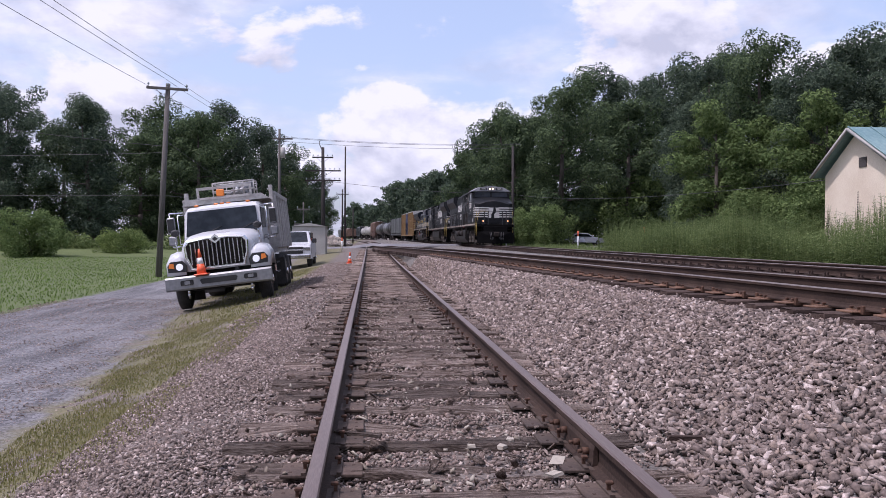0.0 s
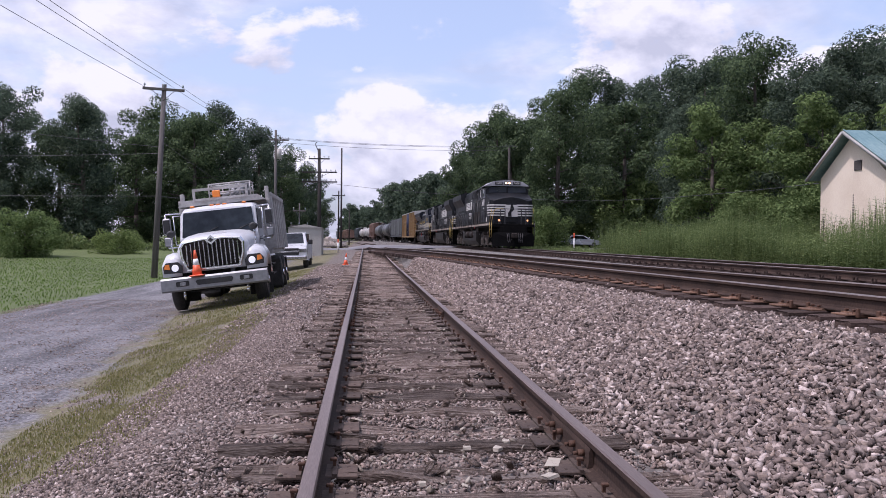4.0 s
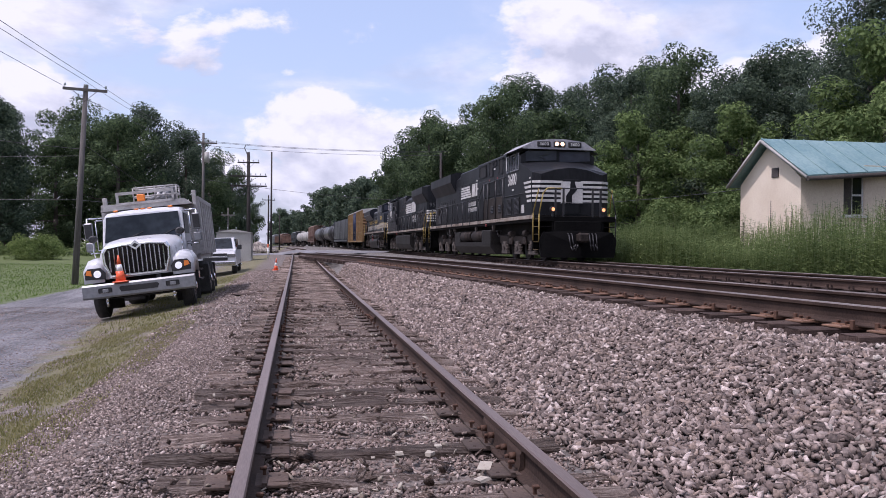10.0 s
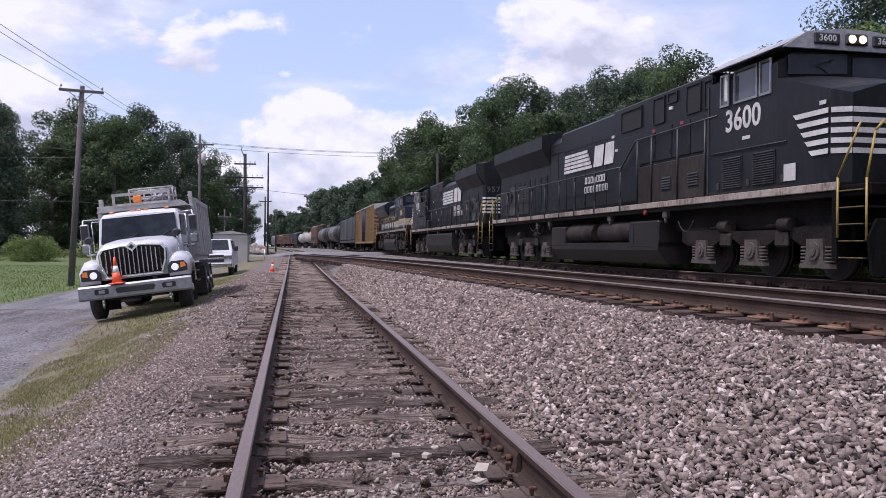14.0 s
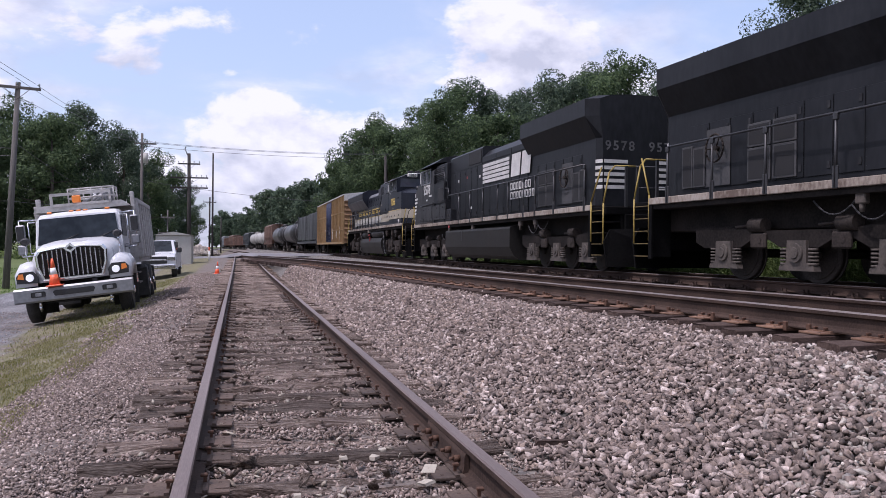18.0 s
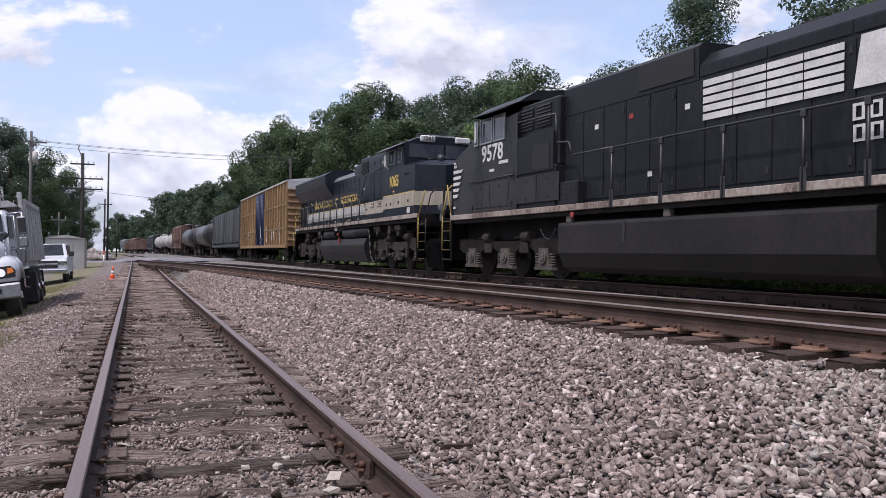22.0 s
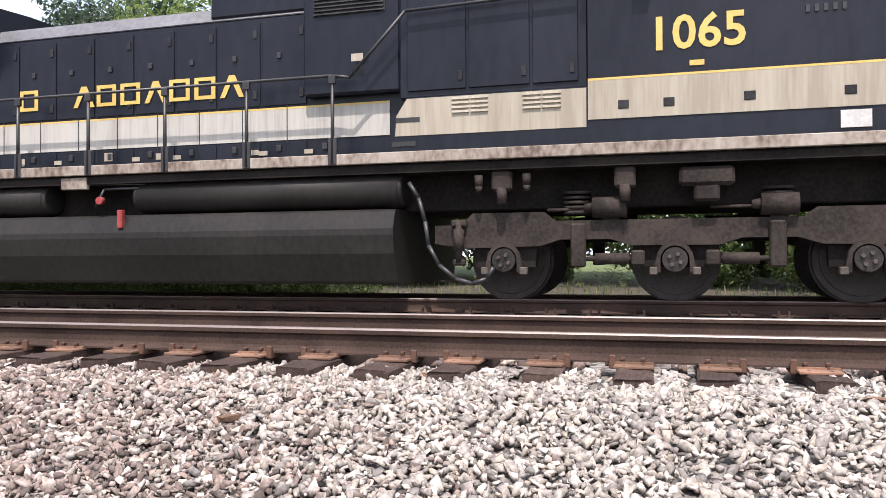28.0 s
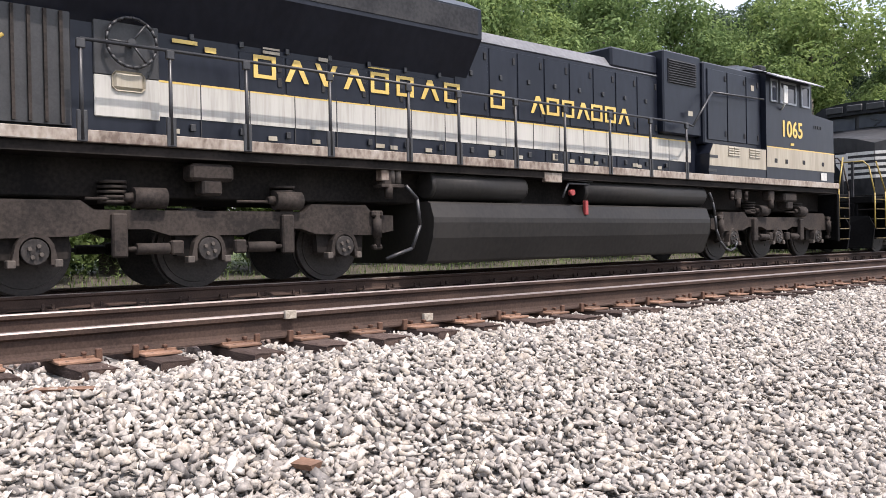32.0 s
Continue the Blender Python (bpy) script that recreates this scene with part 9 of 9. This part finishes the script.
    pipe(bm, [(-0.35, 2.9, 3.18), (0.75, 2.9, 3.18), (0.75, 3.6, 3.18), (-0.35, 3.6, 3.18), (-0.35, 2.9, 3.18)], 0.022)
    rack = part("rack", bm, M["bed_steel"], t, "white tubular rack")
    bm = bmesh.new()
    pipe(bm, [(-0.35, 2.9, 2.95), (0.75, 2.9, 2.95), (0.75, 3.6, 2.95), (-0.35, 3.6, 2.95), (-0.35, 2.9, 2.95)], 0.022)
    part("rack_rail", bm, M["bed_steel"], rack)
    for x in (-0.35, -0.08, 0.2, 0.47, 0.75):
        for y in (2.9, 3.6):
            bm = bmesh.new()
            tube(bm, (x, y, 2.8), (x, y, 3.18), 0.02, 0.02, 6)
            part("rack_post", bm, M["bed_steel"], rack)
    rng = np.random.default_rng(4)
    for i in range(7):
        a = rng.random(3)
        bm = bmesh.new()
        pipe(bm, [(-0.1 + a[0] * 0.7, 3.0, 2.82), (0.0 + a[1] * 0.7, 3.2, 3.05 + 0.1 * a[2]), (0.1 + a[2] * 0.6, 3.3, 2.85)], 0.03)
        part("hose", bm, M["bumper"], t, "pale hose on the rack" if i == 0 else "")
    return t


def car_shell(bm, prof, half, tumble):
    """Side profile [(y, z)...] swept across with the upper part drawn in."""
    zs = [p[1] for p in prof]
    zmid = 0.55 * max(zs)
    rings = []
    for x, k in ((-half, 0), (-half * 0.92, 1), (half * 0.92, 1), (half, 0)):
        ring = []
        for y, z in prof:
            drop = 0.0
            xx = x
            if z > zmid:
                xx = x * (1 - tumble * (z - zmid) / (max(zs) - zmid))
            if k == 0:
                drop = 0.03 if z > 0.5 else 0
            ring.append(bm.verts.new((xx, y, z - drop)))
        rings.append(ring)
    n = len(prof)
    fs = []
    for a, b in zip(rings, rings[1:]):
        for i in range(n):
            fs.append(bm.faces.new((a[i], a[(i + 1) % n], b[(i + 1) % n], b[i])))
    fs.append(bm.faces.new(rings[0][::-1]))
    fs.append(bm.faces.new(rings[-1]))
    bmesh.ops.recalc_face_normals(bm, faces=fs)


def pickup():
    t = empty("pickup_truck", pose(-3.95, 42.0, ground_z(-3.9, 43) + 0.08, 0, -2, 1.0), "white pickup truck parked behind the dump truck", "pickup truck")
    bm = bmesh.new()
    car_shell(bm, [(0.0, 0.45), (-0.02, 1.0), (0.1, 1.16), (1.35, 1.28), (2.05, 1.86), (3.9, 1.9), (4.15, 1.32), (5.9, 1.3), (5.9, 0.5)], 1.0, 0.2)
    body = part("body", bm, M["white_paint"], t)
    bm = bmesh.new()
    vs = [(-0.78, 1.4, 1.3), (0.78, 1.4, 1.3), (0.68, 2.0, 1.82), (-0.68, 2.0, 1.82)]
    A = [bm.verts.new((x, y - 0.03, z + 0.03)) for x, y, z in vs]
    B = [bm.verts.new((x, y + 0.04, z)) for x, y, z in vs]
    bm.faces.new(A)
    bm.faces.new(B[::-1])
    for k in range(4):
        bm.faces.new((A[k], B[k], B[(k + 1) % 4], A[(k + 1) % 4]))
    bmesh.ops.recalc_face_normals(bm, faces=bm.faces[:])
    part("windscreen", bm, M["windscreen"], body)
    for sx in (-1, 1):
        bm = bmesh.new()
        prism(bm, [(1.75, 1.36), (3.9, 1.36), (3.8, 1.8), (2.15, 1.8)], 0, sx * 0.83, sx * 0.93)
        part("side_window", bm, M["windscreen"], body)
        bm = bmesh.new()
        box(bm, sx * 0.98, sx * 1.22, 1.65, 1.8, 1.25, 1.5, 0.03)
        part("mirror", bm, M["dark_plastic"], body)
        bm = bmesh.new()
        box(bm, sx * 0.62, sx * 0.98, -0.05, 0.05, 0.86, 1.06, 0.02)
        part("headlight", bm, M["chrome"], body, "clear headlight unit")
        for y in (1.05, 4.75):
            road_wheel(t, sx * 1.0, y, 0.4, 0.26, "dark pickup tyre")
    bm = bmesh.new()
    box(bm, -0.6, 0.6, -0.06, 0.0, 0.72, 1.08, 0.02)
    gr = part("grille", bm, M["dark_plastic"], body)
    bm = bmesh.new()
    box(bm, -0.6, 0.6, -0.08, -0.05, 0.87, 0.94, 0.01)
    part("grille_bar", bm, M["chrome"], gr)
    bm = bmesh.new()
    box(bm, -0.98, 0.98, -0.14, 0.05, 0.48, 0.68, 0.04)
    part("bumper", bm, M["chrome"], body, "chrome front bumper")
    return t


def sedan():
    t = empty("sedan", pose(26.8, 91.0, 0.32, 0, 0, 84), "silver sedan waiting beyond the main line", "car")
    bm = bmesh.new()
    car_shell(bm, [(0.0, 0.35), (0.0, 0.7), (0.15, 0.82), (1.2, 0.98), (1.95, 1.42), (3.1, 1.45), (3.9, 1.05), (4.6, 0.98), (4.65, 0.4)], 0.9, 0.22)
    body = part("body", bm, M["silver_car"], t)
    for sx in (-1, 1):
        bm = bmesh.new()
        prism(bm, [(1.45, 1.02), (3.7, 1.04), (3.05, 1.38), (2.05, 1.36)], 0, sx * 0.78, sx * 0.86)
        part("side_window", bm, M["windscreen"], body)
        for y in (0.85, 3.7):
            road_wheel(t, sx * 0.9, y, 0.32, 0.2, "dark car tyre")
    return t


dump_truck()
pickup()
sedan()
traffic_cone(pose(-3.95, 19.66, 0.17, 0, -7, 0), 0.62, "orange cone with white band on the truck bumper")
traffic_cone(pose(-0.95, 39.5, ground_z(-0.95, 39.5), 4, 3, 0), 0.58, "small orange cone on the gravel")


# ---- house, poles, crossing
def house():
    h = empty("house", pose(0, 0, 0), "small cream block house with a green metal roof", "house")
    x0, x1, ya, yb, zg = 16.42, 25.5, 24.3, 28.0, 0.0
    ze, zr, ym = 3.42, 4.9, 26.1
    bm = bmesh.new()
    prism(bm, [(ya, zg), (yb, zg), (yb, ze), (ym, zr - 0.12), (ya, ze)], 0, x0, x0 + 0.2)
    wall = part("gable_wall", bm, M["stucco"], h, "cream painted gable wall")
    bm = bmesh.new()
    box(bm, x0 + 0.2, 18.0, ya, ya + 0.2, zg, 3.75)
    box(bm, 18.78, x1, ya, ya + 0.2, zg, 3.9)
    box(bm, 18.0, 18.78, ya, ya + 0.2, zg, 2.2)
    box(bm, 18.0, 18.78, ya, ya + 0.2, 3.58, 3.8)
    part("front_wall", bm, M["stucco"], h, "cream painted block wall")
    bm = bmesh.new()
    box(bm, x0 + 0.2, x1, yb - 0.2, yb, zg, ze)
    box(bm, x1 - 0.2, x1, ya + 0.2, yb - 0.2, zg, ze)
    part("rear_wall", bm, M["stucco"], h)
    # roof planes, the front eave running up a little towards the far end
    def plane(pts, t):
        bm = bmesh.new()
        A = [bm.verts.new(p) for p in pts]
        B = [bm.verts.new((p[0], p[1], p[2] - t)) for p in pts]
        bm.faces.new(A)
        bm.faces.new(B[::-1])
        for k in range(4):
            bm.faces.new((A[k], B[k], B[(k + 1) % 4], A[(k + 1) % 4]))
        bmesh.ops.recalc_face_normals(bm, faces=bm.faces[:])
        return bm
    xr0, xr1 = 16.08, 25.9
    E0, E1 = Vector((xr0 + 0.1, 23.62, 3.46)), Vector((xr1, 24.9, 4.22))
    R0, R1 = Vector((xr0, ym, zr + 0.04)), Vector((xr1, ym, zr + 0.04))
    roof = part("roof", plane([E0, E1, R1, R0], 0.06), M["green_metal"], h, "weathered blue-green standing seam roof")
    part("roof_back", plane([R0, R1, (xr1, 28.35, 3.42), (xr0, 28.35, 3.42)], 0.06), M["green_metal"], h)
    for i in range(13):
        k = i / 12
        a, b = E0.lerp(E1, k), R0.lerp(R1, k)
        bm = bmesh.new()
        tube(bm, a + Vector((0, 0, 0.012)), b + Vector((0, 0, 0.012)), 0.022, 0.022, 5)
        part("roof_seam", bm, M["green_metal"], roof)
    bm = bmesh.new()
    tube(bm, E0 + Vector((0, -0.01, -0.12)), E1 + Vector((0, -0.01, -0.12)), 0.1, 0.1, 4)
    part("fascia", bm, M["trim_dark"], h, "dark wooden fascia board")
    for p, q in ((E0 + Vector((-0.02, 0, -0.08)), R0 + Vector((-0.02, 0, -0.08))), (Vector((xr0 - 0.02, 28.35, 3.36)), R0 + Vector((-0.02, 0, -0.08)))):
        bm = bmesh.new()
        tube(bm, p, q, 0.06, 0.06, 4)
        part("barge_board", bm, M["bungalow"], h, "weathered barge board")
    bm = bmesh.new()
    box(bm, x0 - 0.03, x0 + 0.01, 25.55, 25.95, 3.55, 3.88)
    part("gable_vent", bm, M["trim_dark"], h, "small dark square vent")
    # window
    win = part("window", *(lambda b: (b, M["frame_white"]))(window_frame(18.0, 18.78, 2.2, 3.58, ya + 0.06)), h, "white sash window with dark panes")
    for z0, z1 in ((2.24, 2.86), (2.92, 3.52)):
        bm = bmesh.new()
        box(bm, 18.36, 18.73, ya + 0.09, ya + 0.1, z0, z1)
        part("pane", bm, M["dark_glass"], win)
    bm = bmesh.new()
    box(bm, 18.02, 18.33, ya + 0.04, ya + 0.09, 2.24, 3.54)
    part("shutter", bm, M["trim_dark"], win, "dark wooden shutter")
    bm = bmesh.new()
    box(bm, 17.92, 18.86, ya - 0.1, ya + 0.06, 2.12, 2.2, 0.01)
    part("window_sill", bm, M["frame_white"], win)
    for i in range(9):
        bm = bmesh.new()
        z = 0.4 + i * 0.33
        box(bm, x0 - 0.003, x0 + 0.0, ya, yb, z, z + 0.008)
        part("block_joint", bm, M["stucco"], wall)
    return h


def window_frame(x0, x1, z0, z1, y):
    bm = bmesh.new()
    w = 0.045
    box(bm, x0, x1, y, y + 0.06, z0, z0 + w)
    box(bm, x0, x1, y, y + 0.06, z1 - w, z1)
    box(bm, x0, x0 + w, y, y + 0.06, z0 + w, z1 - w)
    box(bm, x1 - w, x1, y, y + 0.06, z0 + w, z1 - w)
    box(bm, x0 + 0.33, x0 + 0.37, y, y + 0.06, z0 + w, z1 - w)
    box(bm, x0 + 0.37, x1 - w, y, y + 0.06, (z0 + z1) / 2 - 0.03, (z0 + z1) / 2 + 0.03)
    return bm


def crossarm(parent, z, half, m=None, n=4, mat="pole_wood", dx=0.0):
    bm = bmesh.new()
    box(bm, -half + dx, half + dx, -0.16, -0.05, z - 0.06, z + 0.06, 0.01)
    ca = part("crossarm", bm, M[mat], parent)
    for i in range(n):
        x = dx - half * 0.92 + 2 * half * 0.92 * i / (n - 1)
        bm = bmesh.new()
        tube(bm, (x, -0.1, z + 0.06), (x, -0.1, z + 0.14), 0.015, 0.015, 6)
        tube(bm, (x, -0.1, z + 0.14), (x, -0.1, z + 0.25), 0.05, 0.035, 8)
        part("insulator", bm, M["insulator"], ca)
    bm = bmesh.new()
    for s in (-1, 1):
        tube(bm, (dx + s * half * 0.55, -0.15, z - 0.05), (dx, -0.15, z - 0.55), 0.014, 0.014, 5)
    part("arm_brace", bm, M["wire"], ca)


def utility_pole(x, y, z0, top, lean, mat, arms, label, r=0.15):
    h = top - z0
    p = empty("utility_pole", pose(x, y, z0, 0, math.degrees(math.atan2(lean, h)), 0), label, "utility pole", "utility poles")
    bm = bmesh.new()
    tube(bm, (0, 0, -0.4), (0, 0, h), r, r * 0.68, 12)
    part("pole", bm, M[mat], p)
    for z, half, n, dx in arms:
        crossarm(p, z - z0, half, None, n, mat, dx)
    return p


def poles_and_wires():
    utility_pole(-9.87, 39.2, -0.85, 8.25, 0.42, "pole_wood", [(8.0, 0.95, 3, 0.0)], "grey weathered wooden utility pole with a crossarm")
    p3 = utility_pole(-8.2, 75, -0.3, 10.9, 0.0, "pole_wood", [(10.0, 0.9, 3, 0.3)], "wooden utility pole with a grey transformer")
    bm = bmesh.new()
    tube(bm, (0.32, -0.1, 8.6), (0.32, -0.1, 9.5), 0.22, 0.22, 14)
    part("transformer", bm, M["bungalow"], p3, "grey pole transformer")
    tel = utility_pole(-4.2, 75, -0.2, 9.3, -0.08, "pole_dark", [(8.37, 0.95, 5, 0.0), (7.15, 1.62, 8, 0.0), (6.26, 1.62, 8, 0.0)], "dark telegraph pole with three crossarms", 0.2)
    bm = bmesh.new()
    pipe(bm, [(-0.1, 0, 9.3), (-0.35, 0, 9.9), (-0.25, 0, 10.1)], 0.04)
    tube(bm, (-0.2, -0.2, 1.6), (-0.2, -0.2, 2.2), 0.15, 0.15, 8)
    part("pole_fitting", bm, M["wire"], tel)
    utility_pole(-2.5, 84, 0.0, 10.4, 0.0, "pole_dark", [], "slender dark steel mast", 0.11)
    utility_pole(13.4, 75, 0.0, 9.75, -0.1, "pole_dark", [], "plain grey wooden pole", 0.15)
    utility_pole(-3.9, 118, 0.2, 8.0, 0.0, "pole_dark", [(7.3, 0.9, 3, 0.0)], "distant dark pole with a crossarm", 0.14)
    utility_pole(-2.6, 130, 0.2, 5.6, 0.0, "pole_dark", [], "distant dark short pole", 0.12)
    utility_pole(-5.3, 66, -0.2, 3.9, 0.0, "pole_wood", [(3.3, 0.5, 2, 0.0), (2.1, 0.7, 3, 0.0)], "short grey signal post with arms", 0.07)
    utility_pole(-11.8, -6.0, -0.8, 9.0, 0.0, "pole_wood", [(8.6, 0.95, 3, 0.0)], "grey weathered wooden utility pole with a crossarm")

    def wire(p, q, sag, r=0.007):
        w = empty("wire", pose(0, 0, 0), "thin dark overhead wire between the poles", "wire", "overhead wires")
        p, q = Vector(p), Vector(q)
        pts = []
        for i in range(15):
            t = i / 14
            v = p.lerp(q, t)
            v.z -= sag * 4 * t * (1 - t)
            pts.append(v)
        bm = bmesh.new()
        side = (q - p).cross(Vector((0, 0, 1))).normalized()
        up = side.cross(q - p).normalized()
        prev = None
        for v in pts:
            ring = [bm.verts.new(v + (side * a + up * b) * r) for a, b in ((1, 0), (0, 1), (-1, 0), (0, -1))]
            if prev:
                for k in range(4):
                    bm.faces.new((prev[k], prev[(k + 1) % 4], ring[(k + 1) % 4], ring[k]))
            prev = ring
        part("strand", bm, M["wire"], w)
    for dx, dz in ((-0.87, 0.0), (0.0, 0.3), (0.87, 0.0)):
        wire((-9.6 + dx, 39.1, 8.18 + dz), (-11.8 + dx, -6.1, 8.85 + dz), 0.35, 0.011)
        wire((-9.6 + dx, 39.3, 8.18 + dz), (-8.0 + dx * 0.8, 74.9, 10.2), 0.5, 0.010)
    wire((-9.6, 39.2, 5.3), (-34, 34, 8.6), 0.5, 0.012)
    wire((-9.65, 39.2, 5.0), (-40, 40, 4.9), 0.3, 0.010)
    wire((-9.75, 39.2, 3.0), (-40, 42, 2.9), 0.05, 0.010)
    wire((-9.75, 39.2, 3.0), (-8.2, 75, 4.6), 0.2, 0.010)
    wire((-9.6, 39.2, 5.6), (-5.3, 60, 2.2), 0.3, 0.012)
    for dz, dy in ((0.0, 0), (-0.35, 0.5), (-0.15, -0.6)):
        wire((-7.9, 75 + dy, 10.2 + dz), (14.5, 78 + dy, 10.3 + dz), 0.3, 0.014)
    wire((13.35, 75, 5.2), (17.0, 28.3, 3.35), 0.55, 0.010)
    wire((13.35, 75, 5.2), (-8.2, 75, 6.8), 0.4, 0.014)


def crossing():
    bm = bmesh.new()
    xs = list(np.arange(-46, 60.1, 2.0))
    prev = None
    for x in xs:
        y = 80 + 0.14 * (x - 2) if x > 2 else 80 - 0.10 * (x - 2)
        z = max(ground_z(x, y), ground_z(x, y - 3), ground_z(x, y + 3)) + 0.08
        if -2 < x < 13:
            z = max(z, 0.47)
        row = [bm.verts.new((x, y + k, z + d)) for k, d in ((-3.6, -0.2), (-3.2, 0.0), (3.2, 0.0), (3.6, -0.2))]
        if prev:
            for i in range(3):
                bm.faces.new((prev[i], row[i], row[i + 1], prev[i + 1]))
        prev = row
    ob = link_mesh("road_crossing", bm, M["asphalt"])
    tagged(ob, "pale grey road crossing the tracks", "road", kind="structure")
    b = empty("signal_bungalow", pose(-4.55, 62, -0.45), "beige metal railway equipment cabinet with a low roof", "equipment cabinet")
    bm = bmesh.new()
    box(bm, -1.25, 1.25, 0, 2.6, 0, 2.35, 0.03)
    part("cabinet", bm, M["bungalow"], b)
    bm = bmesh.new()
    prism(bm, [(-1.35, 2.35), (1.35, 2.35), (0, 2.6)], 1, -0.1, 2.7)
    part("roof", bm, M["bungalow"], b)
    bm = bmesh.new()
    box(bm, -0.45, 0.45, -0.03, 0.0, 0.1, 2.05, 0.01)
    d = part("door", bm, M["bungalow"], b)
    bm = bmesh.new()
    box(bm, 0.3, 0.36, -0.06, -0.03, 1.0, 1.15)
    part("door_handle", bm, M["dark_plastic"], d)
    for x, y, h in ((16.2, 62, 1.6), (11.9, 70, 1.0), (20.1, 58, 1.75), (-2.2, 66, 1.1)):
        p = empty("marker_post", pose(x, y, ground_z(x, y)), "white marker post with an orange top", "marker post", "marker posts")
        bm = bmesh.new()
        tube(bm, (0, 0, 0), (0, 0, h * 0.75), 0.05, 0.05, 8)
        part("post", bm, M["cone_white"], p)
        bm = bmesh.new()
        tube(bm, (0, 0, h * 0.75), (0, 0, h), 0.055, 0.055, 8)
        part("cap", bm, M["cone_orange"], p)
    rng = np.random.default_rng(77)
    n = 1500
    a, r = rng.random(n) * 2 * math.pi, 2.2 * rng.random(n) ** 0.5
    pts = np.stack([-4.2 + r * np.cos(a), 93 + r * np.sin(a), 0.2 + 1.0 * (1 - r / 2.2) + 0.05 * rng.random(n)], 1)
    stones("gravel_pile", pts, 0.16, M["ballast"], 77, "heap of grey gravel by the crossing")


house()
poles_and_wires()
crossing()
sleepers()


# ---- what moves
TRAVEL = [(0.0, 0.3), (2.2, 0.3), (2.5, -1.5), (4.0, -8.48), (5.5, -15.42), (7.0, -21.76), (8.5, -27.71), (10.0, -33.67), (11.5, -39.78), (13.0, -46.09), (14.5, -52.08), (16.0, -58.52), (17.5, -65.5), (19.0, -72.05), (20.5, -78.41), (22.0, -84.62), (23.5, -91.35), (25.0, -97.98), (26.0, -102.52), (26.5, -104.75), (28.0, -111.5), (29.0, -116.18), (30.0, -120.76), (31.0, -125.44), (32.0, -130.2)]


def travel(t):
    for (a, p), (b, q) in zip(TRAVEL, TRAVEL[1:]):
        if t <= b:
            return p + (q - p) * (t - a) / (b - a)
    return TRAVEL[-1][1]


def motions():
    for car, c, half in TRAIN:
        rows = []
        for t in [0.0, 2.0] + [2.5 + 0.75 * i for i in range(39)] + [32.0]:
            y = travel(t) + c
            a, b = far_x(y - half), far_x(y + half)
            rows.append((t, pose((a + b) / 2, y, far_z(y), 0, 0, -math.degrees(math.atan2(b - a, 2 * half)))))
        walk(car, rows)
    for ob, y, r in WHEELS:
        rows = []
        for t in [0.0, 2.0] + [2.2 + 0.16 * i for i in range(187)]:
            rows.append((min(t, 32.0), pose(0, y, r, math.degrees((travel(t) - travel(0)) / r) % 360)))
        walk(ob, rows)


motions()
